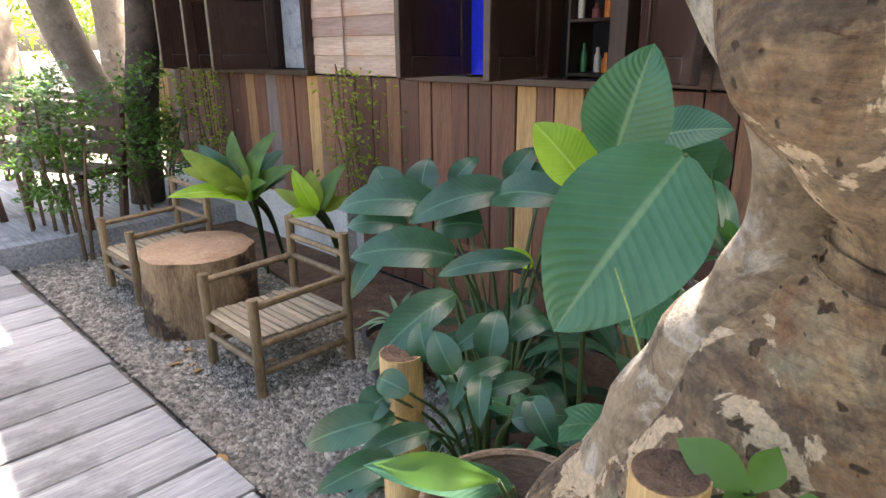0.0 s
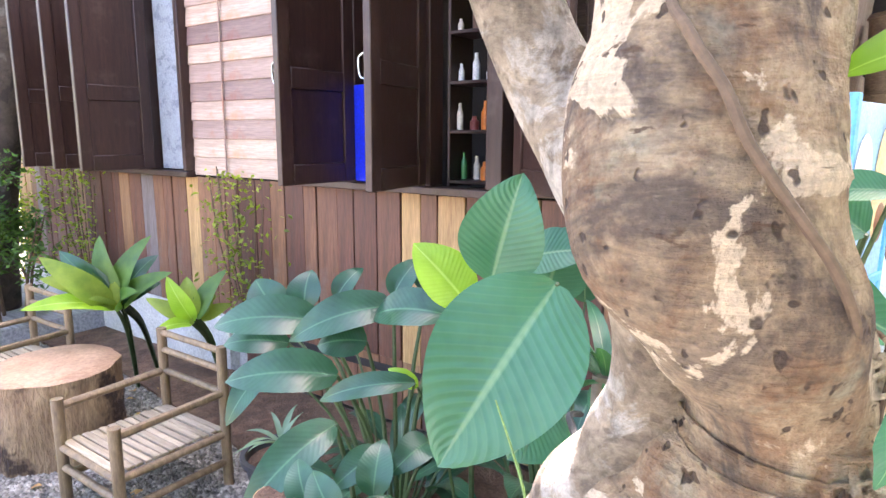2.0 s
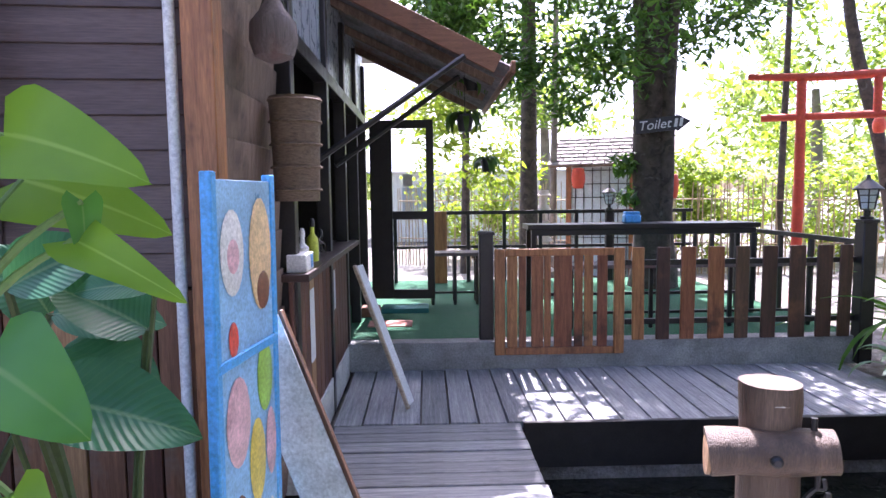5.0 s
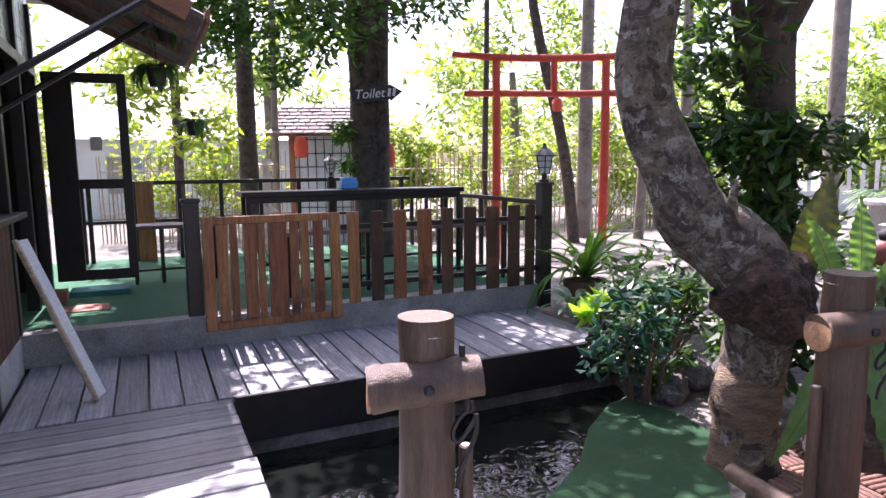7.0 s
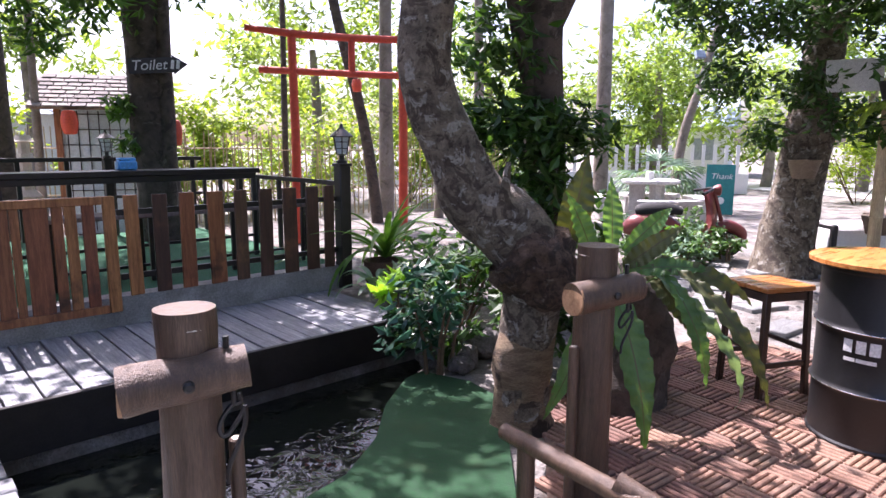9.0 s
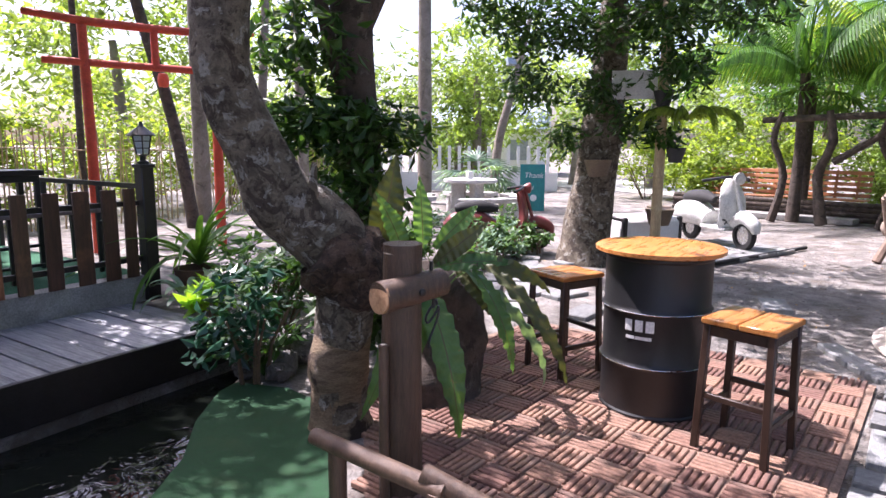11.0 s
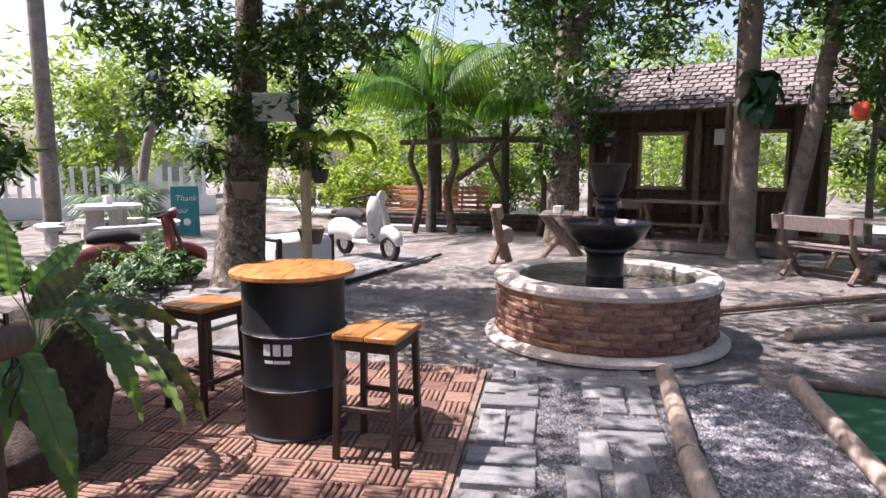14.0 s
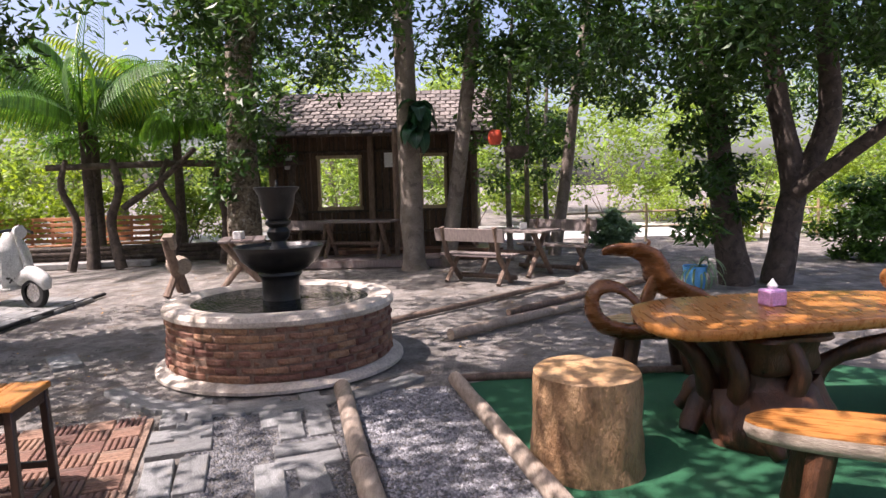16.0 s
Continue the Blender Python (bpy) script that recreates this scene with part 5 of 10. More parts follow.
ARUM = (
    ((-0.044, 0.109, 1.553), (-0.078, 0.066, 1.538), 0.055, ARUM_LEAF, 0.25, (0.45, -0.3, 0.9)),
    ((-0.061, 0.119, 1.554), (-0.075, 0.170, 1.579), 0.039, ARUM_LEAF, 0.3, (0.45, -0.5, 0.7)),
    ((-0.022, 0.092, 1.582), (0.022, 0.120, 1.517), 0.046, ARUM_DARK, 0.5, (0.3, -0.6, 0.75)),
    ((0.016, 0.151, 1.567), (0.102, 0.179, 1.545), 0.052, ARUM_LEAF, 0.35, (0.35, -0.75, 0.55)),
    ((-0.057, 0.198, 1.542), (0.012, 0.272, 1.504), 0.052, ARUM_LEAF, 0.3, (0.35, -0.75, 0.5)),
    ((0.015, 0.190, 1.501), (0.082, 0.221, 1.461), 0.026, ARUM_LEAF, 0.3, (0.2, -0.7, 0.5)),
    ((0.018, 0.195, 1.526), (0.021, 0.194, 1.481), 0.018, ARUM_DARK, 0.3, (0.7, -0.3, 0.3)),
    ((0.046, 0.119, 1.439), (0.107, 0.135, 1.405), 0.052, ARUM_DARK, 0.4, (0.45, -0.55, 0.7)),
    ((0.044, 0.127, 1.359), (0.089, 0.126, 1.330), 0.027, ARUM_LEAF, 0.4, (0.5, -0.5, 0.6)),
    ((-0.023, 0.142, 1.542), (-0.019, 0.146, 1.571), 0.009, ARUM_LEAF, 0.1, (0.7, -0.6, 0.3)),
    ((-0.033, 0.127, 1.462), (-0.025, 0.129, 1.505), 0.007, STEM, 0.1, (0.7, -0.6, 0.3)),
)
arum = plant("climbing_arum", (-0.045, 0.13, 1.40), "climbing arum with bright heart-shaped leaves on the trunk")
for base, tip, wide, leaf_mat, sag, facing in ARUM:
    lay_leaf(arum, base, tip, wide, leaf_mat, sag, "heart", facing)
strap_leaf = plant("strap_leaf_plant", (-0.06, 0.14, 1.25), "strap-leaved plant rooted on the trunk")
lay_leaf(strap_leaf, (-0.02, 0.12, 1.27), (0.06, 0.13, 1.23), 0.03, BIG_LEAF, 0.9, 'strap', face=(0.5, -0.4, 0.5))
lay_leaf(strap_leaf, (-0.02, 0.12, 1.27), (-0.0, 0.07, 1.21), 0.033, BIG_LEAF, 0.8, 'strap', face=(0.5, -0.4, 0.5))
cordyline = plant("cordyline", (-3.78, -0.80, 0.02), "young cordyline with upright bright green leaves by the wall")
lay_leaf(cordyline, (-3.29, -0.93, 0.6), (-3.25, -1.17, 0.91), 0.14, SUNNY_LEAF if 60 % 2 else LILY_LEAF, 0.5)
lay_leaf(cordyline, (-3.29, -0.91, 0.62), (-3.22, -1.25, 0.81), 0.12, SUNNY_LEAF if 61 % 2 else LILY_LEAF, 0.5)
lay_leaf(cordyline, (-3.29, -0.92, 0.6), (-3.3, -0.76, 0.88), 0.15, SUNNY_LEAF if 62 % 2 else LILY_LEAF, 0.5)
lay_leaf(cordyline, (-3.28, -0.93, 0.59), (-3.26, -1.0, 0.79), 0.133, SUNNY_LEAF if 63 % 2 else LILY_LEAF, 0.5)
lay_leaf(cordyline, (-3.29, -0.9, 0.62), (-3.28, -0.73, 0.73), 0.133, SUNNY_LEAF if 64 % 2 else LILY_LEAF, 0.5)
lay_leaf(cordyline, (-3.28, -0.93, 0.59), (-3.23, -1.08, 0.7), 0.1, SUNNY_LEAF if 65 % 2 else LILY_LEAF, 0.5)
lay_leaf(cordyline, (-3.29, -0.9, 0.6), (-3.28, -0.82, 0.75), 0.133, SUNNY_LEAF if 66 % 2 else LILY_LEAF, 0.5)
cordyline = plant("cordyline", (-3.26, -0.42, 0.02), "young cordyline with upright bright green leaves by the wall")
lay_leaf(cordyline, (-2.95, -0.55, 0.59), (-2.99, -0.58, 0.79), 0.121, SUNNY_LEAF, 0.3)
lay_leaf(cordyline, (-2.95, -0.52, 0.58), (-3.0, -0.45, 0.78), 0.109, SUNNY_LEAF, 0.3)
lay_leaf(cordyline, (-2.95, -0.57, 0.57), (-2.97, -0.66, 0.69), 0.091, SUNNY_LEAF, 0.3)
lay_leaf(cordyline, (-2.94, -0.55, 0.56), (-2.97, -0.76, 0.71), 0.079, SUNNY_LEAF, 0.3)
lay_leaf(cordyline, (-2.95, -0.51, 0.57), (-2.97, -0.37, 0.65), 0.079, SUNNY_LEAF, 0.3)

for base, tip, wide, leaf_mat in (((-2.95, -0.53, 0.58), (-2.93, -0.42, 0.84), 0.10, BUSH_LEAF), ((-2.95, -0.55, 0.57), (-2.90, -0.66, 0.80), 0.10, LIME_LEAF), ((-2.94, -0.56, 0.56), (-2.84, -0.70, 0.60), 0.07, LIME_LEAF)):
    lay_leaf(cordyline, base, tip, wide, leaf_mat, 0.5)
tall = plant("cordyline", (-3.60, -0.90, 0.02), "leafy cordyline with broad green and yellow leaves by the wall")
for base, tip, wide, leaf_mat in (((-3.30, -0.92, 0.60), (-3.20, -0.82, 0.98), 0.13, BUSH_LEAF), ((-3.30, -0.92, 0.60), (-3.24, -1.02, 0.96), 0.12, BUSH_LEAF), ((-3.29, -0.94, 0.58), (-3.16, -1.22, 0.90), 0.13, SUNNY_LEAF), ((-3.29, -0.93, 0.58), (-3.10, -1.30, 0.72), 0.10, LIME_LEAF), ((-3.29, -0.9, 0.58), (-3.12, -0.72, 0.82), 0.12, BUSH_LEAF), ((-3.29, -0.9, 0.58), (-3.08, -0.88, 0.74), 0.11, PALM_LEAF)):
    lay_leaf(tall, base, tip, wide, leaf_mat, 0.6)


part("main_stem", Geo().tube([(-0.004, -0.004, -0.02), (0.0, 0.0, 0.02), (0.004, -0.002, 0.06), (0.002, -0.008, 0.11), (0.0, -0.014, 0.16)], [0.006, 0.010, 0.009, 0.007, 0.004], 10, steps=4), STEM, arum, "thick pale green stem")
for k, (dx, dy, ln) in enumerate(((0.0, 0.0, 0.20), (0.016, -0.006, 0.16), (-0.012, 0.004, 0.24), (0.028, -0.002, 0.11))):
    part("root", Geo().tube([(dx * 0.3, dy, 0.0), (dx, dy + 0.006, -ln * 0.4), (dx * 1.4 - 0.006, dy, -ln * 0.75), (dx * 1.2, dy - 0.004, -ln)], [0.0038, 0.0036, 0.003, 0.002], 7, 0.15, k, steps=4), BROWN_STEM, arum, "brown clinging root")


def rosette(name, x, y, z, n, length, width, mat, label, seed, lift=(10, 70), droop=(0.4, 1.1), shape="oval", group="", stalk=0.3, fold=0.25):
    """A clump of leaves from one crown."""
    rng = np.random.RandomState(seed)
    ob = plant(name, (x, y, z), label, "plant", group)
    for k in range(n):
        a = k * 137.5 + rng.uniform(-20, 20)
        e = rng.uniform(*lift)
        ln = length * rng.uniform(0.7, 1.15)
        sl = stalk * length * rng.uniform(0.5, 1.3)
        p = Vector((0, math.cos(radians(e)) * sl, math.sin(radians(e)) * sl))
        m = pose(0, 0, 0, 0, 0, a)
        part("leaf", Geo().leaf(ln, width * rng.uniform(0.8, 1.15), m @ Matrix.Translation(p) @ pose(0, 0, 0, e), rng.uniform(*droop), fold, 0.012 if shape == "strap" and width > 0.07 else 0.006, 20 if shape == "strap" and width > 0.07 else 8, 0, shape, 4), mat, ob, angle=75)
        if stalk > 0.05:
            part("stalk", Geo().tube([(0, 0, 0), m @ p], 0.005, 5), STEM_SHADE, ob)
    return ob


drac = rosette("dracaena", -0.74, 0.33, 0.98, 16, 0.26, 0.035, BIG_LEAF, "dracaena with dark strap leaves on a thick pale stem", 15, (25, 85), (0.4, 1.3), "strap", "", 0.0)
part("stem", Geo().tube([(0.04, 0, -0.98), (0.04, 0, -0.48), (0.02, 0, -0.18), (0, 0, 0.02)], [0.05, 0.045, 0.04, 0.03], 12, 0.15, 3, steps=4), PALE_BARK, drac, "thick pale ringed stem")
rosette("anthurium_clump", -0.72, 0.48, 0.02, 14, 0.34, 0.13, BIG_LEAF, "clump of dark green pointed leaves behind the tree", 16, (30, 80), (0.5, 1.2), "oval", "garden clumps", 1.6)
# fill of the bed with dark leaves, low down; shade is put into their colour
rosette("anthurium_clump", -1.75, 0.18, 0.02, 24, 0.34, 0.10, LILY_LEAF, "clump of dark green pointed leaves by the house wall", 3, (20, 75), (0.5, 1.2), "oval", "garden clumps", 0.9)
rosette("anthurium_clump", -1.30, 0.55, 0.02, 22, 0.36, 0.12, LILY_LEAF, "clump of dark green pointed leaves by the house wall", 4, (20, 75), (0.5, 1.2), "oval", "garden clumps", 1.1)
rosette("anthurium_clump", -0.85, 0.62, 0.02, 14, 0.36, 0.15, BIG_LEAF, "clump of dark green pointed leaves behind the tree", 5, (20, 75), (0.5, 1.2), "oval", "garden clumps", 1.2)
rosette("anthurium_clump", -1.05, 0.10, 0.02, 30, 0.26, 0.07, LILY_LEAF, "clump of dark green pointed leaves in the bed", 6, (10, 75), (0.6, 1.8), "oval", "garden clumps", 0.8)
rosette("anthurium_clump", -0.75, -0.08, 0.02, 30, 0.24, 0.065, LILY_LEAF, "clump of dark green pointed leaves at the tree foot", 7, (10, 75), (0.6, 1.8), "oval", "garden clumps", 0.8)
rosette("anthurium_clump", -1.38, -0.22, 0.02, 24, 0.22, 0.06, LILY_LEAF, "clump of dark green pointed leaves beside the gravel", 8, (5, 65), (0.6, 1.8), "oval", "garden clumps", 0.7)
rosette("anthurium_clump", -2.05, 0.25, 0.02, 12, 0.30, 0.10, LILY_LEAF, "clump of dark green pointed leaves by the house wall", 9, (25, 75), (0.5, 1.2), "oval", "garden clumps", 0.8)
rosette("anthurium_clump", -0.5, 0.75, 0.02, 12, 0.36, 0.15, BIG_LEAF, "clump of dark green pointed leaves behind the tree", 10, (25, 75), (0.5, 1.2), "oval", "garden clumps", 1.1)
rosette("ground_lily", -0.62, -0.34, 0.02, 12, 0.18, 0.07, BUSH_LEAF, "low green leaves at the edge of the boardwalk", 12, (5, 65), (0.6, 1.8), "oval", "garden clumps", 0.6)
rosette("bromeliad", -2.08, -0.22, 0.28, 14, 0.20, 0.025, PALE_LEAF, "small silvery bromeliad in a black pot", 14, (25, 75), (0.4, 0.9), "strap", "", 0.0)
pot = thing("plant_pot", pose(-2.1, -0.22, 0), "round black plastic plant pot on the gravel", "plant pot")
part("pot", Geo().lathe([(0.10, 0), (0.145, 0.22), (0.16, 0.225), (0.16, 0.245), (0.14, 0.245), (0.13, 0.20)], 24), BLACK_POT, pot)
part("soil", Geo().lathe([(0.135, 0.21), (0.001, 0.215)], 20, cap=False), SOIL, pot)


def climber(name, x0, z0, z1, n, seed, label, spread=0.30):
    """Thin creeping stems with small leaves on wall A."""
    rng = np.random.RandomState(seed)
    ob = thing(name, WALL_A @ pose(x0, -0.02, z0), label, "plant", "wall creepers")
    for k in range(9):
        x = rng.uniform(-spread, spread)
        part("stem", Geo().tube([(x * 0.3, 0, 0), (x * 0.8, -0.03, (z1 - z0) * 0.5), (x, -0.04, (z1 - z0) * rng.uniform(0.7, 1.05))], 0.004, 5, steps=3), BROWN_STEM, ob)
    g = Geo()
    for k in range(n):
        x = rng.normal(0, spread * 0.55)
        g.leaf(0.035 * rng.uniform(0.6, 1.4), 0.02, pose(x, -0.03 - 0.08 * rng.rand(), rng.uniform(0.05, 1.0) * (z1 - z0), rng.uniform(-60, 60), rng.uniform(-60, 60), rng.uniform(0, 360)), 0.3, segs=2, across=2)
    part("leaves", g, SUNNY_LEAF, ob)


climber("wall_creeper", -1.05, 0.42, 1.28, 420, 5, "sparse creeper with small yellow-green leaves on the wall")
climber("wall_creeper", -2.95, 0.40, 1.28, 420, 6, "sparse creeper with small yellow-green leaves on the wall", 0.35)


def bamboo_chair(m, label):
    ob = thing("bamboo_armchair", m, label, "chair", "bamboo armchairs")
    w, d = 0.44, 0.46

    def pole(name, a, b, r=0.018):
        part(name, Geo().tube([a, tuple((p + q) / 2 for p, q in zip(a, b)), b], [r, r * 0.95, r], 10, 0.06, 3), CHAIR_POLE, ob)
    for x in (-w / 2, w / 2):
        pole("front_leg", (x, -d / 2, 0), (x, -d / 2, 0.44), 0.024)
        pole("back_leg", (x, d / 2, 0), (x, d / 2, 0.62), 0.022)
        pole("armrest", (x, -d / 2, 0.405), (x, d / 2 + 0.01, 0.42), 0.017)
        pole("side_rail", (x, -d / 2, 0.235), (x, d / 2, 0.235), 0.016)
        pole("stretcher", (x, -d / 2, 0.11), (x, d / 2, 0.11), 0.016)
    pole("front_rail", (-w / 2, -d / 2, 0.235), (w / 2, -d / 2, 0.235), 0.016)
    pole("back_rail", (-w / 2, d / 2, 0.235), (w / 2, d / 2, 0.235), 0.016)
    pole("stretcher", (-w / 2, -d / 2, 0.15), (w / 2, -d / 2, 0.15), 0.016)
    for z in (0.42, 0.52, 0.60):
        pole("back_slat", (-w / 2, d / 2, z), (w / 2, d / 2, z), 0.015)
    rng = np.random.RandomState(5)
    for k in range(13):
        part("seat_strip", Geo().box(w - 0.02, d / 13 - 0.006, 0.012, pose(0, -d / 2 + (k + 0.5) * d / 13, 0.256 + rng.uniform(-0.003, 0.003), rng.uniform(-3, 3), 0, rng.uniform(-0.8, 0.8)), 0.004), BAMBOO_SEAT, ob)
    return ob


ch = bamboo_chair(pose(-2.40, -0.74, 0, 0, 0, 35), "low bamboo armchair with a split cane seat on the gravel")
copy_thing(ch, pose(-3.55, -1.52, 0, 0, 0, 36))
log_round("stump_table", -3.0, -1.18, 0.285, 0.40, "thick tree stump used as a low table on the gravel", STUMP_BARK, STUMP_TOP, 8, 1.06, 0, "", "table")

# bamboo posts and basket at the tree foot
for x, y, h, r, nm in ((-0.99, -0.32, 0.715, 0.053, "yellow bamboo post with a cut top"), (-0.126, -0.145, 1.005, 0.040, "cut bamboo post at the tree foot")):
    bp = thing("bamboo_post", pose(x, y, 0), nm, "post", "bamboo posts")
    part("cane", Geo().lathe([(r, 0), (r, h * 0.35), (r * 1.05, h * 0.355), (r, h * 0.36), (r * 0.98, h * 0.80), (r * 1.06, h * 0.805), (r * 0.98, h * 0.815), (r * 0.97, h), (r * 0.80, h), (r * 0.78, h - 0.02), (0.001, h - 0.015)], 24, cap=False), BAMBOO_POST, bp)
    part("cut_top", Geo().lathe([(r * 0.93, h + 0.001), (r * 0.80, h + 0.003), (0.001, h - 0.006)], 24, wob=0.02, seed=3, cap=False), SOIL, bp, "dirty cut end")
part("branch", Geo().tube([(0.03, 0.02, 0.55), (0.12, 0.06, 0.52), (0.2, 0.12, 0.44)], 0.016, 8), BAMBOO_POST, bp)
bk = thing("wicker_basket", pose(-0.42, -0.165, -0.10, 3, -4, 0), "tall round woven cane basket among the plants", "basket")
part("bowl", Geo().lathe([(0.07, 0), (0.09, 0.10), (0.105, 0.35), (0.125, 0.60), (0.14, 0.80), (0.134, 0.80), (0.118, 0.60), (0.10, 0.35), (0.06, 0.06)], 32, cap=False), WICKER, bk)
for k in range(22):
    rr = 0.107 + 0.0016 * k
    part("band", Geo().tube([(rr * math.cos(a), rr * math.sin(a), 0.37 + k * 0.019 + 0.002 * math.sin(a * 9 + k * 3)) for a in np.linspace(0, 2 * math.pi, 30)], 0.005, 5), WICKER, bk)
part("rim", Geo().tube([(0.138 * math.cos(a), 0.138 * math.sin(a), 0.80) for a in np.linspace(0, 2 * math.pi, 32)], 0.008, 6), WICKER, bk)
single("grass_blade", Geo().tube([(-0.45, 0.02, 0.72), (-0.56, 0.06, 0.86), (-0.70, 0.06, 1.0)], [0.004, 0.003, 0.0015], 5, steps=4).tube([(-0.45, 0.02, 0.72), (-0.55, 0.08, 0.85), (-0.60, 0.11, 0.92)], [0.004, 0.003, 0.0015], 5, steps=4), STEM, "thin pale green grass stems by the tree", "grass")


def litter(n, seed, area, label, size=0.06):
    g, rng = Geo(), np.random.RandomState(seed)
    x0, x1, y0, y1, z = area
    for k in range(n):
        g.leaf(size * rng.uniform(0.5, 1.3), size * 0.45, pose(rng.uniform(x0, x1), rng.uniform(y0, y1), z + 0.006, rng.uniform(-12, 12), rng.uniform(-12, 12), rng.uniform(0, 360)), 0.4, 0.3, segs=4, across=2)
    return single("fallen_leaves", g, DRY_LEAF, label, "leaves", kind="stuff")


litter(16, 2, (-3.6, -1.6, -1.3, -0.6, 0.01), "a few dry yellow leaves on the gravel", 0.09)
litter(60, 3, (-1.6, -0.4, -0.3, 0.7, 0.03), "dry brown leaves under the plants", 0.09)

# far end: bench, table and raised floor behind the bushes
terrace = single("terrace", Geo().box(3.2, 3.0, 0.16, pose(0, 0, 0.08)), DECK, "raised grey plank terrace at the end of the path", "deck", kind="structure", m=pose(-5.5, -3.3, 0, 0, 0, 36))


def slat_bench(m, label, w=1.1):
    ob = thing("slatted_bench", m, label, "bench", "slatted benches")
    for k in range(4):
        part("seat_slat", Geo().box(w, 0.07, 0.025, pose(0, -0.13 + k * 0.085, 0.42)), GREY_PLANK, ob)
    for k in range(4):
        part("back_slat", Geo().box(w, 0.02, 0.07, pose(0, 0.22 + k * 0.02, 0.52 + k * 0.10, -10)), BROWN_WOOD, ob)
    for x in (-w / 2 + 0.05, w / 2 - 0.05):
        part("side_frame", Geo().box(0.05, 0.05, 0.85, pose(x, 0.23, 0.43, -8)).box(0.05, 0.05, 0.42, pose(x, -0.14, 0.21)).box(0.05, 0.42, 0.05, pose(x, 0.03, 0.39)), BROWN_WOOD, ob)
    return ob


bn = slat_bench(pose(-4.75, -2.55, 0.16, 0, 0, 60), "weathered slatted garden bench behind the bush")
copy_thing(bn, pose(-6.2, -3.2, 0.16, 0, 0, 40))
tb = thing("garden_table", pose(-4.9, -3.35, 0.16, 0, 0, 36), "weathered wooden garden table on the terrace", "table")
part("tabletop", Geo().box(0.8, 0.6, 0.04, pose(0, 0, 0.72)), GREY_PLANK, tb)
for x in (-0.34, 0.34):
    for y in (-0.24, 0.24):
        part("leg", Geo().box(0.05, 0.05, 0.70, pose(x, y, 0.35, y * 20, -x * 14)), BROWN_WOOD, tb)

# menu stand by the corner of the house
ms = thing("menu_stand", pose(-0.889, 1.19, 0.05, 0, 0, 112), "tall blue menu board with pictures of fruit drinks", "sign")
tilt = pose(0, 0, 0, 0.5, 0, 0) @ Matrix.Diagonal((0.92, 1, 0.95, 1))
part("board", Geo().box(0.42, 0.02, 1.60, tilt @ pose(0, 0, 0.80)), plain("sky_blue_board", (0.30, 0.55, 0.85), 0.35, wear=0.25, scale=5), ms, "pale blue printed board")
for x in (-0.205, 0.205):
    part("edge", Geo().box(0.035, 0.03, 1.62, tilt @ pose(x, 0, 0.81)), SKY_BLUE, ms, "bright blue frame")
part("cross_strip", Geo().box(0.42, 0.03, 0.03, tilt @ pose(0, -0.003, 1.10)), SKY_BLUE, ms, "bright blue frame")
PICS = [plain("picture_cream", (0.78, 0.55, 0.30), 0.4, wear=0.3), plain("picture_pink", (0.80, 0.48, 0.52), 0.4, wear=0.3), plain("picture_green", (0.35, 0.60, 0.10), 0.4, wear=0.3),
        plain("picture_yellow", (0.80, 0.62, 0.12), 0.4, wear=0.3), plain("picture_brown", (0.22, 0.09, 0.05), 0.4, wear=0.3), WHITE_PAINT, plain("picture_red", (0.75, 0.10, 0.06), 0.4, wear=0.3)]
for k, (x, z, w, h, c) in enumerate(((-0.11, 1.40, 0.15, 0.24, 5), (0.11, 1.38, 0.17, 0.34, 0), (-0.12, 1.16, 0.06, 0.10, 6), (-0.10, 0.92, 0.16, 0.26, 1), (0.12, 1.0, 0.12, 0.22, 2), (0.04, 0.76, 0.12, 0.26, 3), (0.16, 0.78, 0.08, 0.22, 1),
                                     (-0.11, 0.56, 0.14, 0.30, 4), (0.02, 0.36, 0.13, 0.28, 2), (0.15, 0.48, 0.08, 0.24, 5), (-0.12, 0.22, 0.12, 0.2, 3), (-0.11, 1.39, 0.08, 0.10, 1), (0.12, 1.27, 0.10, 0.12, 4))):
    part("picture", Geo().lathe([(0.5, 0), (0.47, 0.002), (0.001, 0.0025)], 18, m=tilt @ pose(x * 0.9, -0.012 - 0.001 * (k > 10), z, 90) @ Matrix.Diagonal((w, h, 1, 1)), cap=False), PICS[c], ms, "printed picture of a drink")
# pale panel that props the board, with a thin wooden edge
prop = pose(0.25, -0.345, 0, -21)
part("prop_panel", Geo().box(0.018, 0.17, 1.15, prop @ pose(0, 0, 0.575)), plain("pale_board_back", (0.68, 0.71, 0.74), 0.6, wear=0.35, scale=5), ms, "plain whitish leaning panel")
part("edge", Geo().box(0.026, 0.014, 1.16, prop @ pose(0, -0.092, 0.58)), BROWN_WOOD, ms, "thin brown wooden edge")
lean = thing("leaning_plank", pose(*site(0.22, 3.98, 0.06), 0, 0, 12), "pale board leaning against the bar wall", "board")
part("board", Geo().box(0.13, 0.012, 1.02, pose(-0.19, 0.0, 0.50, 0, -21, 0) @ pose(0, 0, 0, 0, 0, 90)), PAPER, lean)
part("edge", Geo().box(0.025, 0.025, 1.04, pose(-0.185, -0.07, 0.50, 0, -21, 0)), BAMBOO_SEAT, lean)

# on the side wall
bs = thing("bamboo_basket", SITE @ pose(-0.24, 2.62, 1.50), "tall woven bamboo basket hung on the side wall", "basket")
part("body", Geo().lathe([(0.10, 0), (0.105, 0.2), (0.115, 0.46), (0.105, 0.46), (0.095, 0.2)], 24), WICKER, bs)
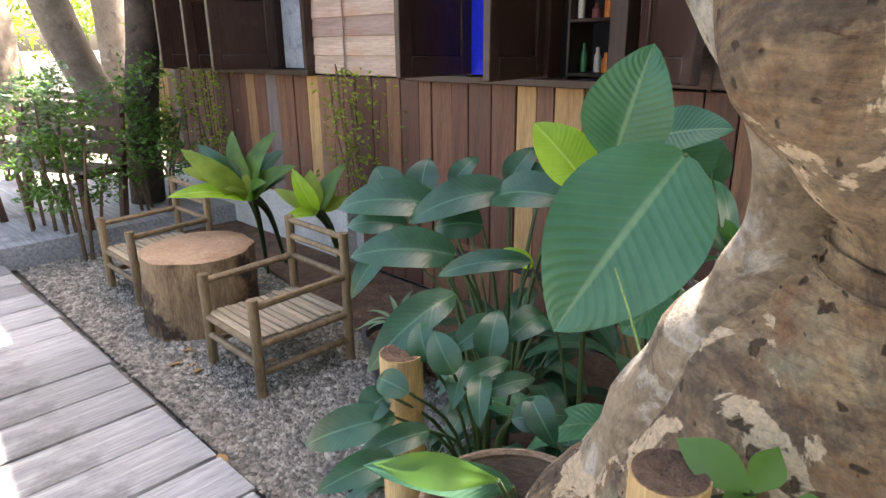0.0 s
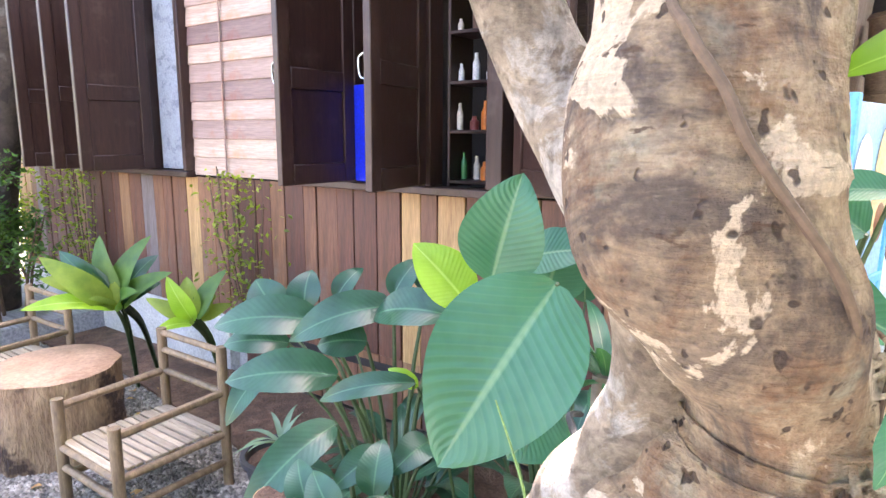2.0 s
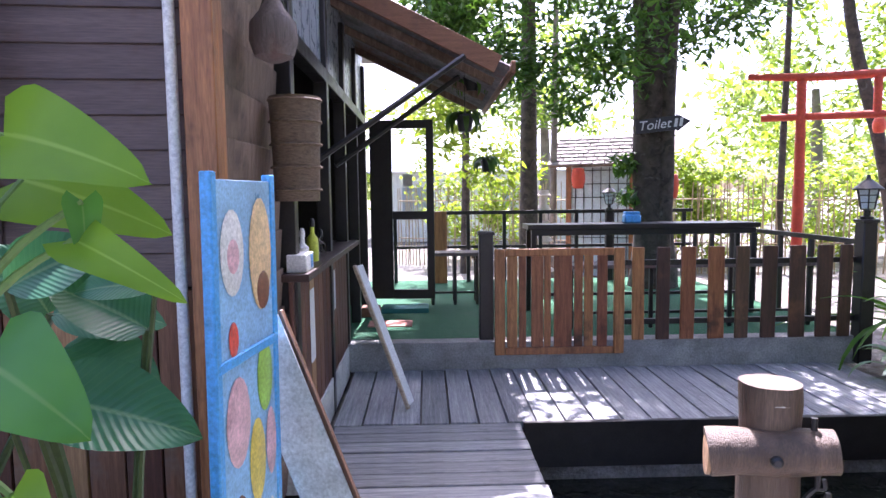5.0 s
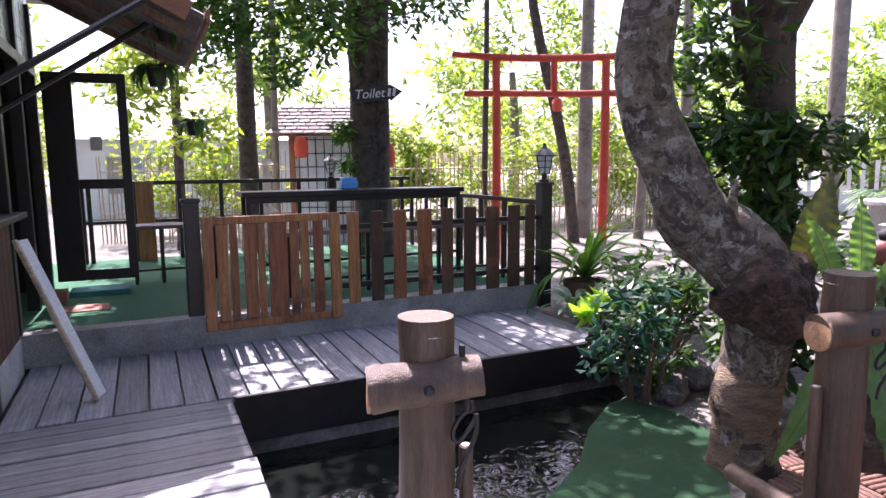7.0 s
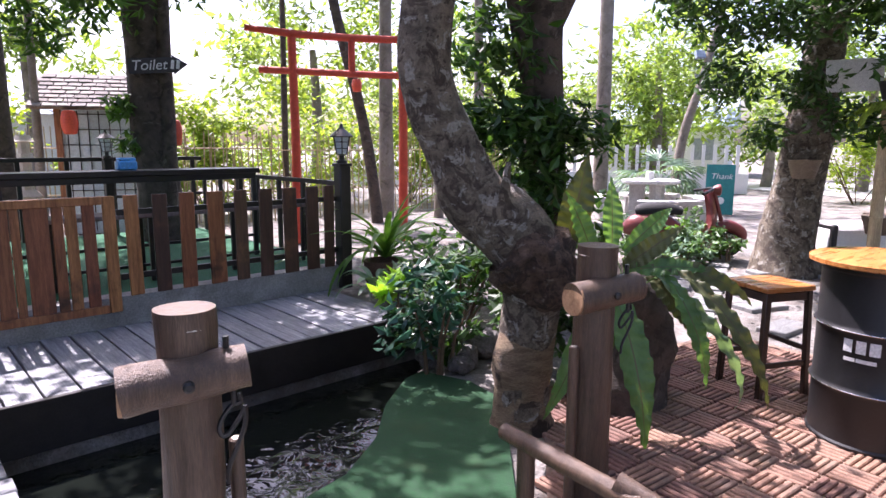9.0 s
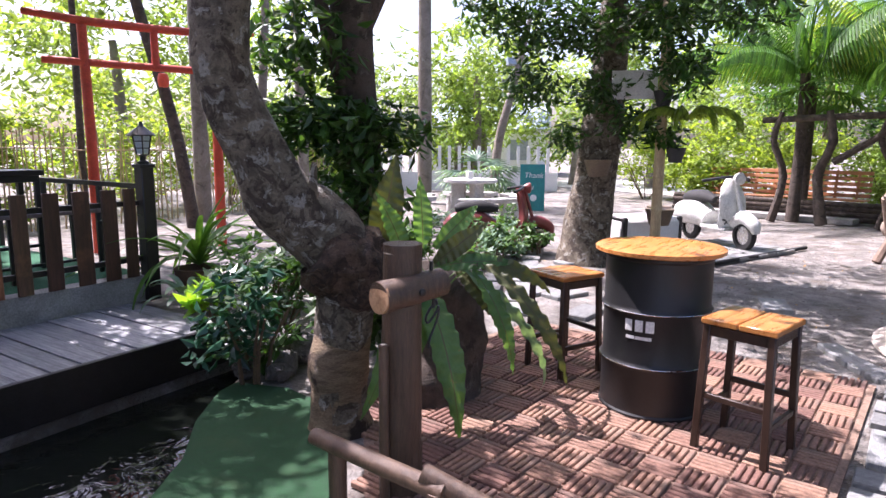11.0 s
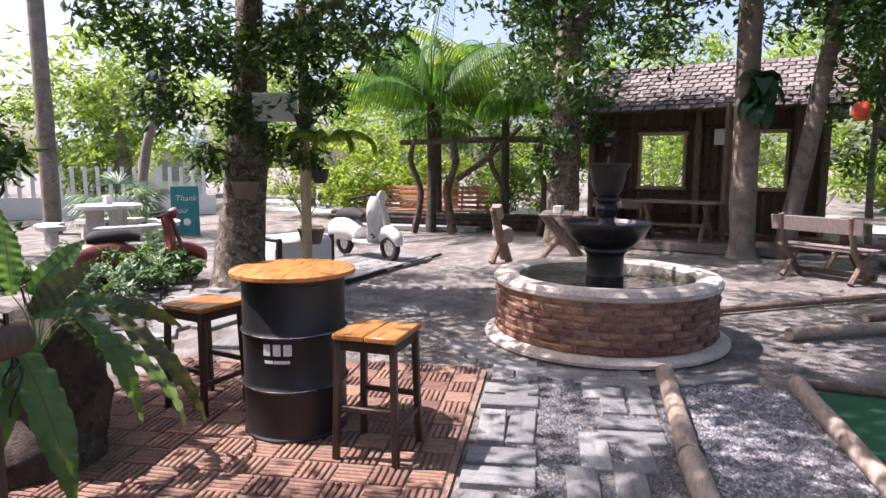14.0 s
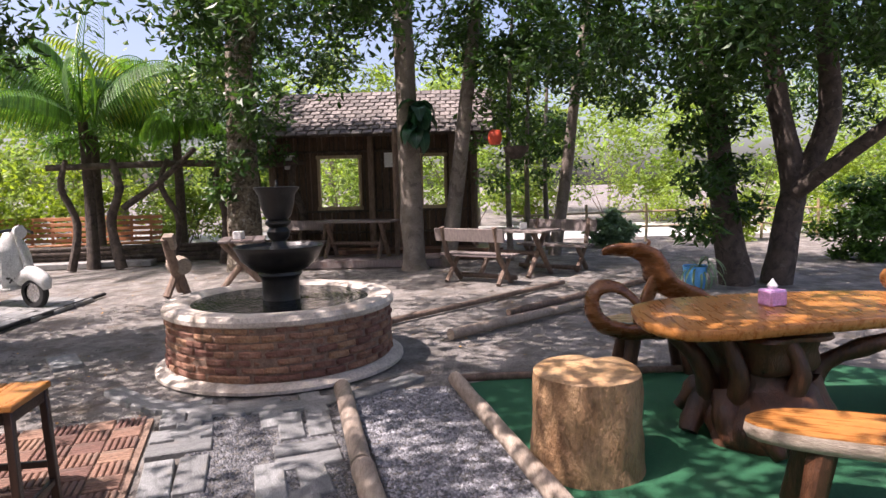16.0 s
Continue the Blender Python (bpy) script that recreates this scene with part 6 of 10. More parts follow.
for z in (0.05, 0.15, 0.25, 0.35, 0.445):
    part("hoop", Geo().tube([((0.108 + z * 0.02) * math.cos(a), (0.108 + z * 0.02) * math.sin(a), z) for a in np.linspace(0, 2 * math.pi, 24)], 0.006, 5), WICKER, bs)
jar = thing("wrapped_jar", SITE @ pose(-0.25, 2.30, 2.05), "dark netted jar hanging on the side wall", "jar")
part("body", Geo().lathe([(0.03, 0), (0.075, 0.02), (0.095, 0.08), (0.09, 0.15), (0.05, 0.20), (0.03, 0.24)], 20), GREY_PLANK, jar)
part("cord", Geo().tube([(-0.05, 0, 0.2), (0, 0, 0.34), (0.05, 0, 0.2)], 0.004, 5), BLACK_METAL, jar)
single("white_pipe", Geo().tube([(1.67, 0.0, 0.3), (1.67, 0.0, 3.0)], 0.018, 10), WHITE_PAINT, "white plastic pipe on the house wall", "pipe", m=WALL_A)
# small things on the bar and in the window
for k, (v, h, r, mt, nm) in enumerate(((3.15, 0.16, 0.035, WHITE_PAINT, "pump_bottle"), (3.45, 0.20, 0.035, YELLOW_PLASTIC, "spray_bottle"), (3.75, 0.12, 0.03, GLASS, "glass_bottle"))):
    b = thing(nm, SITE @ pose(WALL_B_U + 0.03, v, 1.14), "small bottle standing on the bar top", "bottle", "bar bottles")
    part("body", Geo().lathe([(r, 0), (r, h * 0.65), (r * 0.4, h * 0.8), (r * 0.35, h)], 16), mt, b)
    part("cap", Geo().lathe([(r * 0.45, h), (r * 0.45, h + 0.03), (r * 0.2, h + 0.05)], 12), BLACK_METAL if k else WHITE_PAINT, b)
mb = thing("mask_box", SITE @ pose(WALL_B_U + 0.05, 2.98, 1.14), "white and blue cardboard box on the bar", "box")
part("body", Geo().box(0.10, 0.20, 0.09, pose(0, 0, 0.045)), PAPER, mb)
part("blue_end", Geo().box(0.102, 0.06, 0.07, pose(0.001, 0.05, 0.045)), SKY_BLUE, mb, "blue printed end")
for v, z, h in ((3.35, 0.78, 0.42), (4.2, 0.85, 0.28)):
    single("poster", Geo().box(0.004, 0.13, h, pose(WALL_B_U + 0.036, v, z)), PAPER, "white paper notice pinned to the bar wall", "poster", "notices", m=SITE)
shelf = thing("window_shelf", WALL_A @ pose(0.42, 0.35, 1.26), "dark shelves with bottles and small wares in the window", "shelf")
for z in (0.0, 0.24, 0.47, 0.70):
    part("board", Geo().box(0.44, 0.20, 0.018, pose(0, 0, z)), DARK_WOOD, shelf)
for x in (-0.22, 0.02, 0.22):
    part("upright", Geo().box(0.018, 0.20, 0.95, pose(x, 0, 0.45)), DARK_WOOD, shelf)
rng = np.random.RandomState(4)
for z in (0.01, 0.25, 0.48, 0.71):
    for k in range(6):
        mt = [CREAM, ORANGE_PLASTIC, GREEN_GLASS, WHITE_PAINT, TERRACOTTA, MOTO_RED][rng.randint(6)]
        hh, rr = rng.uniform(0.05, 0.14), rng.uniform(0.014, 0.026)
        w = single("shelf_jar", Geo().lathe([(rr, 0), (rr, hh * 0.6), (rr * 0.5, hh * 0.8), (rr * 0.5, hh)], 12), mt, "small jar or bottle on the window shelf", "jar", "shelf wares", m=WALL_A @ pose(0.23 + k * 0.072, 0.30 + rng.uniform(0, 0.05), 1.26 + z))


# ---- on and round the platform ----
def gate():
    ob = thing("wooden_gate", SITE @ pose(0.90, 4.93, 0.17), "red-brown slatted wooden gate standing on the platform kerb", "gate")
    w, h = 1.08, 0.89
    for x in (0.04, w - 0.04):
        part("stile", Geo().box(0.085, 0.035, h, pose(x, 0, h / 2)), RED_WOOD, ob)
    for z in (0.03, h - 0.03):
        part("rail", Geo().box(w - 0.17, 0.033, 0.06, pose(w / 2, 0.002, z)), RED_WOOD, ob)
    for x, wd in ((0.145, 0.085), (0.23, 0.06), (0.355, 0.10), (0.44, 0.055), (0.57, 0.15), (0.70, 0.07), (0.785, 0.075), (0.90, 0.085)):
        part("slat", Geo().box(wd, 0.02, h - 0.12, pose(x, 0.006, h / 2)), RED_WOOD, ob)


gate()
fence = thing("picket_fence", SITE @ pose(2.0, 4.93, 0.27), "low fence of brown wooden pickets on black rails", "fence")
for k, (u, wd) in enumerate(((0.10, 0.085), (0.31, 0.095), (0.52, 0.10), (0.76, 0.115), (0.98, 0.095), (1.21, 0.105), (1.45, 0.115), (1.68, 0.11), (1.86, 0.09))):
    part("picket", Geo().box(wd * 1.18, 0.022, 0.78, pose(u, 0, 0.40, 0, (k % 3 - 1) * 0.5)), RED_WOOD if k in (0, 2, 3) else BROWN_WOOD, fence)
for z in (0.16, 0.66):
    part("rail", Geo().box(2.0, 0.035, 0.045, pose(1.0, 0.035, z)), BLACK_WOOD, fence)


def square_post(u, v, z0, z1, w=0.12):
    return single("fence_post", Geo().box(w, w, z1 - z0, pose(0, 0, (z1 - z0) / 2), 0.008).box(w + 0.02, w + 0.02, 0.03, pose(0, 0, z1 - z0 - 0.015), 0.005), BLACK_WOOD, "square black timber fence post", "post", "platform posts", m=SITE @ pose(u, v, z0))


square_post(0.84, 5.08, 0.27, 1.20)
square_post(4.02, 4.93, 0.05, 1.27)
square_post(2.9, 8.55, 0.27, 1.27, 0.10)
square_post(-0.2, 8.6, 0.27, 1.25, 0.10)


def lantern(m, s=1.0):
    ob = thing("post_lantern", m, "small black lantern with glass sides on a post", "lamp", "post lanterns")
    part("base", Geo().lathe([(0.05 * s, 0), (0.05 * s, 0.02 * s), (0.025 * s, 0.035 * s), (0.025 * s, 0.07 * s), (0.06 * s, 0.085 * s)], 12), BLACK_METAL, ob)
    g = Geo()
    for k in range(6):
        a = k * math.pi / 3
        g.tube([(0.055 * s * math.cos(a), 0.055 * s * math.sin(a), 0.085 * s), (0.085 * s * math.cos(a), 0.085 * s * math.sin(a), 0.25 * s)], 0.006 * s, 5)
    for z, r in ((0.14, 0.066), (0.20, 0.077)):
        g.tube([(r * s * math.cos(k * math.pi / 3), r * s * math.sin(k * math.pi / 3), z * s) for k in range(7)], 0.004 * s, 4)
    part("cage", g, BLACK_METAL, ob)
    part("glass", Geo().lathe([(0.048 * s, 0.09 * s), (0.075 * s, 0.245 * s)], 6, cap=False), FROST, ob, "pale frosted glass")
    part("cap", Geo().lathe([(0.115 * s, 0.245 * s), (0.115 * s, 0.255 * s), (0.05 * s, 0.31 * s), (0.02 * s, 0.335 * s), (0.012 * s, 0.37 * s)], 12), BLACK_METAL, ob)


lantern(SITE @ pose(4.02, 4.93, 1.27))
lantern(SITE @ pose(2.9, 8.55, 1.27), 0.95)


def glass_door():
    ob = thing("glass_door", SITE @ pose(-0.15, 6.70, 0.37, 0, 0, -4), "open black-framed glass door with two panes", "door")
    w, h = 0.58, 1.95
    for x in (0.0, w - 0.045):
        part("stile", Geo().box(0.24 if x < 0.1 else 0.08, 0.045, h, pose(x, 0, h / 2)), BLACK_WOOD, ob)
    for z, hh in ((0.05, 0.10), (0.92, 0.09), (h - 0.045, 0.09)):
        part("rail", Geo().box(w - 0.2, 0.043, hh, pose(w / 2 + 0.02, 0, z)), BLACK_WOOD, ob)
    for z0, z1 in ((0.10, 0.875), (0.965, h - 0.09)):
        p = part("pane", Geo().box(w - 0.2, 0.006, z1 - z0, pose(w / 2 + 0.02, 0, (z0 + z1) / 2), 0), GLASS, ob, "clear glass pane", smooth=False)
        p.visible_shadow = False
    part("notice", Geo().box(0.10, 0.004, 0.13, pose(w / 2, -0.006, 1.30)), PAPER, ob, "small white notice")


glass_door()


def counter_table(u0, u1, v, z, label):
    ob = thing("counter_table", SITE @ pose((u0 + u1) / 2, v, 0.275), label, "table", "black counter tables")
    w, h = u1 - u0, z - 0.275
    part("tabletop", Geo().box(w, 0.40, 0.05, pose(0, 0, h - 0.025)), BLACK_WOOD, ob)
    part("apron", Geo().box(w - 0.1, 0.03, 0.06, pose(0, -0.17, h - 0.08)), BLACK_METAL, ob)
    for x in (-w / 2 + 0.06, w / 2 - 0.06):
        for y in (-0.16, 0.16):
            part("leg", Geo().box(0.045, 0.045, h - 0.05, pose(x, y, (h - 0.05) / 2)), BLACK_METAL, ob)
    part("foot_rail", Geo().box(w - 0.15, 0.03, 0.03, pose(0, -0.16, 0.22)), BLACK_METAL, ob)


counter_table(1.35, 3.70, 6.2, 1.20, "long black counter table on the green turf")
for u0, u1, v, z in ((1.6, 3.9, 5.55, 0.86), (0.35, 1.2, 6.9, 0.86)):
    tb = thing("low_table", SITE @ pose((u0 + u1) / 2, v, 0.275), "low black table with a pale worn top", "table", "low tables")
    part("tabletop", Geo().box(u1 - u0, 0.34, 0.035, pose(0, 0, z - 0.29)), GREY_PLANK, tb, "worn grey-brown top")
    for x in np.linspace(-(u1 - u0) / 2 + 0.05, (u1 - u0) / 2 - 0.05, 4):
        for y in (-0.13, 0.13):
            part("leg", Geo().box(0.035, 0.035, z - 0.31, pose(x, y, (z - 0.31) / 2)), BLACK_METAL, tb)
    part("stretcher", Geo().box(u1 - u0 - 0.1, 0.025, 0.025, pose(0, 0, 0.12)), BLACK_METAL, tb)
rail = thing("platform_railing", SITE @ pose(0, 8.6, 0.27), "black timber railing at the back of the platform", "railing")
part("top_rail", Geo().box(4.3, 0.07, 0.05, pose(1.95, 0, 0.98)), BLACK_WOOD, rail)
part("mid_rail", Geo().box(4.3, 0.04, 0.04, pose(1.95, 0, 0.50)), BLACK_WOOD, rail)
for k in range(9):
    part("baluster", Geo().box(0.05, 0.05, 0.96, pose(-0.1 + k * 0.51, 0, 0.48)), BLACK_WOOD, rail)
side = thing("platform_railing", SITE @ pose(4.05, 6.8, 0.27, 0, 0, 90), "black timber railing along the side of the platform", "railing")
part("top_rail", Geo().box(3.6, 0.05, 0.045, pose(0, 0, 0.80)), BLACK_WOOD, side)
for k in range(7):
    part("baluster", Geo().box(0.045, 0.045, 0.78, pose(-1.6 + k * 0.53, 0, 0.39)), BLACK_WOOD, side)
single("wood_panel", Geo().box(0.20, 0.03, 1.0, pose(0, 0, 0.5)), RED_WOOD, "red-brown wooden panel at the end of the railing", "panel", m=SITE @ pose(0.52, 8.50, 0.27))
box = thing("tissue_box", SITE @ pose(2.45, 6.2, 1.20), "light blue plastic tissue box on the counter", "box")
part("body", Geo().box(0.17, 0.12, 0.09, pose(0, 0, 0.045), 0.015), SKY_BLUE, box)
part("lid", Geo().box(0.15, 0.10, 0.03, pose(0, 0, 0.103), 0.012), SKY_BLUE, box)
mat_ob = single("door_mat", Geo().box(0.42, 0.26, 0.012, pose(0, 0, 0.281)), plain("salmon_doormat", (0.50, 0.22, 0.17), 0.9), "salmon-pink doormat on the turf", "mat", m=SITE @ pose(-0.02, 5.75, 0))
step = single("door_step", Geo().box(0.5, 0.3, 0.05, pose(0, 0, 0.30)), TEAL, "low teal step below the glass door", "step", m=SITE @ pose(0.1, 6.45, 0))
stones = single("brick_step", Geo().box(0.22, 0.16, 0.10, pose(0, 0, 0.325)), BRICK, "red brick step beside the door", "step", m=SITE @ pose(-0.26, 6.2, 0))

# awning over the deck with its struts
aw = thing("awning", SITE @ pose(0, 0, 0), "rusty corrugated awning with a brown fascia on black struts", "awning")
sheet, n = Geo(), 60
rows = []
for i, u in enumerate((WALL_B_U, 0.95)):
    z = 3.02 - i * 0.60
    rows += [(u, 4.30 + k * 2.3 / n, z + 0.018 * math.sin(k * 2.1)) for k in range(n + 1)]
rows += [(x, y, z - 0.006) for x, y, z in rows]
q = n + 1
sheet.add(rows, [(k, q + k, q + k + 1, k + 1) for k in range(n)] + [(2 * q + k, 2 * q + k + 1, 3 * q + k + 1, 3 * q + k) for k in range(n)])
part("sheet", sheet, RUST_ROOF, aw)
part("fascia", Geo().box(1.36, 0.03, 0.13, pose(0.25, 4.28, 2.73, 0, 26.4, 0)), FASCIA, aw, "brown end board")
part("fascia", Geo().box(0.03, 2.35, 0.09, pose(0.97, 5.45, 2.41)), FASCIA, aw, "brown edge board")
for v in (4.6, 5.4, 6.2):
    part("rafter", Geo().box(1.36, 0.05, 0.06, pose(0.25, v, 2.66, 0, 26.4, 0)), RUSTIC, aw)
for v in (3.9, 4.7):
    part("strut", Geo().tube([(WALL_B_U, v, 1.75), (0.62, v + 0.35, 2.48)], 0.022, 6), BLACK_METAL, aw)


def hanging_pot(p, rope, label="hanging pot with trailing fern below a rope"):
    ob = thing("hanging_pot", pose(*p), label, "plant pot", "hanging pots")
    part("pot", Geo().lathe([(0.05, 0), (0.075, 0.12), (0.08, 0.12), (0.08, 0.135), (0.065, 0.13)], 16), BLACK_POT, ob)
    part("cord", Geo().tube([(0, 0, 0.12), (0, 0, rope)], 0.003, 4), BLACK_METAL, ob)
    g, rng = Geo(), np.random.RandomState(int(abs(p[0] * 100)))
    for k in range(18):
        a = rng.rand() * 6.3
        g.leaf(0.28, 0.05, pose(0, 0, 0.12, 0, 0, math.degrees(a)) @ pose(0, 0, 0, rng.uniform(10, 60)), droop=1.3, segs=5, across=2)
    part("fronds", g, BUSH_LEAF, ob)


hanging_pot(tuple(site(0.66, 4.9, 2.02)), 0.45)
hanging_pot(tuple(site(1.0, 6.6, 1.75)), 0.7)
hanging_pot(tuple(site(0.75, 5.4, 2.42)), 0.12)

# torii
torii = thing("torii_gate", pose(1.33, 9.6, 0, 0, 0, 0.5), "red painted wooden torii gate beyond the pond", "gate")
for x in (-0.785, 0.785):
    part("pillar", Geo().tube([(x, 0, 0), (x + 0.01, 0, 1.5), (x, 0, 2.93)], [0.072, 0.066, 0.06], 12, 0.06, 4), RED_PAINT, torii)
part("top_beam", Geo().tube([(-1.42, 0, 3.04), (-0.6, 0, 2.97), (0.6, 0, 2.95), (1.35, 0, 3.0)], [0.045, 0.055, 0.055, 0.045], 10, 0.05, 3, steps=4), RED_PAINT, torii)
part("lower_beam", Geo().tube([(-1.25, 0, 2.48), (0.1, 0, 2.45), (1.2, 0, 2.44)], 0.05, 10, 0.05, 2, steps=3), RED_PAINT, torii)
part("strut", Geo().tube([(0.05, 0, 2.46), (0.05, 0, 2.96)], 0.05, 10), RED_PAINT, torii)


def text_mesh(body, size, depth=0.003):
    """Raised lettering in the built-in font, as a mesh."""
    cu = bpy.data.curves.new("lettering", "FONT")
    cu.body, cu.size, cu.extrude, cu.align_x, cu.align_y, cu.shear = body, size, depth, "CENTER", "CENTER", 0.25
    ob = bpy.data.objects.new("lettering", cu)
    scene.collection.objects.link(ob)
    bpy.context.view_layer.update()
    me = bpy.data.meshes.new_from_object(ob.evaluated_get(bpy.context.evaluated_depsgraph_get()))
    bpy.data.objects.remove(ob)
    return me


sign = thing("toilet_sign", pose(-1.02, 8.10, 2.33, 0, -4, 4), "black arrow-shaped sign board with white lettering on a tree", "sign")
g = Geo()
arrow = [(-0.24, -0.085), (0.24, -0.085), (0.24, -0.11), (0.40, 0.0), (0.24, 0.11), (0.24, 0.085), (-0.24, 0.085)]
nn = len(arrow)
g.add([(x, 0.0, z) for x, z in arrow] + [(x, 0.02, z) for x, z in arrow], [tuple(range(nn)), tuple(range(nn, 2 * nn))[::-1]] + [(i, nn + i, nn + (i + 1) % nn, (i + 1) % nn) for i in range(nn)])
part("board", g, BLACK_WOOD, sign, smooth=False)
part("lettering", text_mesh("Toilet", 0.16), WHITE_PAINT, sign, "white painted word", m=pose(-0.02, -0.004, 0.0, 90))
for k, x in enumerate((0.235, 0.295)):
    part("symbol", Geo().box(0.035, 0.004, 0.10, pose(x, -0.003, 0.0, 0, 12)), WHITE_PAINT, sign, "white painted symbol")

# small shrine house with a tiled roof
def shrine():
    ob = thing("garden_house", pose(-2.62, 11.2, 0, 0, 0, 6), "small garden house with a shingled roof and pale grid windows", "house")
    part("wall", Geo().box(1.15, 1.0, 2.0, pose(0.1, 0.55, 1.0), 0.01), FROST, ob, "pale screen wall")
    for x in (-0.45, 0.66):
        part("post", Geo().box(0.09, 0.09, 2.0, pose(x, 0.03, 1.0)), RED_WOOD, ob)
    for k in range(7):
        part("glazing_bar", Geo().box(0.014, 0.014, 1.9, pose(-0.33 + k * 0.15, 0.035, 1.0)), BLACK_WOOD, ob)
    for k in range(6):
        part("glazing_bar", Geo().box(1.1, 0.014, 0.014, pose(0.1, 0.038, 0.7 + k * 0.24)), BLACK_WOOD, ob)
    roof = part("roof", Geo().box(1.6, 1.0, 0.04, pose(0.05, 0.10, 2.24, 33, 0, 0)), RUSTIC, ob)
    part("roof", Geo().box(1.6, 1.0, 0.04, pose(0.05, 0.93, 2.24, -33, 0, 0)), RUSTIC, ob)
    me = Geo().box(0.19, 0.17, 0.022, None, 0.006).mesh("shingle")
    rng = np.random.RandomState(3)
    for r in range(8):
        for k in range(8):
            part("shingle", me, ROOF_TILE, roof, m=pose(0.05, 0.10, 2.24, 33) @ pose(-0.72 + k * 0.2 + (r % 2) * 0.07, -0.44 + r * 0.125, 0.038, -7 + rng.uniform(-2, 2), rng.uniform(-2, 2), rng.uniform(-3, 3)))
    return ob


shrine()


def paper_lantern(p, r=0.12, h=0.36):
    ob = thing("paper_lantern", pose(*p), "red paper lantern hanging outdoors", "lantern", "paper lanterns")
    prof = [(r * 0.5, 0)] + [(r * (0.72 + 0.28 * math.sin(math.pi * (k + 0.5) / 14)) * (1 + 0.02 * (-1) ** k), h * (k + 0.5) / 14) for k in range(14)] + [(r * 0.5, h)]
    part("shade", Geo().lathe(prof, 18), RED_LAMP, ob)
    part("cord", Geo().tube([(0, 0, h), (0, 0, h + 0.25)], 0.004, 4), BLACK_METAL, ob)


paper_lantern((-2.80, 10.85, 1.58))
paper_lantern((-0.90, 8.62, 1.42), 0.09, 0.32)
paper_lantern((1.6, 11.5, 2.35), 0.09, 0.22)


def stick_fence(x0, y0, x1, y1, h, gap, seed, label, mat=BAMBOO_POLE, r=0.014, lean=3):
    """A long fence of thin upright sticks on two rails."""
    ob = thing("bamboo_fence", pose(x0, y0, 0, 0, 0, math.degrees(math.atan2(y1 - y0, x1 - x0))), label, "fence", "bamboo fences")
    ln = math.hypot(x1 - x0, y1 - y0)
    rng, x = np.random.RandomState(seed), 0.0
    me = Geo().tube([(0, 0, 0), (0, 0, h * 0.5), (0, 0, h)], [r, r * 0.9, r * 0.7], 6).mesh("stick")
    while x < ln:
        part("stick", me, mat, ob, m=pose(x, rng.uniform(-0.01, 0.01), rng.uniform(-0.12, 0.0), rng.uniform(-lean, lean), rng.uniform(-lean, lean), 0))
        x += gap * rng.uniform(0.6, 1.4)
    for z in (h * 0.32, h * 0.78):
        part("rail", Geo().tube([(0, 0.02, z), (ln, 0.02, z)], r * 0.9, 6), mat, ob)


stick_fence(-7.0, 11.6, 0.2, 12.6, 1.75, 0.085, 2, "tall fence of thin bamboo sticks behind the platform")
stick_fence(0.2, 12.8, 5.5, 15.5, 1.7, 0.11, 3, "tall fence of thin bamboo sticks behind the torii")
tower = thing("stone_pagoda", pose(-3.25, 10.3, 0), "small tiered stone pagoda by the fence", "ornament")
for k in range(6):
    part("tier", Geo().lathe([(0.12 - k * 0.008, k * 0.26), (0.12 - k * 0.008, k * 0.26 + 0.16), (0.23 - k * 0.016, k * 0.26 + 0.17), (0.19 - k * 0.016, k * 0.26 + 0.21), (0.1, k * 0.26 + 0.26)], 8), CREAM, tower)


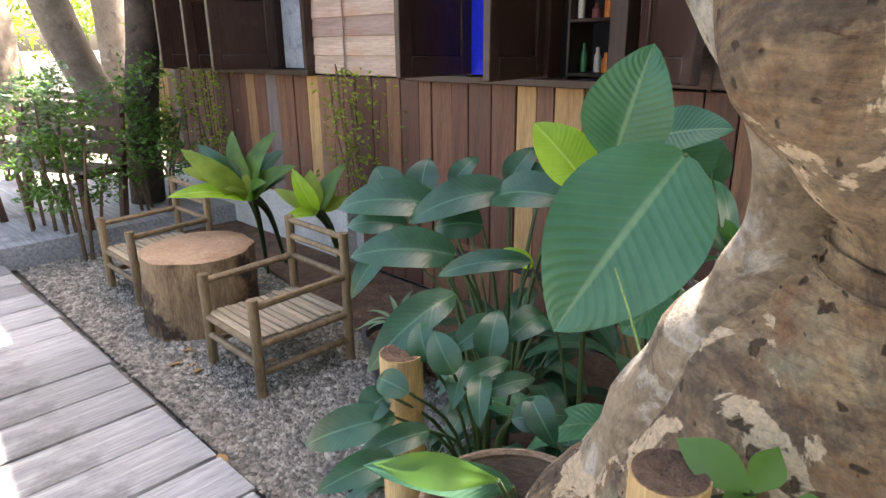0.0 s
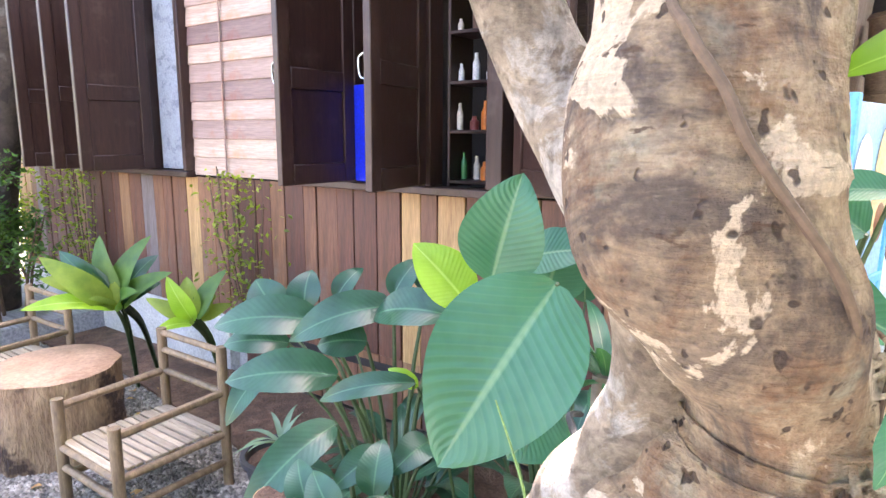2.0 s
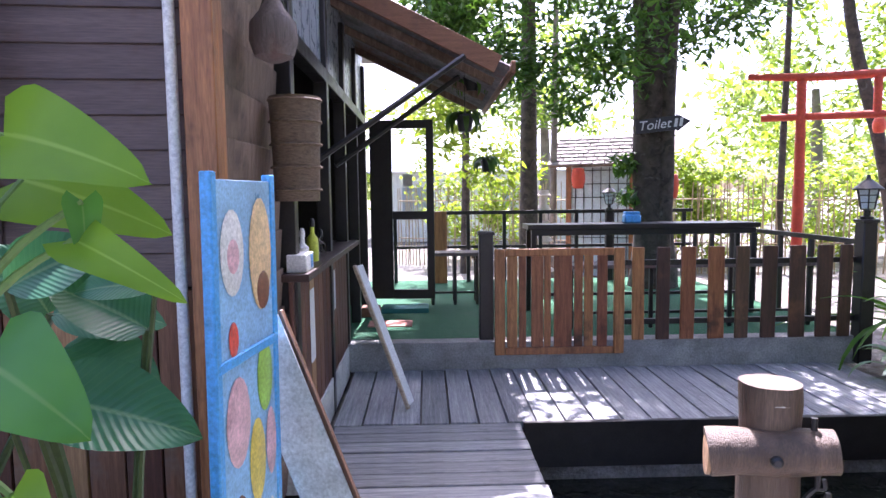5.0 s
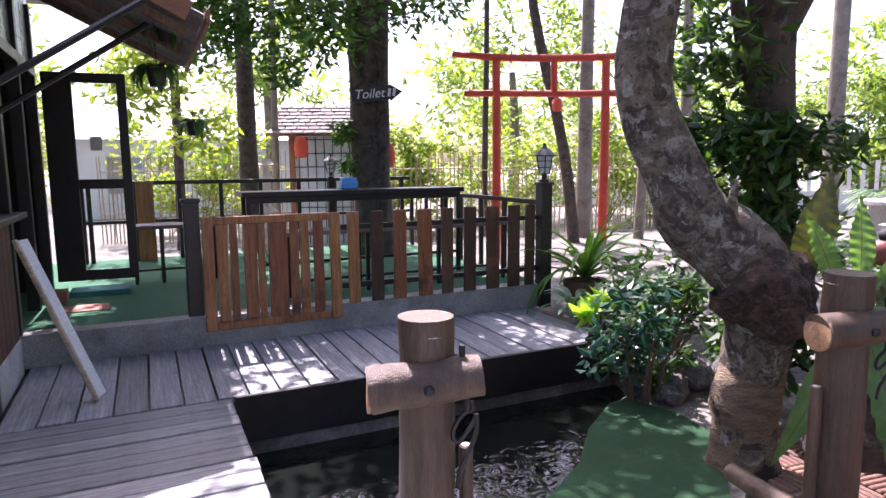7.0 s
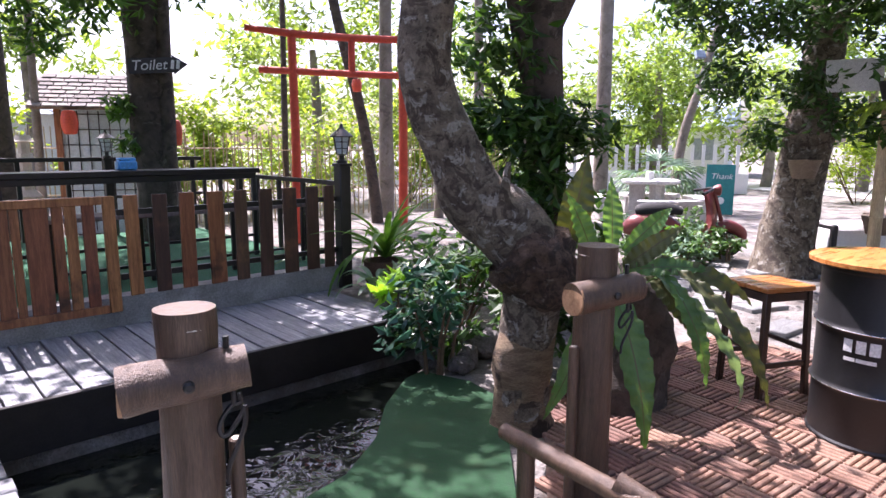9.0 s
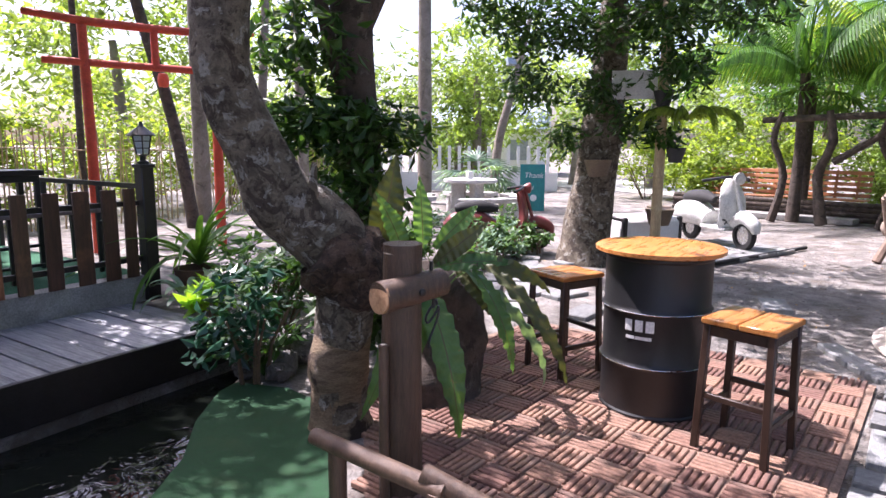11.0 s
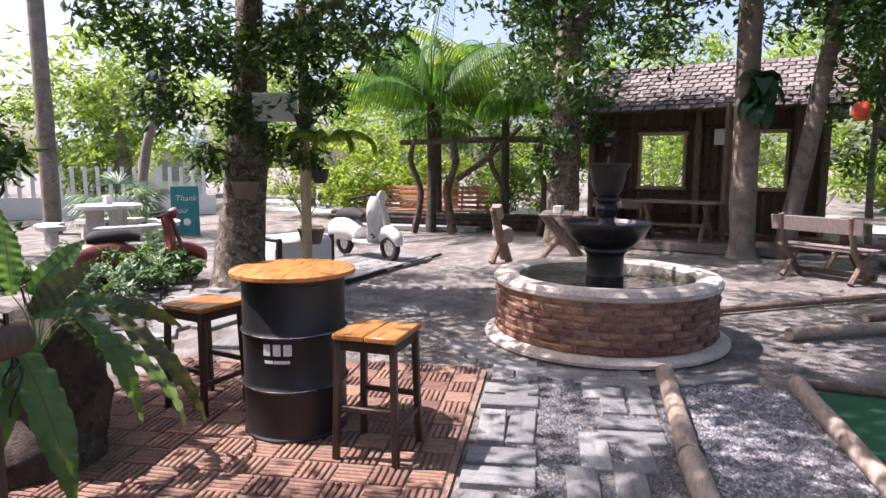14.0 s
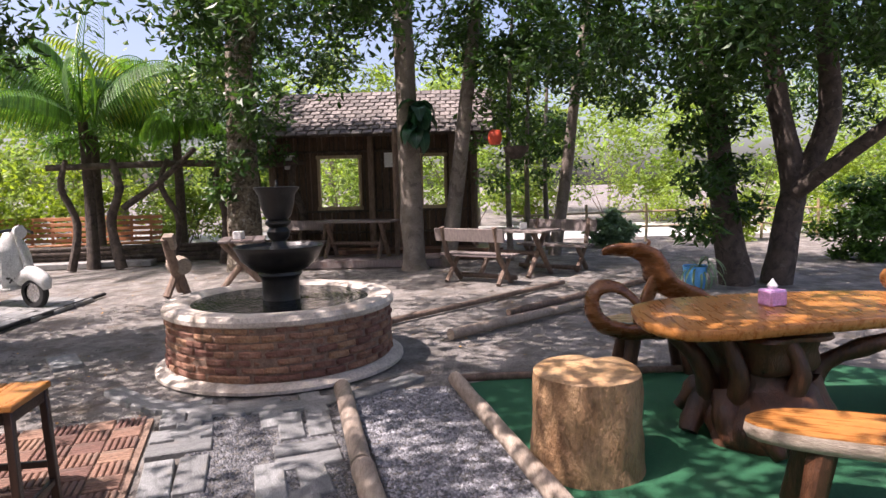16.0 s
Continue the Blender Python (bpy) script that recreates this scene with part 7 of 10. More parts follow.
# ---- log posts at the pond ----
def log_post(x, y, rot, r, h, bar_z, label, drop, stake):
    """A round post with a log bolted across it, a hook and a lower stake beside it."""
    ob = thing("log_post", pose(x, y, 0, 0, 0, rot), label, "post", "pond log posts")
    k, half = r / 0.084, 2.0 * r
    part("post", Geo().tube([(0, 0, -0.3), (0, 0, h * 0.5), (0.005, 0, h - 0.008), (0.005, 0, h)], [r * 1.12, r * 1.04, r * 0.99, r * 0.95], 28, 0.07, 2, steps=6), POST_LOG, ob)
    part("post_cap", Geo().lathe([(r * 0.97, h - 0.003), (r * 0.93, h + 0.003), (r * 0.5, h + 0.006), (0.001, h + 0.004)], 28, m=pose(0.005, 0, 0), wob=0.02, seed=5, cap=False), CREAM, ob, "pale worn sawn top")
    y0 = -r * 0.85
    bar = Geo().tube([(-half, y0, bar_z - 0.012), (-half * 0.5, y0, bar_z - 0.004), (0, y0, bar_z), (half * 0.95, y0, bar_z + 0.012)], [r * 0.84, r * 0.80, r * 0.78, r * 0.74], 24, 0.07, 5, steps=4)
    bp = part("crossbar", bar, POST_LOG, ob)
    part("sawn_end", Geo().lathe([(r * 0.79, -0.004), (r * 0.77, 0.004), (r * 0.3, 0.006), (0.001, 0.005)], 24, m=pose(-half, y0, bar_z - 0.012, 0, -88, 0), wob=0.03, seed=3), LOG_END, bp, "orange-brown sawn end")
    part("bolt", Geo().lathe([(0.016 * k, 0), (0.016 * k, 0.010), (0.007, 0.014)], 10, m=pose(0.0, y0 - r * 0.76, bar_z, 90)), BLACK_METAL, bp)
    part("bolt", Geo().lathe([(0.009 * k, 0), (0.009 * k, 0.05 * k)], 8, m=pose(half * 0.62, y0, bar_z + r * 0.7)), BLACK_METAL, bp)
    part("bolt", Geo().lathe([(0.008 * k, 0), (0.008 * k, 0.10 * k)], 8, m=pose(half * 0.70, y0, bar_z - r * 1.15)), BLACK_METAL, bp)
    zb = bar_z - r * 0.75
    pts = [(0.102, y0, zb), (0.104, y0, zb - 0.02), (0.085, y0, zb - 0.025), (0.062, y0, zb - 0.055), (0.058, y0, zb - 0.08), (0.072, y0, zb - 0.09), (0.105, y0, zb - 0.05), (0.112, y0, zb - 0.03), (0.112, y0, zb - 0.07), (0.095, y0, zb - 0.115), (0.075, y0, zb - 0.16), (0.07, y0, zb - 0.20)]
    part("hook", Geo().tube([(px * k * 1.3, py, pz) for px, py, pz in pts], 0.0055, 6, steps=4), BLACK_METAL, ob, "bent black iron hook")
    top = bar_z - drop
    part("side_stake", Geo().tube([(stake, -0.01, -0.3), (stake, -0.01, top * 0.6), (stake, -0.01, top - 0.004), (stake, -0.01, top)], [0.024 * k, 0.023 * k, 0.022 * k, 0.017 * k], 12, 0.06), POST_LOG, ob)
    part("stake_cap", Geo().lathe([(0.0165 * k, top - 0.001), (0.001, top + 0.004)], 12, m=pose(stake, -0.01, 0), cap=False), CREAM, ob, "pale worn sawn top")
    return ob


log_post(0.405, 1.45, 12, 0.0625, 1.08, 0.978, "dark varnished log post with a crossbar at the pond edge", 0.165, 0.092)
log_post(1.78, 2.36, 14, 0.080, 1.03, 0.885, "dark log post with a crossbar beside the brick paving", 0.22, -0.10)
lowrail = thing("low_log_rail", pose(0, 0, 0), "low rail of dark varnished logs beside the turf bank", "rail")
part("log", Geo().tube([(1.36, 2.20, 0.40), (1.50, 1.95, 0.38), (1.64, 1.70, 0.36)], [0.032, 0.034, 0.034], 12, 0.06), POST_LOG, lowrail)
part("log", Geo().tube([(1.60, 1.78, 0.40), (1.80, 1.55, 0.30), (2.0, 1.35, 0.2)], [0.036, 0.034, 0.034], 12, 0.06), POST_LOG, lowrail)
part("stake", Geo().tube([(1.42, 2.12, 0.0), (1.42, 2.12, 0.37)], 0.034, 10, 0.05), POST_LOG, lowrail)
part("stake", Geo().tube([(1.62, 1.72, 0.0), (1.62, 1.72, 0.36)], 0.034, 10, 0.05), POST_LOG, lowrail)


# ---- trees and foliage ----
def leaf_cloud(clumps, size, seed, ratio=0.42, hang=(-70, 10), spread=1.0):
    """Many small folded leaves in clumps: rows of (x, y, z, radius, how many)."""
    rng = np.random.RandomState(seed)
    base = []
    for x, y, z, r, n in clumps:
        d = rng.randn(n, 3)
        d /= np.linalg.norm(d, axis=1)[:, None]
        base.append(np.array([x, y, z]) + d * (r * rng.rand(n, 1) ** 0.45) * np.array([1, 1, 0.75]) * spread)
    p = np.concatenate(base)
    n = len(p)
    yaw, pitch, roll = rng.rand(n) * 2 * np.pi, np.radians(rng.uniform(*hang, n)), np.radians(rng.uniform(-45, 45, n))
    y = np.stack([np.cos(yaw) * np.cos(pitch), np.sin(yaw) * np.cos(pitch), np.sin(pitch)], 1)
    s = np.stack([-np.sin(yaw), np.cos(yaw), 0 * yaw], 1)
    u = np.cross(s, y)
    s, u = s * np.cos(roll)[:, None] + u * np.sin(roll)[:, None], u * np.cos(roll)[:, None] - s * np.sin(roll)[:, None]
    ln = (size * rng.uniform(0.6, 1.35, n))[:, None]
    w = ln * ratio / 2
    v = np.stack([p, p + y * ln * 0.45 - s * w + u * w * 0.35, p + y * ln - u * ln * 0.12, p + y * ln * 0.45 + s * w + u * w * 0.35], 1).reshape(-1, 3)
    g = Geo()
    g.v, g.n = [v], len(v)
    g.f = np.arange(len(v)).reshape(-1, 4).tolist()
    g.uv = [np.zeros((len(v), 2))]
    return g


def clump_ball(x, y, z, r, k, n, seed, squash=0.7, sub=0.32):
    """Clumps strewn through a rounded crown."""
    rng = np.random.RandomState(seed)
    rows = []
    for _ in range(k):
        d = rng.randn(3)
        d /= np.linalg.norm(d)
        d *= r * rng.rand() ** 0.4
        rows.append((x + d[0], y + d[1], z + d[2] * squash, r * sub * rng.uniform(0.6, 1.3), n))
    return rows


def tree(name, pts, radii, bark_mat, label, clumps=(), size=0.10, leaf=None, limbs=(), seed=1, rough=0.12, n=18, group="", steps=4):
    ob = thing(name, pose(*pts[0]), label, "tree", group)
    o = Vector(pts[0])
    part("trunk", Geo().tube([Vector(p) - o for p in pts], radii, n, rough, seed, steps=steps), bark_mat, ob, angle=80)
    for k, (lp, lr) in enumerate(limbs):
        part("limb", Geo().tube([Vector(p) - o for p in lp], lr, 10, rough, seed + k, steps=4), bark_mat, ob, angle=80)
    if clumps:
        part("crown", leaf_cloud([(x - o.x, y - o.y, z - o.z, r, c) for x, y, z, r, c in clumps], size, seed), leaf or CROWN_LEAF, ob, smooth=False)
    return ob


# Unseen crown, added towards the sun to keep its light off the trunk.
part("crown", leaf_cloud(clump_ball(-0.6, 1.2, 3.9, 1.0, 14, 170, 3) + clump_ball(-0.85, 1.45, 3.8, 0.6, 10, 220, 4) + clump_ball(-0.2, 0.3, 4.6, 0.9, 8, 150, 5), 0.12, 3), CROWN_LEAF, near_tree, smooth=False)
# tree at the pond; its second, unseen clump is added to shade the bank
pond_tree = tree("pond_tree", [(1.74, 3.07, -0.05), (1.735, 3.07, 0.30), (1.76, 3.06, 0.58), (1.77, 3.06, 0.88), (1.66, 3.10, 1.04), (1.50, 3.15, 1.16), (1.39, 3.18, 1.42), (1.26, 3.21, 1.75), (1.27, 3.21, 2.14), (1.33, 3.25, 2.8), (1.2, 3.4, 3.8)],
     [0.145, 0.13, 0.14, 0.19, 0.19, 0.165, 0.135, 0.13, 0.125, 0.10, 0.05], GREY_BARK, "leaning grey-barked tree with a knotted base at the pond",
     clump_ball(1.2, 3.4, 4.2, 1.7, 14, 140, 4) + clump_ball(-0.2, 4.7, 4.3, 1.2, 9, 200, 24), 0.11, CROWN_LEAF, [([(1.3, 3.25, 2.7), (1.7, 3.0, 3.2), (2.4, 2.6, 3.7)], [0.06, 0.05, 0.02]), ([(1.3, 3.25, 2.5), (0.8, 3.6, 3.1), (0.2, 4.2, 3.8)], [0.06, 0.045, 0.02])], 5, 0.16, 28)
part("peeled_bark", Geo().tube([(0.0, 0.0, -0.04), (-0.005, 0.0, 0.30), (0.015, -0.01, 0.55), (0.03, -0.01, 0.68)], [0.175, 0.145, 0.14, 0.12], 40, 0.30, 8, steps=9), RIBBED_BARK, pond_tree, "tan peeled bark round the base", angle=80)
part("knot", Geo().tube([(0.01, -0.03, 0.68), (0.03, -0.05, 0.82), (0.01, -0.05, 0.97), (-0.06, -0.02, 1.06)], [0.10, 0.18, 0.20, 0.10], 44, 0.42, 12, steps=9), KNOT_BARK, pond_tree, "rough reddish-brown knot", angle=80)
part("stub", Geo().tube([(-0.10, 0.0, 1.10), (-0.15, -0.10, 1.25), (-0.14, -0.12, 1.42)], [0.05, 0.03, 0.012], 10, 0.1), GREY_BARK, pond_tree, "short broken branch stub")
tree("creeper_tree", [(2.55, 4.85, -0.05), (2.5, 4.8, 1.0), (2.42, 4.7, 2.1), (2.38, 4.65, 3.2), (2.5, 4.7, 4.2)], [0.20, 0.17, 0.16, 0.14, 0.08], DARK_BARK, "dark tree overgrown with hanging leafy creepers",
     [(2.02, 4.62, 2.15, 0.42, 380), (2.07, 4.5, 1.62, 0.34, 300), (2.28, 4.36, 1.58, 0.32, 300), (2.58, 4.35, 1.56, 0.30, 260), (1.9, 4.7, 1.62, 0.30, 220), (2.3, 4.5, 1.22, 0.32, 260), (2.1, 4.7, 2.7, 0.5, 300), (2.2, 4.6, 0.85, 0.3, 180), (2.6, 4.6, 1.0, 0.3, 160)]
     + clump_ball(2.4, 4.8, 4.4, 1.5, 7, 140, 6), 0.125, CROWN_LEAF, [([(2.42, 4.7, 2.2), (2.75, 4.75, 2.9), (3.0, 4.9, 3.8)], [0.10, 0.09, 0.05]), ([(2.45, 4.72, 1.6), (2.2, 4.6, 2.2), (2.0, 4.5, 3.2)], [0.05, 0.05, 0.03])], 6)
tree("straight_tree", [(7.9, 14.8, -0.05), (7.88, 14.8, 4.0), (7.85, 14.75, 8.0)], [0.19, 0.17, 0.12], PALE_BARK, "tall straight pale trunk beyond the stone table", clump_ball(7.8, 14.8, 8.5, 2.2, 20, 160, 7), 0.2, SUNLIT_FAR_LEAF)
drum_tree = tree("courtyard_tree", [(6.15, 6.40, -0.05), (6.13, 6.38, 0.35), (6.16, 6.30, 0.9), (6.17, 6.22, 1.5), (6.10, 6.05, 2.3), (6.1, 6.0, 3.4), (6.1, 6.0, 4.4)], [0.40, 0.30, 0.27, 0.25, 0.20, 0.15, 0.08], GREY_BARK,
     "broad tree with dark hanging leaves behind the drum table",
     [(5.5, 5.7, 2.75, 0.45, 360), (5.1, 6.15, 2.75, 0.5, 420), (5.85, 5.1, 2.75, 0.5, 420), (5.1, 6.2, 2.15, 0.38, 300), (6.15, 5.0, 2.3, 0.40, 320), (6.2, 5.75, 1.75, 0.36, 260), (5.8, 5.9, 2.1, 0.35, 280), (6.4, 5.4, 1.6, 0.25, 140), (5.75, 6.35, 1.6, 0.25, 140), (4.6, 6.3, 3.0, 0.45, 300), (6.6, 4.6, 2.95, 0.5, 300)]
     + clump_ball(5.8, 5.4, 4.1, 2.3, 32, 250, 8), 0.13, CROWN_LEAF, [([(6.1, 6.0, 2.6), (5.6, 5.4, 3.2), (5.0, 4.6, 3.9)], [0.10, 0.07, 0.03]), ([(6.1, 6.0, 2.8), (6.8, 5.4, 3.4), (7.4, 4.6, 4.0)], [0.10, 0.07, 0.03])], 9, 0.14, 26)
tree("lamp_tree", [(10.4, 15.5, -0.05), (10.5, 15.4, 1.6), (10.85, 15.2, 3.2), (11.2, 15.0, 5.0)], [0.14, 0.12, 0.10, 0.07], PALE_BARK, "thin leaning trunk carrying a small floodlight")
fl = thing("floodlight", pose(10.72, 15.25, 3.75), "small grey floodlight fixed to a leaning trunk", "lamp")
part("housing", Geo().box(0.26, 0.10, 0.2, pose(0, -0.05, 0, -25)), FAR_BLUE, fl)
part("bracket", Geo().box(0.04, 0.3, 0.04, pose(0.02, 0.06, -0.08)), BLACK_METAL, fl)
tree("straight_tree", [(12.42, 1.50, -0.05), (12.42, 1.52, 0.4), (12.40, 1.58, 3.0), (12.38, 1.66, 7.0)], [0.30, 0.205, 0.19, 0.14], PALE_BARK, "tall straight grey trunk on the packed ground", clump_ball(11.6, 1.2, 5.4, 2.6, 22, 230, 10), 0.17, CROWN_LEAF, n=22)
tree("leaning_tree", [(12.75, 0.95, -0.05), (12.6, 0.7, 1.6), (12.4, 0.45, 3.4), (12.1, 0.2, 5.2)], [0.17, 0.14, 0.12, 0.08], PALE_BARK, "slender leaning trunk beside the hut", clump_ball(11.8, -0.4, 3.9, 1.5, 13, 200, 11), 0.16, CROWN_LEAF)
tree("leaning_tree", [(14.5, -1.15, -0.05), (14.5, -1.4, 1.6), (14.3, -1.6, 3.4), (14.0, -1.9, 5.6)], [0.14, 0.12, 0.10, 0.07], PALE_BARK, "slender leaning trunk beyond the picnic tables", clump_ball(13.4, -2.2, 4.2, 2.0, 16, 210, 12), 0.17, CROWN_LEAF)
tree("dark_tree", [(12.5, 4.75, -0.05), (12.45, 4.7, 1.2), (12.4, 4.65, 2.8), (12.1, 4.5, 4.8), (12.0, 4.4, 6.5)], [0.36, 0.30, 0.26, 0.2, 0.12], GREY_BARK, "dark broad trunk behind the fountain",
     [(12.1, 4.6, 2.0, 0.4, 160), (12.2, 4.4, 2.7, 0.4, 160), (11.9, 4.9, 1.5, 0.35, 130)] + clump_ball(11.2, 4.2, 4.5, 2.6, 26, 260, 13), 0.17, CROWN_LEAF, [([(12.3, 4.6, 3.2), (11.4, 4.0, 4.0), (10.4, 3.4, 4.6)], [0.14, 0.1, 0.04])])
big = tree("branching_tree", [(10.42, -3.45, -0.05), (10.5, -3.3, 1.0), (10.58, -3.2, 2.1), (10.46, -2.9, 3.7), (10.3, -2.5, 5.2)], [0.24, 0.19, 0.16, 0.13, 0.07], DARK_BARK, "old branching tree with several dark trunks and hanging ferns",
     [(9.9, -2.75, 0.9, 0.35, 260), (9.95, -2.8, 1.5, 0.38, 280), (9.9, -2.7, 2.1, 0.40, 300), (9.95, -2.75, 2.7, 0.42, 300), (10.3, -3.3, 1.6, 0.4, 260), (10.3, -3.2, 2.3, 0.42, 300), (10.2, -3.1, 3.0, 0.45, 300), (10.1, -3.5, 1.1, 0.3, 160), (9.6, -2.4, 3.5, 0.5, 320), (9.0, -2.9, 3.2, 0.5, 320), (10.7, -1.8, 3.5, 0.5, 300), (9.4, -4.6, 3.2, 0.5, 260)]
     + clump_ball(9.6, -2.9, 4.4, 2.5, 40, 300, 14) + clump_ball(11.4, -5.2, 3.6, 1.8, 24, 260, 15), 0.14, CROWN_LEAF,
     [([(10.45, -4.0, -0.03), (10.48, -4.15, 0.9), (10.46, -4.2, 1.45), (10.3, -3.85, 2.75), (10.1, -3.6, 4.2)], [0.22, 0.19, 0.17, 0.14, 0.08]), ([(10.46, -4.17, 1.2), (10.25, -4.55, 2.3), (10.1, -4.3, 3.9)], [0.16, 0.15, 0.1]), ([(10.3, -4.2, 1.3), (9.8, -4.5, 1.7), (9.2, -4.85, 2.2), (8.4, -5.2, 3.0)], [0.12, 0.10, 0.09, 0.06])], 15)
# The last three crown clumps are added high up to shade the platform.
tree("sign_tree", [(-1.1, 8.55, -0.05), (-1.1, 8.5, 1.2), (-1.13, 8.45, 2.5), (-1.14, 8.3, 3.8), (-1.2, 8.2, 5.2)], [0.34, 0.25, 0.24, 0.22, 0.12], DARK_BARK, "thick dark trunk with ferns carrying the toilet sign",
     [(-1.55, 7.7, 3.15, 0.5, 360), (-2.2, 7.0, 2.95, 0.45, 340), (-2.6, 6.9, 3.3, 0.5, 340), (-0.8, 8.7, 3.5, 0.5, 260), (-1.9, 7.4, 2.6, 0.35, 200), (-1.4, 8.3, 1.9, 0.22, 110), (-1.35, 8.35, 1.5, 0.2, 80), (-2.9, 7.4, 3.0, 0.5, 320), (-0.2, 9.0, 3.7, 0.45, 200)]
     + clump_ball(-1.4, 7.4, 4.6, 2.2, 34, 280, 16) + clump_ball(-3.6, 7.3, 4.5, 1.3, 20, 260, 26) + clump_ball(-0.6, 9.4, 5.2, 2.0, 24, 220, 17) + clump_ball(1.6, 9.9, 6.0, 1.4, 9, 160, 18), 0.14, BUSH_LEAF, [([(-1.0, 8.4, 0.0), (-0.93, 8.35, 1.4), (-0.90, 8.3, 3.0), (-0.8, 8.2, 4.4)], [0.10, 0.09, 0.085, 0.05])], 17)
for k, (x, y, r, dx) in enumerate(((-3.35, 9.85, 0.14, 0.05), (-3.3, 10.9, 0.06, 0.1), (2.0, 12.0, 0.10, -0.8), (2.28, 12.9, 0.14, 0.0), (0.3, 13.0, 0.06, 0.05), (3.3, 12.6, 0.09, 0.2), (-5.0, 10.8, 0.08, 0.1), (4.6, 14.2, 0.12, -0.1))):
    tree("slender_tree", [(x, y, -0.05), (x + dx * 0.3, y, 1.8), (x + dx, y - 0.1, 4.2), (x + dx * 1.2, y - 0.2, 6.5)], [r * 1.15, r, r * 0.85, r * 0.5], PALE_BARK if k % 2 else DARK_BARK, "slender tree trunk behind the platform",
         clump_ball(x + dx, y - 0.3, 5.9 + (k % 3) * 0.5, 1.5, 8, 110, 20 + k) + ([(-3.9, 7.9, 2.5, 0.6, 240), (-3.5, 8.7, 1.95, 0.5, 160), (-4.2, 8.6, 2.9, 0.6, 220)] if k == 0 else []), 0.17, SUNNY_LEAF if k in (0, 6) else SUNLIT_FAR_LEAF, group="slender trees")
# by the house end
tree("house_tree", [(-5.27, -2.03, -0.05), (-5.2, -1.95, 0.8), (-5.08, -1.79, 1.75), (-4.9, -1.6, 3.4)], [0.15, 0.12, 0.12, 0.10], DARK_BARK, "straight dark trunk near the house end", clump_ball(-5.0, -2.2, 4.4, 1.8, 20, 200, 30), 0.13, BUSH_LEAF)
tree("house_tree", [(-6.6, -2.4, -0.05), (-6.3, -2.55, 0.8), (-5.9, -2.75, 1.8), (-5.6, -3.0, 3.6)], [0.20, 0.17, 0.16, 0.13], PALE_BARK, "leaning grey trunk at the end of the boardwalk", clump_ball(-5.4, -3.6, 4.6, 1.8, 20, 200, 31), 0.13, BUSH_LEAF)
for x, y in ((-10.2, -3.5), (-11.4, -2.8), (-9.0, -4.6)):
    tree("pale_tree", [(x, y, -0.05), (x, y, 2.0), (x + 0.1, y, 5.0)], [0.28, 0.24, 0.2], PALE_BARK, "pale sunlit trunk beyond the house", clump_ball(x, y, 5.5, 1.8, 12, 120, int(-x * 7)), 0.2, SUNLIT_FAR_LEAF, group="pale trees")


def bush(name, x, y, z, r, k, n, size, mat, label, seed, squash=0.8, group="", sub=0.35):
    rng = np.random.RandomState(seed)
    ob = thing(name, pose(x, y, 0), label, "bush", group)
    g = Geo()
    for i in range(6):
        a = rng.rand() * 6.3
        g.tube([(0.1 * math.cos(a), 0.1 * math.sin(a), 0), (r * 0.4 * math.cos(a), r * 0.4 * math.sin(a), z * 0.6), (r * 0.7 * math.cos(a), r * 0.7 * math.sin(a), z * 1.1)], [0.015, 0.011, 0.005], 5)
    part("branchwork", g, BROWN_STEM, ob)
    part("leaves", leaf_cloud(clump_ball(0, 0, z, r, k, n, seed, squash, sub), size, seed, 0.5, (-60, 30)), mat, ob, smooth=False)
    return ob


bush("garden_bush", -4.25, -2.2, 0.75, 0.42, 26, 70, 0.05, BUSH_LEAF, "loose leafy bush beside the boardwalk", 41, 1.3, "house bushes")
bush("garden_bush", -4.9, -1.85, 0.80, 0.45, 26, 70, 0.05, BUSH_LEAF, "loose leafy bush near the house end", 42, 1.2, "house bushes")
bush("garden_bush", -6.2, -1.9, 0.9, 0.7, 26, 80, 0.06, SUNNY_LEAF, "sunlit bush near the house end", 43, 1.0, "house bushes")
bush("garden_bush", -4.5, -2.5, 1.05, 0.35, 16, 60, 0.05, PALE_LEAF, "pale leafy bush beside the bench", 44, 1.0, "house bushes")
# at the pond corner
bush("pond_shrub", 1.62, 4.35, 0.30, 0.38, 16, 22, 0.10, CROWN_LEAF, "leafy shrub hanging over the pond corner with gaps", 45, 0.9, "pond shrubs")
bush("pond_shrub", 1.45, 3.95, 0.40, 0.34, 14, 24, 0.10, LILY_LEAF, "dark creeping leaves at the pond tree", 46, 0.9, "pond shrubs")
bush("pond_shrub", 1.85, 5.0, 0.45, 0.45, 16, 26, 0.10, CROWN_LEAF, "leafy shrub behind the pond corner", 47, 0.8, "pond shrubs")
bush("pond_shrub", 1.30, 4.75, 0.42, 0.16, 6, 26, 0.13, LIME_LEAF, "sunlit yellow-green leaves above the pond", 48, 0.7, "pond shrubs")
bush("pond_shrub", 2.0, 3.75, 0.45, 0.30, 16, 34, 0.10, CROWN_LEAF, "dark shrub behind the pond tree", 49, 1.0, "pond shrubs")
rosette("pandan", 1.45, 6.45, 0.30, 40, 1.05, 0.06, PALM_LEAF, "pandan with long arching strap leaves in a dark pot", 51, (25, 85), (0.3, 1.2), "strap", "", 0.0, 0.5)
pp = thing("plant_pot", pose(1.42, 6.35, 0), "dark clay pot below the pandan", "plant pot")
part("pot", Geo().lathe([(0.15, 0), (0.20, 0.25), (0.21, 0.30), (0.19, 0.30), (0.17, 0.24)], 20), TERRACOTTA, pp)
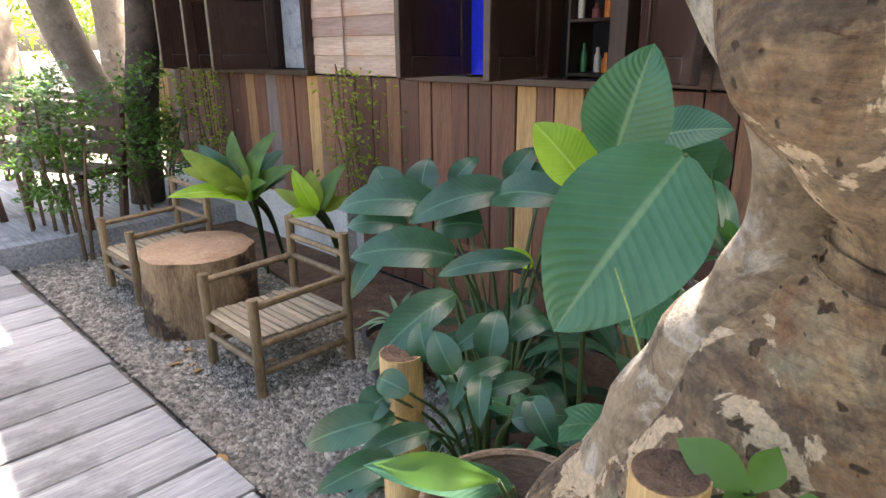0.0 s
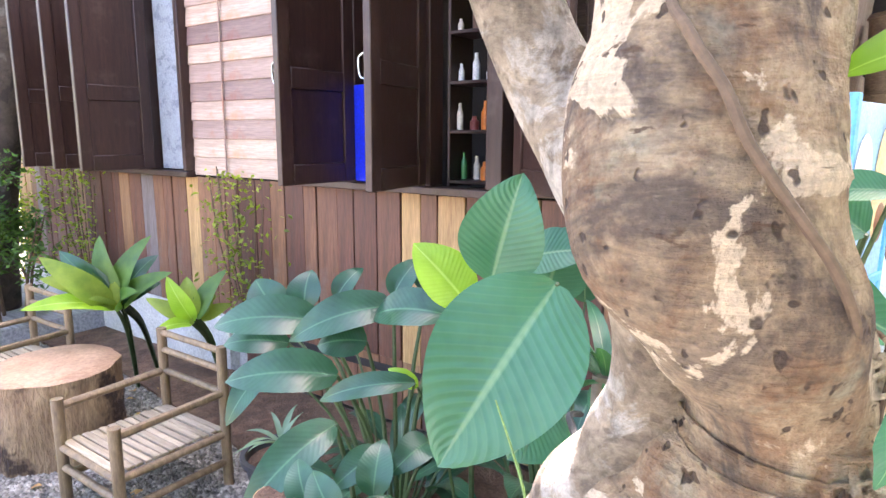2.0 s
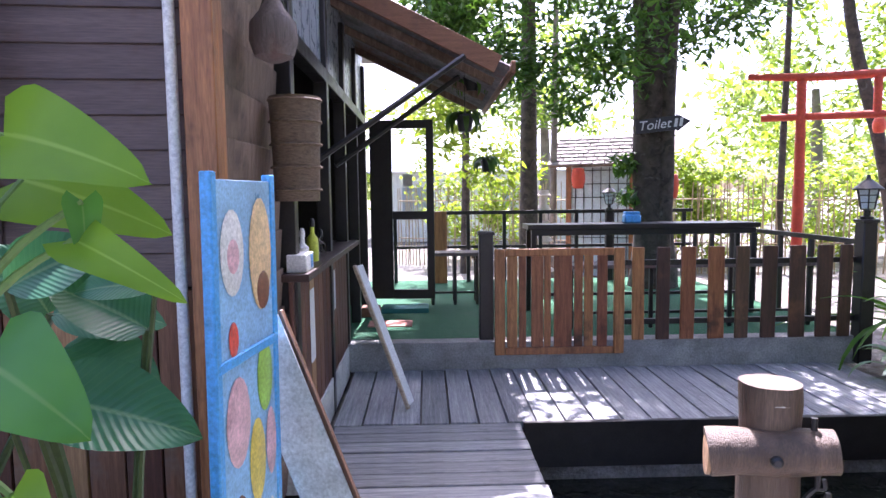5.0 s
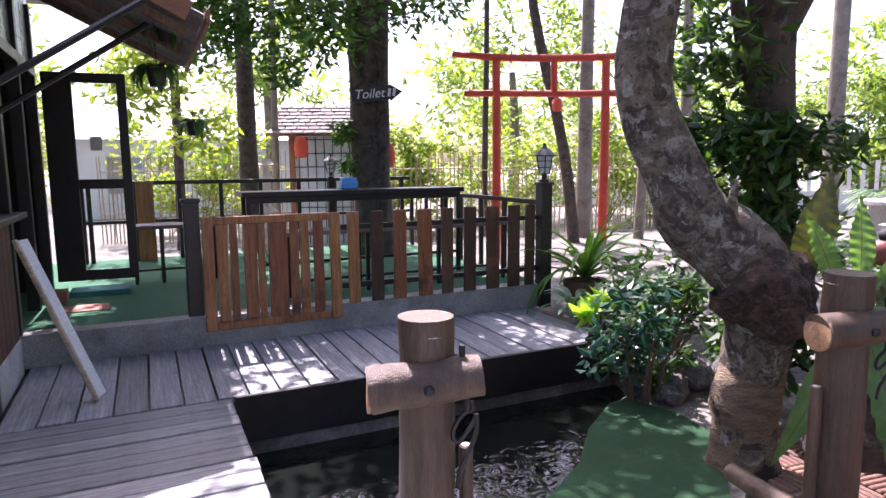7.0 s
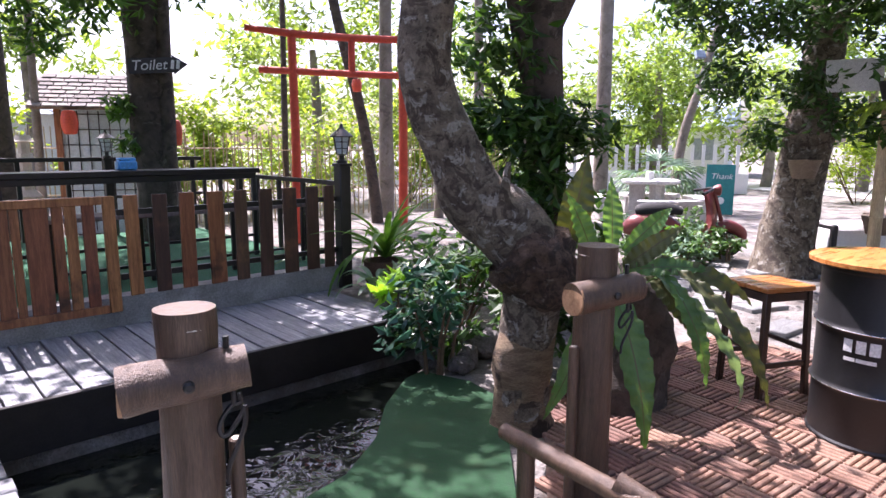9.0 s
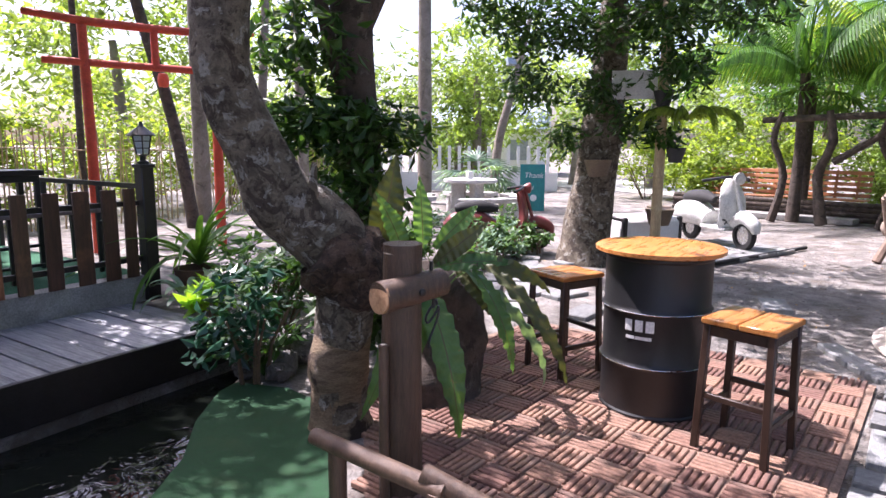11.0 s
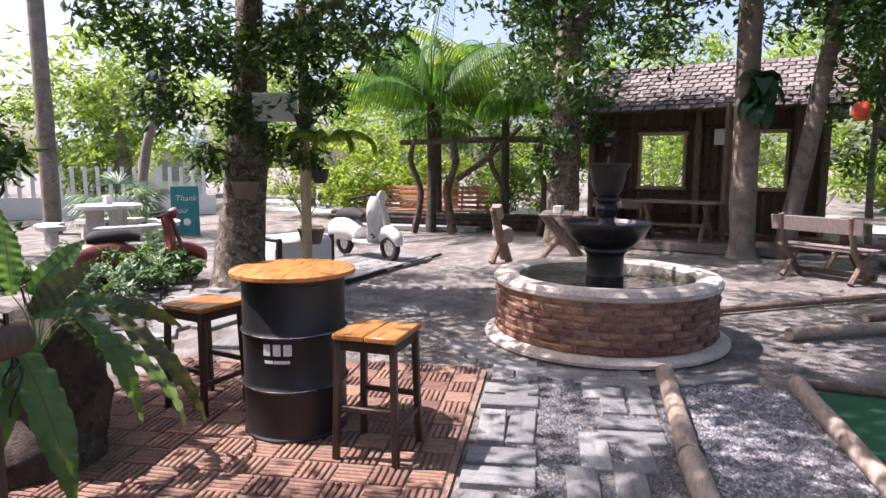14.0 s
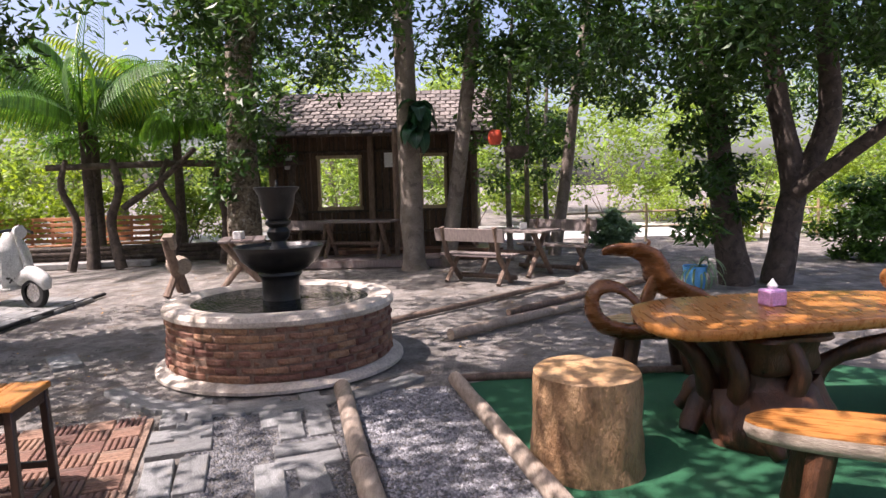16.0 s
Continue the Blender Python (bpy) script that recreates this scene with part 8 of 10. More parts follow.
rosette("croton", 1.75, 5.7, 0.12, 26, 0.42, 0.09, BUSH_LEAF, "clump of broad green leaves near the platform", 52, (15, 75), (0.4, 1.2), "oval", "", 0.4)
rosette("croton", 1.25, 5.75, 0.12, 20, 0.30, 0.07, PALE_LEAF, "clump of pale green leaves near the platform", 53, (15, 75), (0.4, 1.2), "oval", "", 0.4)
rosette("croton", 2.2, 5.4, 0.15, 22, 0.45, 0.10, FERN_LEAF, "clump of broad green leaves by the pond", 54, (15, 75), (0.4, 1.2), "oval", "", 0.4)
# bird's nest ferns beside the log post
wavy = plant("bird_nest_fern", (2.30, 3.05, 0.62), "bird's nest fern with broad wavy drooping leaves", "plant", "ferns")
for base, tip, wide, leaf_mat, sag in (((2.17, 2.98, 0.74), (2.20, 2.46, 0.08), 0.24, FERN_LEAF, 0.55), ((2.45, 2.93, 0.80), (2.62, 2.62, 0.28), 0.15, FERN_LEAF, 0.6), ((2.50, 2.91, 0.83), (2.89, 2.41, 0.26), 0.136, FERN_BROWN, 0.7), ((2.02, 3.22, 0.90), (2.12, 3.18, 1.41), 0.256, FERN_BROWN, 0.12),
                                      ((2.24, 3.12, 0.90), (2.25, 3.17, 1.29), 0.166, FERN_LEAF, 0.12), ((2.28, 3.06, 0.82), (2.52, 2.90, 1.06), 0.166, FERN_BROWN, 0.3), ((2.28, 3.06, 0.80), (2.66, 2.79, 0.88), 0.136, FERN_LEAF, 0.6), ((2.20, 3.03, 0.75), (1.98, 2.70, 0.30), 0.17, FERN_LEAF, 0.5), ((2.40, 3.02, 0.78), (2.63, 2.83, 0.5), 0.18, FERN_BROWN, 0.6),
                                      ((2.14, 2.96, 0.78), (1.72, 2.62, 0.22), 0.20, FERN_LEAF, 0.5), ((2.34, 3.04, 0.86), (2.98, 2.72, 0.72), 0.15, FERN_BROWN, 0.75), ((2.36, 3.02, 0.84), (3.02, 2.55, 0.10), 0.10, PALE_LEAF, 0.9), ((2.12, 3.1, 0.88), (1.95, 3.02, 1.22), 0.17, FERN_LEAF, 0.2), ((2.3, 3.1, 0.9), (2.62, 3.12, 1.16), 0.15, FERN_LEAF, 0.5)):
    lay_leaf(wavy, base, tip, wide * 0.66, leaf_mat, sag, "strap", (-0.1, -0.8, 0.45), ribs=0.002, wave=0.020)
fs = thing("fern_stump", pose(2.45, 3.35, 0), "dark fibrous stump carrying the ferns", "stump")
part("stump", Geo().tube([(0, 0, 0), (0.02, -0.02, 0.25), (-0.05, -0.08, 0.55), (-0.15, -0.2, 0.7)], [0.28, 0.29, 0.22, 0.12], 32, 0.55, 4, steps=8), DARK_BARK, fs)
for k, (x, y, r) in enumerate(((1.50, 4.18, 0.10), (1.68, 4.0, 0.12), (1.42, 4.02, 0.07), (1.60, 3.88, 0.08), (1.85, 4.2, 0.14), (1.75, 4.4, 0.16), (1.55, 4.45, 0.13), (2.1, 4.3, 0.15), (1.95, 3.5, 0.10))):
    single("pond_rock", Geo().tube([(-r * 0.9, 0, 0), (-r * 0.4, 0.02, 0.02), (r * 0.4, 0, 0.03), (r * 0.9, 0, 0)], [r * 0.3, r * 0.8, r * 0.7, r * 0.2], 12, 0.35, k, steps=3), ROCK, "rough dark rock at the pond edge", "rock", "pond rocks", m=pose(x, y, r * 0.25, k * 40 % 20, 0, k * 67))


def frond(g, length, lift, yaw, droop, leaflets, leaf_len, m):
    """A feather palm frond: rib and paired leaflets."""
    p, a = Vector((0, 0, 0)), radians(lift)
    pts, n = [p.copy()], 12
    for i in range(n):
        p = p + Vector((0, math.cos(a), math.sin(a))) * (length / n)
        a -= droop / n * (0.5 + i / n)
        pts.append(p.copy())
    rot = m @ pose(0, 0, 0, 0, 0, yaw)
    g.tube([rot @ q for q in pts], [0.016] * 6 + [0.010] * 7, 5)
    for i in range(leaflets):
        t = 0.15 + 0.85 * i / leaflets
        k = min(int(t * n), n - 1)
        q = pts[k].lerp(pts[k + 1], t * n - k)
        for s in (-1, 1):
            ll = leaf_len * math.sin(math.pi * min(1, 0.15 + t * 0.8)) + 0.05
            g.leaf(ll, 0.045, rot @ Matrix.Translation(q) @ pose(0, 0, 0, -22, s * 20, -s * 58), 0.7, 0.4, segs=3, across=2)


def palm(x, y, h, n, length, seed, label, r=0.1):
    rng = np.random.RandomState(seed)
    ob = thing("feather_palm", pose(x, y, 0), label, "palm", "palms")
    part("trunk", Geo().tube([(0, 0, -0.05), (0.03, 0, h * 0.5), (0, 0, h)], [r * 1.3, r, r * 0.9], 12, 0.1, seed, steps=5), DARK_BARK, ob)
    for k in range(n):
        g = Geo()
        frond(g, length * rng.uniform(0.8, 1.1), rng.uniform(25, 80), k * 137.5, rng.uniform(1.2, 2.2), 34, 0.85, pose(0, 0, h))
        part("frond", g, SUNNY_LEAF if k % 7 == 3 else PALM_LEAF, ob, smooth=False)


def fan_palm(x, y, h, n, size, seed, label, mat=PALM_LEAF, dead=True):
    rng = np.random.RandomState(seed)
    ob = thing("fan_palm", pose(x, y, 0), label, "palm", "palms")
    part("trunk", Geo().tube([(0, 0, -0.05), (0, 0, h)], [0.12, 0.10], 12, 0.15, seed, steps=6), DARK_BARK, ob)
    for k in range(n):
        g = Geo()
        e = rng.uniform(-35, 70)
        m = pose(0, 0, h, 0, 0, k * 137.5) @ pose(0, 0, 0, e)
        g.tube([m @ Vector((0, 0, 0)), m @ Vector((0, size * 0.7, 0))], 0.008, 4)
        for j in range(13):
            g.leaf(size * 0.75, 0.05, m @ pose(0, size * 0.7, 0, 0, 0, (j - 6) * 14), 0.5, 0.5, segs=3, across=2)
        part("fan", g, mat, ob, smooth=False)


palm(12.9, 8.1, 2.9, 20, 3.4, 61, "feather palm with arching fronds behind the bench")
palm(14.2, 6.9, 2.8, 16, 2.8, 62, "feather palm with arching fronds beside the fence")
fan_palm(13.6, 8.4, 2.7, 26, 1.0, 63, "dark fan palm behind the orange bench")
fan_palm(8.6, 13.3, 0.6, 30, 0.85, 64, "small spiky fan palm beyond the stone table", PALE_LEAF)
rosette("spiky_plant", 9.1, 13.0, 0.1, 26, 0.7, 0.05, PALE_LEAF, "low spiky plant beyond the stone table", 65, (10, 60), (0.3, 0.9), "strap", "", 0.0)
# hanging ferns at the bamboo pole
hf = thing("trailing_fern", pose(6.45, 5.15, 1.75), "light green trailing fern hanging by the bamboo pole", "fern")
g = Geo()
for k in range(9):
    frond(g, 0.75, 40, k * 40, 2.6, 20, 0.07, Matrix())
part("fronds", g, SUNNY_LEAF, hf, smooth=False)
# bushes and trees all round, behind the court; the paler greens carry sunlight
ring = ((5.5, 17.5, 1.5, 1.7, SUNLIT_FAR_LEAF), (3.2, 16.0, 1.4, 1.5, SUNNY_LEAF), (0.8, 15.0, 1.4, 1.5, SUNNY_LEAF), (-1.2, 13.6, 1.2, 1.1, SUNNY_LEAF),
        (-3.0, 14.0, 1.2, 1.3, SUNLIT_FAR_LEAF), (-5.5, 12.5, 1.5, 1.4, SUNNY_LEAF), (13.8, 11.0, 1.1, 1.0, SUNNY_LEAF), (15.2, 9.8, 1.3, 1.2, SUNNY_LEAF), (15.8, 7.8, 1.3, 1.1, SUNLIT_FAR_LEAF), (14.3, 13.5, 1.3, 1.4, SUNNY_LEAF),
        (17.5, 7.2, 1.5, 1.3, SUNLIT_FAR_LEAF), (25.5, -1.0, 1.2, 1.5, SUNNY_LEAF), (24.5, -5.5, 1.0, 1.6, SUNNY_LEAF), (19.0, -8.5, 1.1, 1.4, SUNNY_LEAF), (14.5, -8.5, 1.2, 1.5, BUSH_LEAF), 
        (22.5, -8.0, 2.6, 3.0, SUNLIT_FAR_LEAF), (24, -12, 3.0, 3.5, SUNLIT_FAR_LEAF), (26, -4, 3.2, 3.0, SUNLIT_FAR_LEAF), (20.5, 5.0, 2.2, 2.2, SUNLIT_FAR_LEAF), (20.0, 9.5, 2.4, 2.3, BUSH_LEAF), (18.5, 13.0, 2.4, 2.3, SUNLIT_FAR_LEAF), (21.5, 1.0, 2.2, 2.1, SUNLIT_FAR_LEAF), (17.0, 10.8, 3.6, 1.6, PALM_LEAF), (13.0, -6.6, 0.7, 0.8, BUSH_LEAF), (17.2, -5.6, 0.5, 0.7, SUNNY_LEAF), (16.2, -2.6, 0.35, 0.5, PALE_LEAF))
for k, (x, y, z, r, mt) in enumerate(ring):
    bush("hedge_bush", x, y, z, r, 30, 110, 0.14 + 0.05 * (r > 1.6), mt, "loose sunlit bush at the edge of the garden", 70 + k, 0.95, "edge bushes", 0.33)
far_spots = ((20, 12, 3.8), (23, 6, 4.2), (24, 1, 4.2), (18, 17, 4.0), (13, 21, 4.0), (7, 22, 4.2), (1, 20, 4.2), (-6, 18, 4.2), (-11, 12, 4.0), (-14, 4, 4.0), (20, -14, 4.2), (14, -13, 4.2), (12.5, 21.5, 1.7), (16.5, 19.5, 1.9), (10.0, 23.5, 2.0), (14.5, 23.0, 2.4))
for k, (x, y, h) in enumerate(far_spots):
    tree("far_tree", [(x, y, -0.1), (x + 0.1, y, h * 0.5), (x, y, h)], [0.2, 0.16, 0.1], PALE_BARK, "airy far tree beyond the garden", clump_ball(x, y, h + 0.6, 2.5, 30, 70, 100 + k, 0.8, 0.3), 0.26, SUNLIT_FAR_LEAF, group="far trees", n=10, steps=2)
# far woods all round, too far to tell the leaves apart; haze is in the colour
rng = np.random.RandomState(77)
rows_w = []
for k in range(230):
    a, rr = rng.rand() * 2 * math.pi, rng.uniform(27, 44)
    rows_w.append((rr * math.cos(a), rr * math.sin(a), rng.uniform(0.8, 6.5), rng.uniform(1.4, 2.6), 150))
single("far_woods", leaf_cloud(rows_w, 0.5, 78), SUNLIT_FAR_LEAF, "far woods beyond the road, haze put into their pale green", "trees", kind="stuff", smooth=False)
# unseen tree added so that its canopy dapples the light over the court
canopy = tree("shade_tree", [(2.2, -3.6, -0.05), (2.25, -3.3, 1.6), (2.5, -2.6, 3.2), (3.0, -1.4, 4.6)], [0.26, 0.2, 0.18, 0.12], GREY_BARK, "added unseen tree whose boughs dapple the light on the paving",
     clump_ball(3.2, -0.4, 5.0, 2.6, 24, 180, 120) + clump_ball(5.4, 1.2, 5.2, 2.5, 28, 190, 121) + clump_ball(7.6, 2.6, 5.4, 2.4, 14, 160, 122) + clump_ball(8.2, -1.0, 5.4, 2.2, 14, 160, 123) + clump_ball(3.7, 3.1, 5.2, 2.0, 24, 180, 124),
     0.15, CROWN_LEAF, [([(2.9, -1.6, 4.4), (4.5, -0.4, 5.0), (7.0, 1.5, 5.4)], [0.10, 0.08, 0.03]), ([(3.0, -1.4, 4.6), (5.5, -1.2, 5.2), (8.0, -0.8, 5.4)], [0.10, 0.07, 0.03])], 25)


# ---- more of the court ----
gravel_bed("strip_gravel", [(3.2, 0.12), (4.26, 0.50), (5.40, 0.93), (5.62, 0.22), (4.9, -0.05), (3.4, -0.62)], 0.0, 9000, 8, (0.007, 0.016), "pale grey gravel strip between the border logs")
gravel_bed("court_gravel", [(3.0, 1.0), (3.5, 1.22), (4.9, 1.9), (5.3, 1.0), (4.2, 0.52), (3.1, 0.1)], -0.003, 9000, 9, (0.006, 0.014), "grey gravel among the stone slabs")
single("turf_area", prism([(3.0, -0.70), (4.24, -0.27), (5.60, 0.18), (5.95, -0.40), (6.2, -2.8), (5.6, -4.0), (3.0, -4.0)], -0.03, 0.008), CARPET, "green artificial turf under the log table", "floor", kind="structure", smooth=False)


def ground_log(name, a, b, r, label, mat=PALE_LOG, group="border logs", seed=1):
    mid = [(p + q) / 2 for p, q in zip(a, b)]
    o = Vector(a)
    return single(name, Geo().tube([Vector(p) - o for p in (a, mid, b)], [r, r * 0.95, r * 0.9], 12, 0.10, seed, steps=5), mat, label, "log", group, m=pose(*a))


ground_log("border_log", (5.42, 1.00, 0.045), (4.16, 0.56, 0.05), 0.062, "cracked pale log edging the gravel strip", seed=2)
ground_log("border_log", (4.13, 0.55, 0.045), (3.3, 0.22, 0.05), 0.062, "cracked pale log edging the gravel strip", seed=3)
ground_log("border_log", (5.66, 0.20, 0.045), (3.2, -0.66, 0.05), 0.055, "pale round pole edging the green turf", seed=4)
ground_log("border_log", (5.72, 0.17, 0.03), (6.2, -2.75, 0.03), 0.03, "thin brown pole edging the green turf", RUSTIC, seed=5)
ground_log("ground_pole", (7.05, 0.36, 0.05), (8.75, -1.22, 0.05), 0.055, "pale fallen pole lying on the packed ground", seed=6)
ground_log("ground_pole", (7.6, 1.2, 0.03), (10.4, -1.0, 0.03), 0.035, "thin pole lying on the packed ground", RUSTIC, seed=7)
ground_log("ground_pole", (8.2, -0.2, 0.03), (11.0, -2.6, 0.03), 0.04, "thin pole lying on the packed ground", RUSTIC, seed=8)

# stone slabs, laid in loose courses along the paving's edge
SLABS = thing("stone_paving", pose(0, 0, 0), "long grey stone slabs laid among gravel", "paving", kind="structure")
slab_mesh = {}


def slab(x, y, ln, w, rot, dz=0.0):
    key = (ln, w)
    if key not in slab_mesh:
        slab_mesh[key] = Geo().box(ln, w, 0.05, None, 0.008).mesh("slab")
    part("slab", slab_mesh[key], SLAB, SLABS, m=pose(x, y, -0.005 + dz, rng.uniform(-0.6, 0.6), rng.uniform(-0.6, 0.6), rot))


EDGE = 24.0                                       # direction of the paving's edge
rng = np.random.RandomState(21)
for k in range(7):                                # two courses beside the brick paving
    for j in range(2):
        s_, o_ = 0.26 + k * 0.50, 0.14 + j * 0.17
        bx, by = 1.9 + 3.2 * 0 + s_ * math.cos(radians(EDGE)), 0.82 + s_ * math.sin(radians(EDGE))
        if k % 2 == 0:
            slab(bx + o_ * math.sin(radians(EDGE)), by - o_ * math.cos(radians(EDGE)), 0.44, 0.155, EDGE + rng.uniform(-2, 2))
        else:
            slab(bx + (j - 0.5) * 0.22 * math.cos(radians(EDGE)) + 0.22 * math.sin(radians(EDGE)), by + (j - 0.5) * 0.22 * math.sin(radians(EDGE)) - 0.22 * math.cos(radians(EDGE)), 0.36, 0.17, EDGE + 90 + rng.uniform(-2, 2))
for x, y, r in ((4.10, 0.80, 24), (4.28, 0.88, 114), (4.46, 0.96, 114), (4.02, 1.0, 24), (3.75, 0.72, 24), (3.6, 0.9, 24), (3.45, 0.55, 24), (4.78, 1.16, 24), (4.95, 1.35, 24), (4.62, 1.75, 24), (5.15, 1.55, 115), (5.0, 1.75, 115), (5.2, 1.15, 24), (4.85, 1.0, 24)):
    slab(x, y, 0.44 if (r == 24) else 0.36, 0.155, r + rng.uniform(-3, 3))
for k in range(16):                               # loose slabs out towards the fountain and scooter
    a = 2.5 + k * 0.11
    slab(6.38 + 1.35 * math.cos(a), 1.78 + 1.35 * math.sin(a), 0.44, 0.155, math.degrees(a) + 90 + rng.uniform(-8, 8))
for i in range(6):
    for j in range(5):
        slab(6.7 + i * 0.47 + j * 0.06, 5.45 + j * 0.26 + i * 0.05, 0.44, 0.24, 8 + rng.uniform(-3, 3), 0.015)
for i in range(12):
    slab(4.4 + rng.uniform(0, 2.0), 3.6 + rng.uniform(0, 3.0), 0.44, 0.24, rng.uniform(0, 90), 0.0)
for i in range(9):
    for j in range(3):
        slab(3.9 + i * 0.28, 4.7 + j * 0.5 + i * 0.35, 0.36, 0.24, 55 + rng.uniform(-6, 6))
ground_log("kerb_edge", (6.6, 5.30, 0.02), (9.7, 5.72, 0.02), 0.028, "dark narrow kerb edge of the slab floor", RUBBER, "kerb edges")
single("kerb_slab", Geo().box(3.4, 0.45, 0.10, pose(0, 0, 0.05)), CONCRETE, "low grey concrete step below the planter wall", "kerb", kind="structure", m=pose(13.0, 8.8, 0, 0, 0, -74))


# grit, chips and dry leaves strewn over the packed ground
def grit(n, seed, area, size, label):
    rng = np.random.RandomState(seed)
    x0, x1, y0, y1 = area
    p = np.stack([rng.uniform(x0, x1, n), rng.uniform(y0, y1, n), np.full(n, -0.021)], 1)
    base = np.array([(1, 0, 0), (0, 1, 0), (-1, 0, 0), (0, -1, 0), (0.1, 0.1, 0.55)])
    s = size * rng.uniform(0.4, 1.6, (n, 1, 1)) * rng.uniform(0.6, 1.4, (n, 5, 3))
    a = rng.rand(n) * 6.3
    q = base[None] * s
    q = np.stack([q[..., 0] * np.cos(a)[:, None] - q[..., 1] * np.sin(a)[:, None], q[..., 0] * np.sin(a)[:, None] + q[..., 1] * np.cos(a)[:, None], q[..., 2]], 2) + p[:, None]
    g = Geo()
    g.v, g.n = [q.reshape(-1, 3)], n * 5
    g.f = [(i * 5 + j, i * 5 + (j + 1) % 4, i * 5 + 4) for i in range(n) for j in range(4)]
    g.uv = [np.zeros((n * 5, 2))]
    return single("ground_grit", g, GRAVEL, label, "gravel", kind="stuff", smooth=False)


grit(9000, 5, (4.2, 12.5, -4.0, 8.0), 0.014, "grey stone chips strewn over the packed ground")
litter(420, 8, (4.2, 12.5, -3.0, 7.5, -0.022), "small dry leaves strewn over the court", 0.045)

# carved log table, seats
def log_table():
    ob = thing("log_table", pose(4.85, -1.65, 0), "slab table of varnished orange wood on a dark root base", "table")
    pts = [(-0.52, 0.54), (-0.50, 0.30), (-0.42, 0.08), (-0.34, -0.16), (-0.22, -0.55), (-0.06, -1.0), (0.25, -1.3), (0.58, -1.15), (0.66, -0.8), (0.60, -0.3), (0.49, 0.14), (0.38, 0.45), (0.17, 0.68), (-0.2, 0.72), (-0.42, 0.66)]
    rim, n = [], len(pts)
    for i in range(n):
        a, b, c, d = (Vector(pts[(i + k) % n]) for k in (-1, 0, 1, 2))
        for k in range(5):
            t = k / 5
            q = 0.5 * (2 * b + (c - a) * t + (2 * a - 5 * b + 4 * c - d) * t * t + (3 * b - a - 3 * c + d) * t ** 3)
            q *= 1 + 0.018 * noise.noise(Vector((q.x * 7, q.y * 7, 3)))
            rim.append(q)
    m = len(rim)
    rows = []
    for sc, z in ((0.90, 0.650), (0.965, 0.655), (0.99, 0.672), (1.0, 0.700), (0.992, 0.716), (0.97, 0.720), (0.5, 0.722), (0.001, 0.722)):
        rows += [(q.x * sc, q.y * sc, z) for q in rim]
    f = [(i * m + j, (i + 1) * m + j, (i + 1) * m + (j + 1) % m, i * m + (j + 1) % m) for i in range(7) for j in range(m)] + [tuple(range(m))]
    part("tabletop", Geo().add(rows, [tuple(reversed(q)) for q in f]), ORANGE_WOOD, ob, angle=50)
    part("root_base", Geo().tube([(-0.02, 0.04, 0.0), (-0.06, 0.0, 0.10), (-0.02, -0.02, 0.26), (0.03, 0.01, 0.42), (0.0, 0.0, 0.54), (0.0, 0.0, 0.60), (0.0, 0.0, 0.63)], [0.34, 0.33, 0.27, 0.27, 0.34, 0.40, 0.40], 40, 0.55, 3, steps=6), ROOT_WOOD, ob, angle=80)
    rng = np.random.RandomState(12)
    for k in range(9):
        a = k * 0.70 + rng.uniform(-0.15, 0.15)
        r0, r1 = rng.uniform(0.18, 0.26), rng.uniform(0.38, 0.50)
        part("root", Geo().tube([(r0 * math.cos(a), r0 * math.sin(a), rng.uniform(0.2, 0.34)), (r1 * 0.8 * math.cos(a + 0.1), r1 * 0.8 * math.sin(a + 0.1), 0.16), (r1 * math.cos(a + 0.25), r1 * math.sin(a + 0.25), 0.02)], [0.10, 0.075, 0.045], 14, 0.4, k, steps=4), ROOT_WOOD, ob, angle=80)
    for k, (a, rr) in enumerate(((0.6, 0.5), (1.7, 0.55), (2.4, 0.42), (3.3, 0.36), (4.4, 0.8), (5.4, 0.6))):
        part("brace", Geo().tube([(0.22 * math.cos(a), 0.26 * math.sin(a), 0.18), (0.30 * math.cos(a + 0.2), 0.36 * math.sin(a + 0.2), 0.42), (rr * 0.72 * math.cos(a), rr * 0.9 * math.sin(a), 0.60)], [0.08, 0.05, 0.045], 12, 0.35, k, steps=4), ROOT_WOOD, ob, angle=80)


log_table()


def slab_seat(m, label, ln=0.75, w=0.42):
    ob = thing("log_bench", m, label, "bench", "log seats")
    pts = [(ln / 2 * math.cos(a) * (1 + 0.08 * math.sin(3 * a)), w / 2 * math.sin(a) * (1 + 0.10 * math.cos(2 * a))) for a in np.linspace(0, 2 * math.pi, 24)[:-1]]
    n = len(pts)
    rows = [(x * sc, y * sc, z) for sc, z in ((0.86, 0.335), (0.96, 0.345), (1.0, 0.385), (0.985, 0.414)) for x, y in pts]
    part("bark_edge", Geo().add(rows, [(i * n + j, i * n + (j + 1) % n, (i + 1) * n + (j + 1) % n, (i + 1) * n + j) for i in range(3) for j in range(n)] + [tuple(range(n))[::-1]]), PALE_LOG, ob, "pale cracked live edge", angle=60)
    part("seat", prism([(x * 0.985, y * 0.985) for x, y in pts], 0.405, 0.421), ORANGE_WOOD, ob, "varnished orange slab seat")
    for x, y in ((-0.22, 0.05), (0.22, -0.08), (0.2, 0.10), (-0.2, -0.10)):
        part("leg", Geo().tube([(x * 1.2, y * 1.5, 0), (x * 0.9, y, 0.34)], [0.05, 0.06], 10, 0.15), ROOT_WOOD, ob)
    return ob


slab_seat(pose(3.82, -1.72, 0, 0, 0, 75), "slab seat of varnished orange wood on dark legs", 0.95)
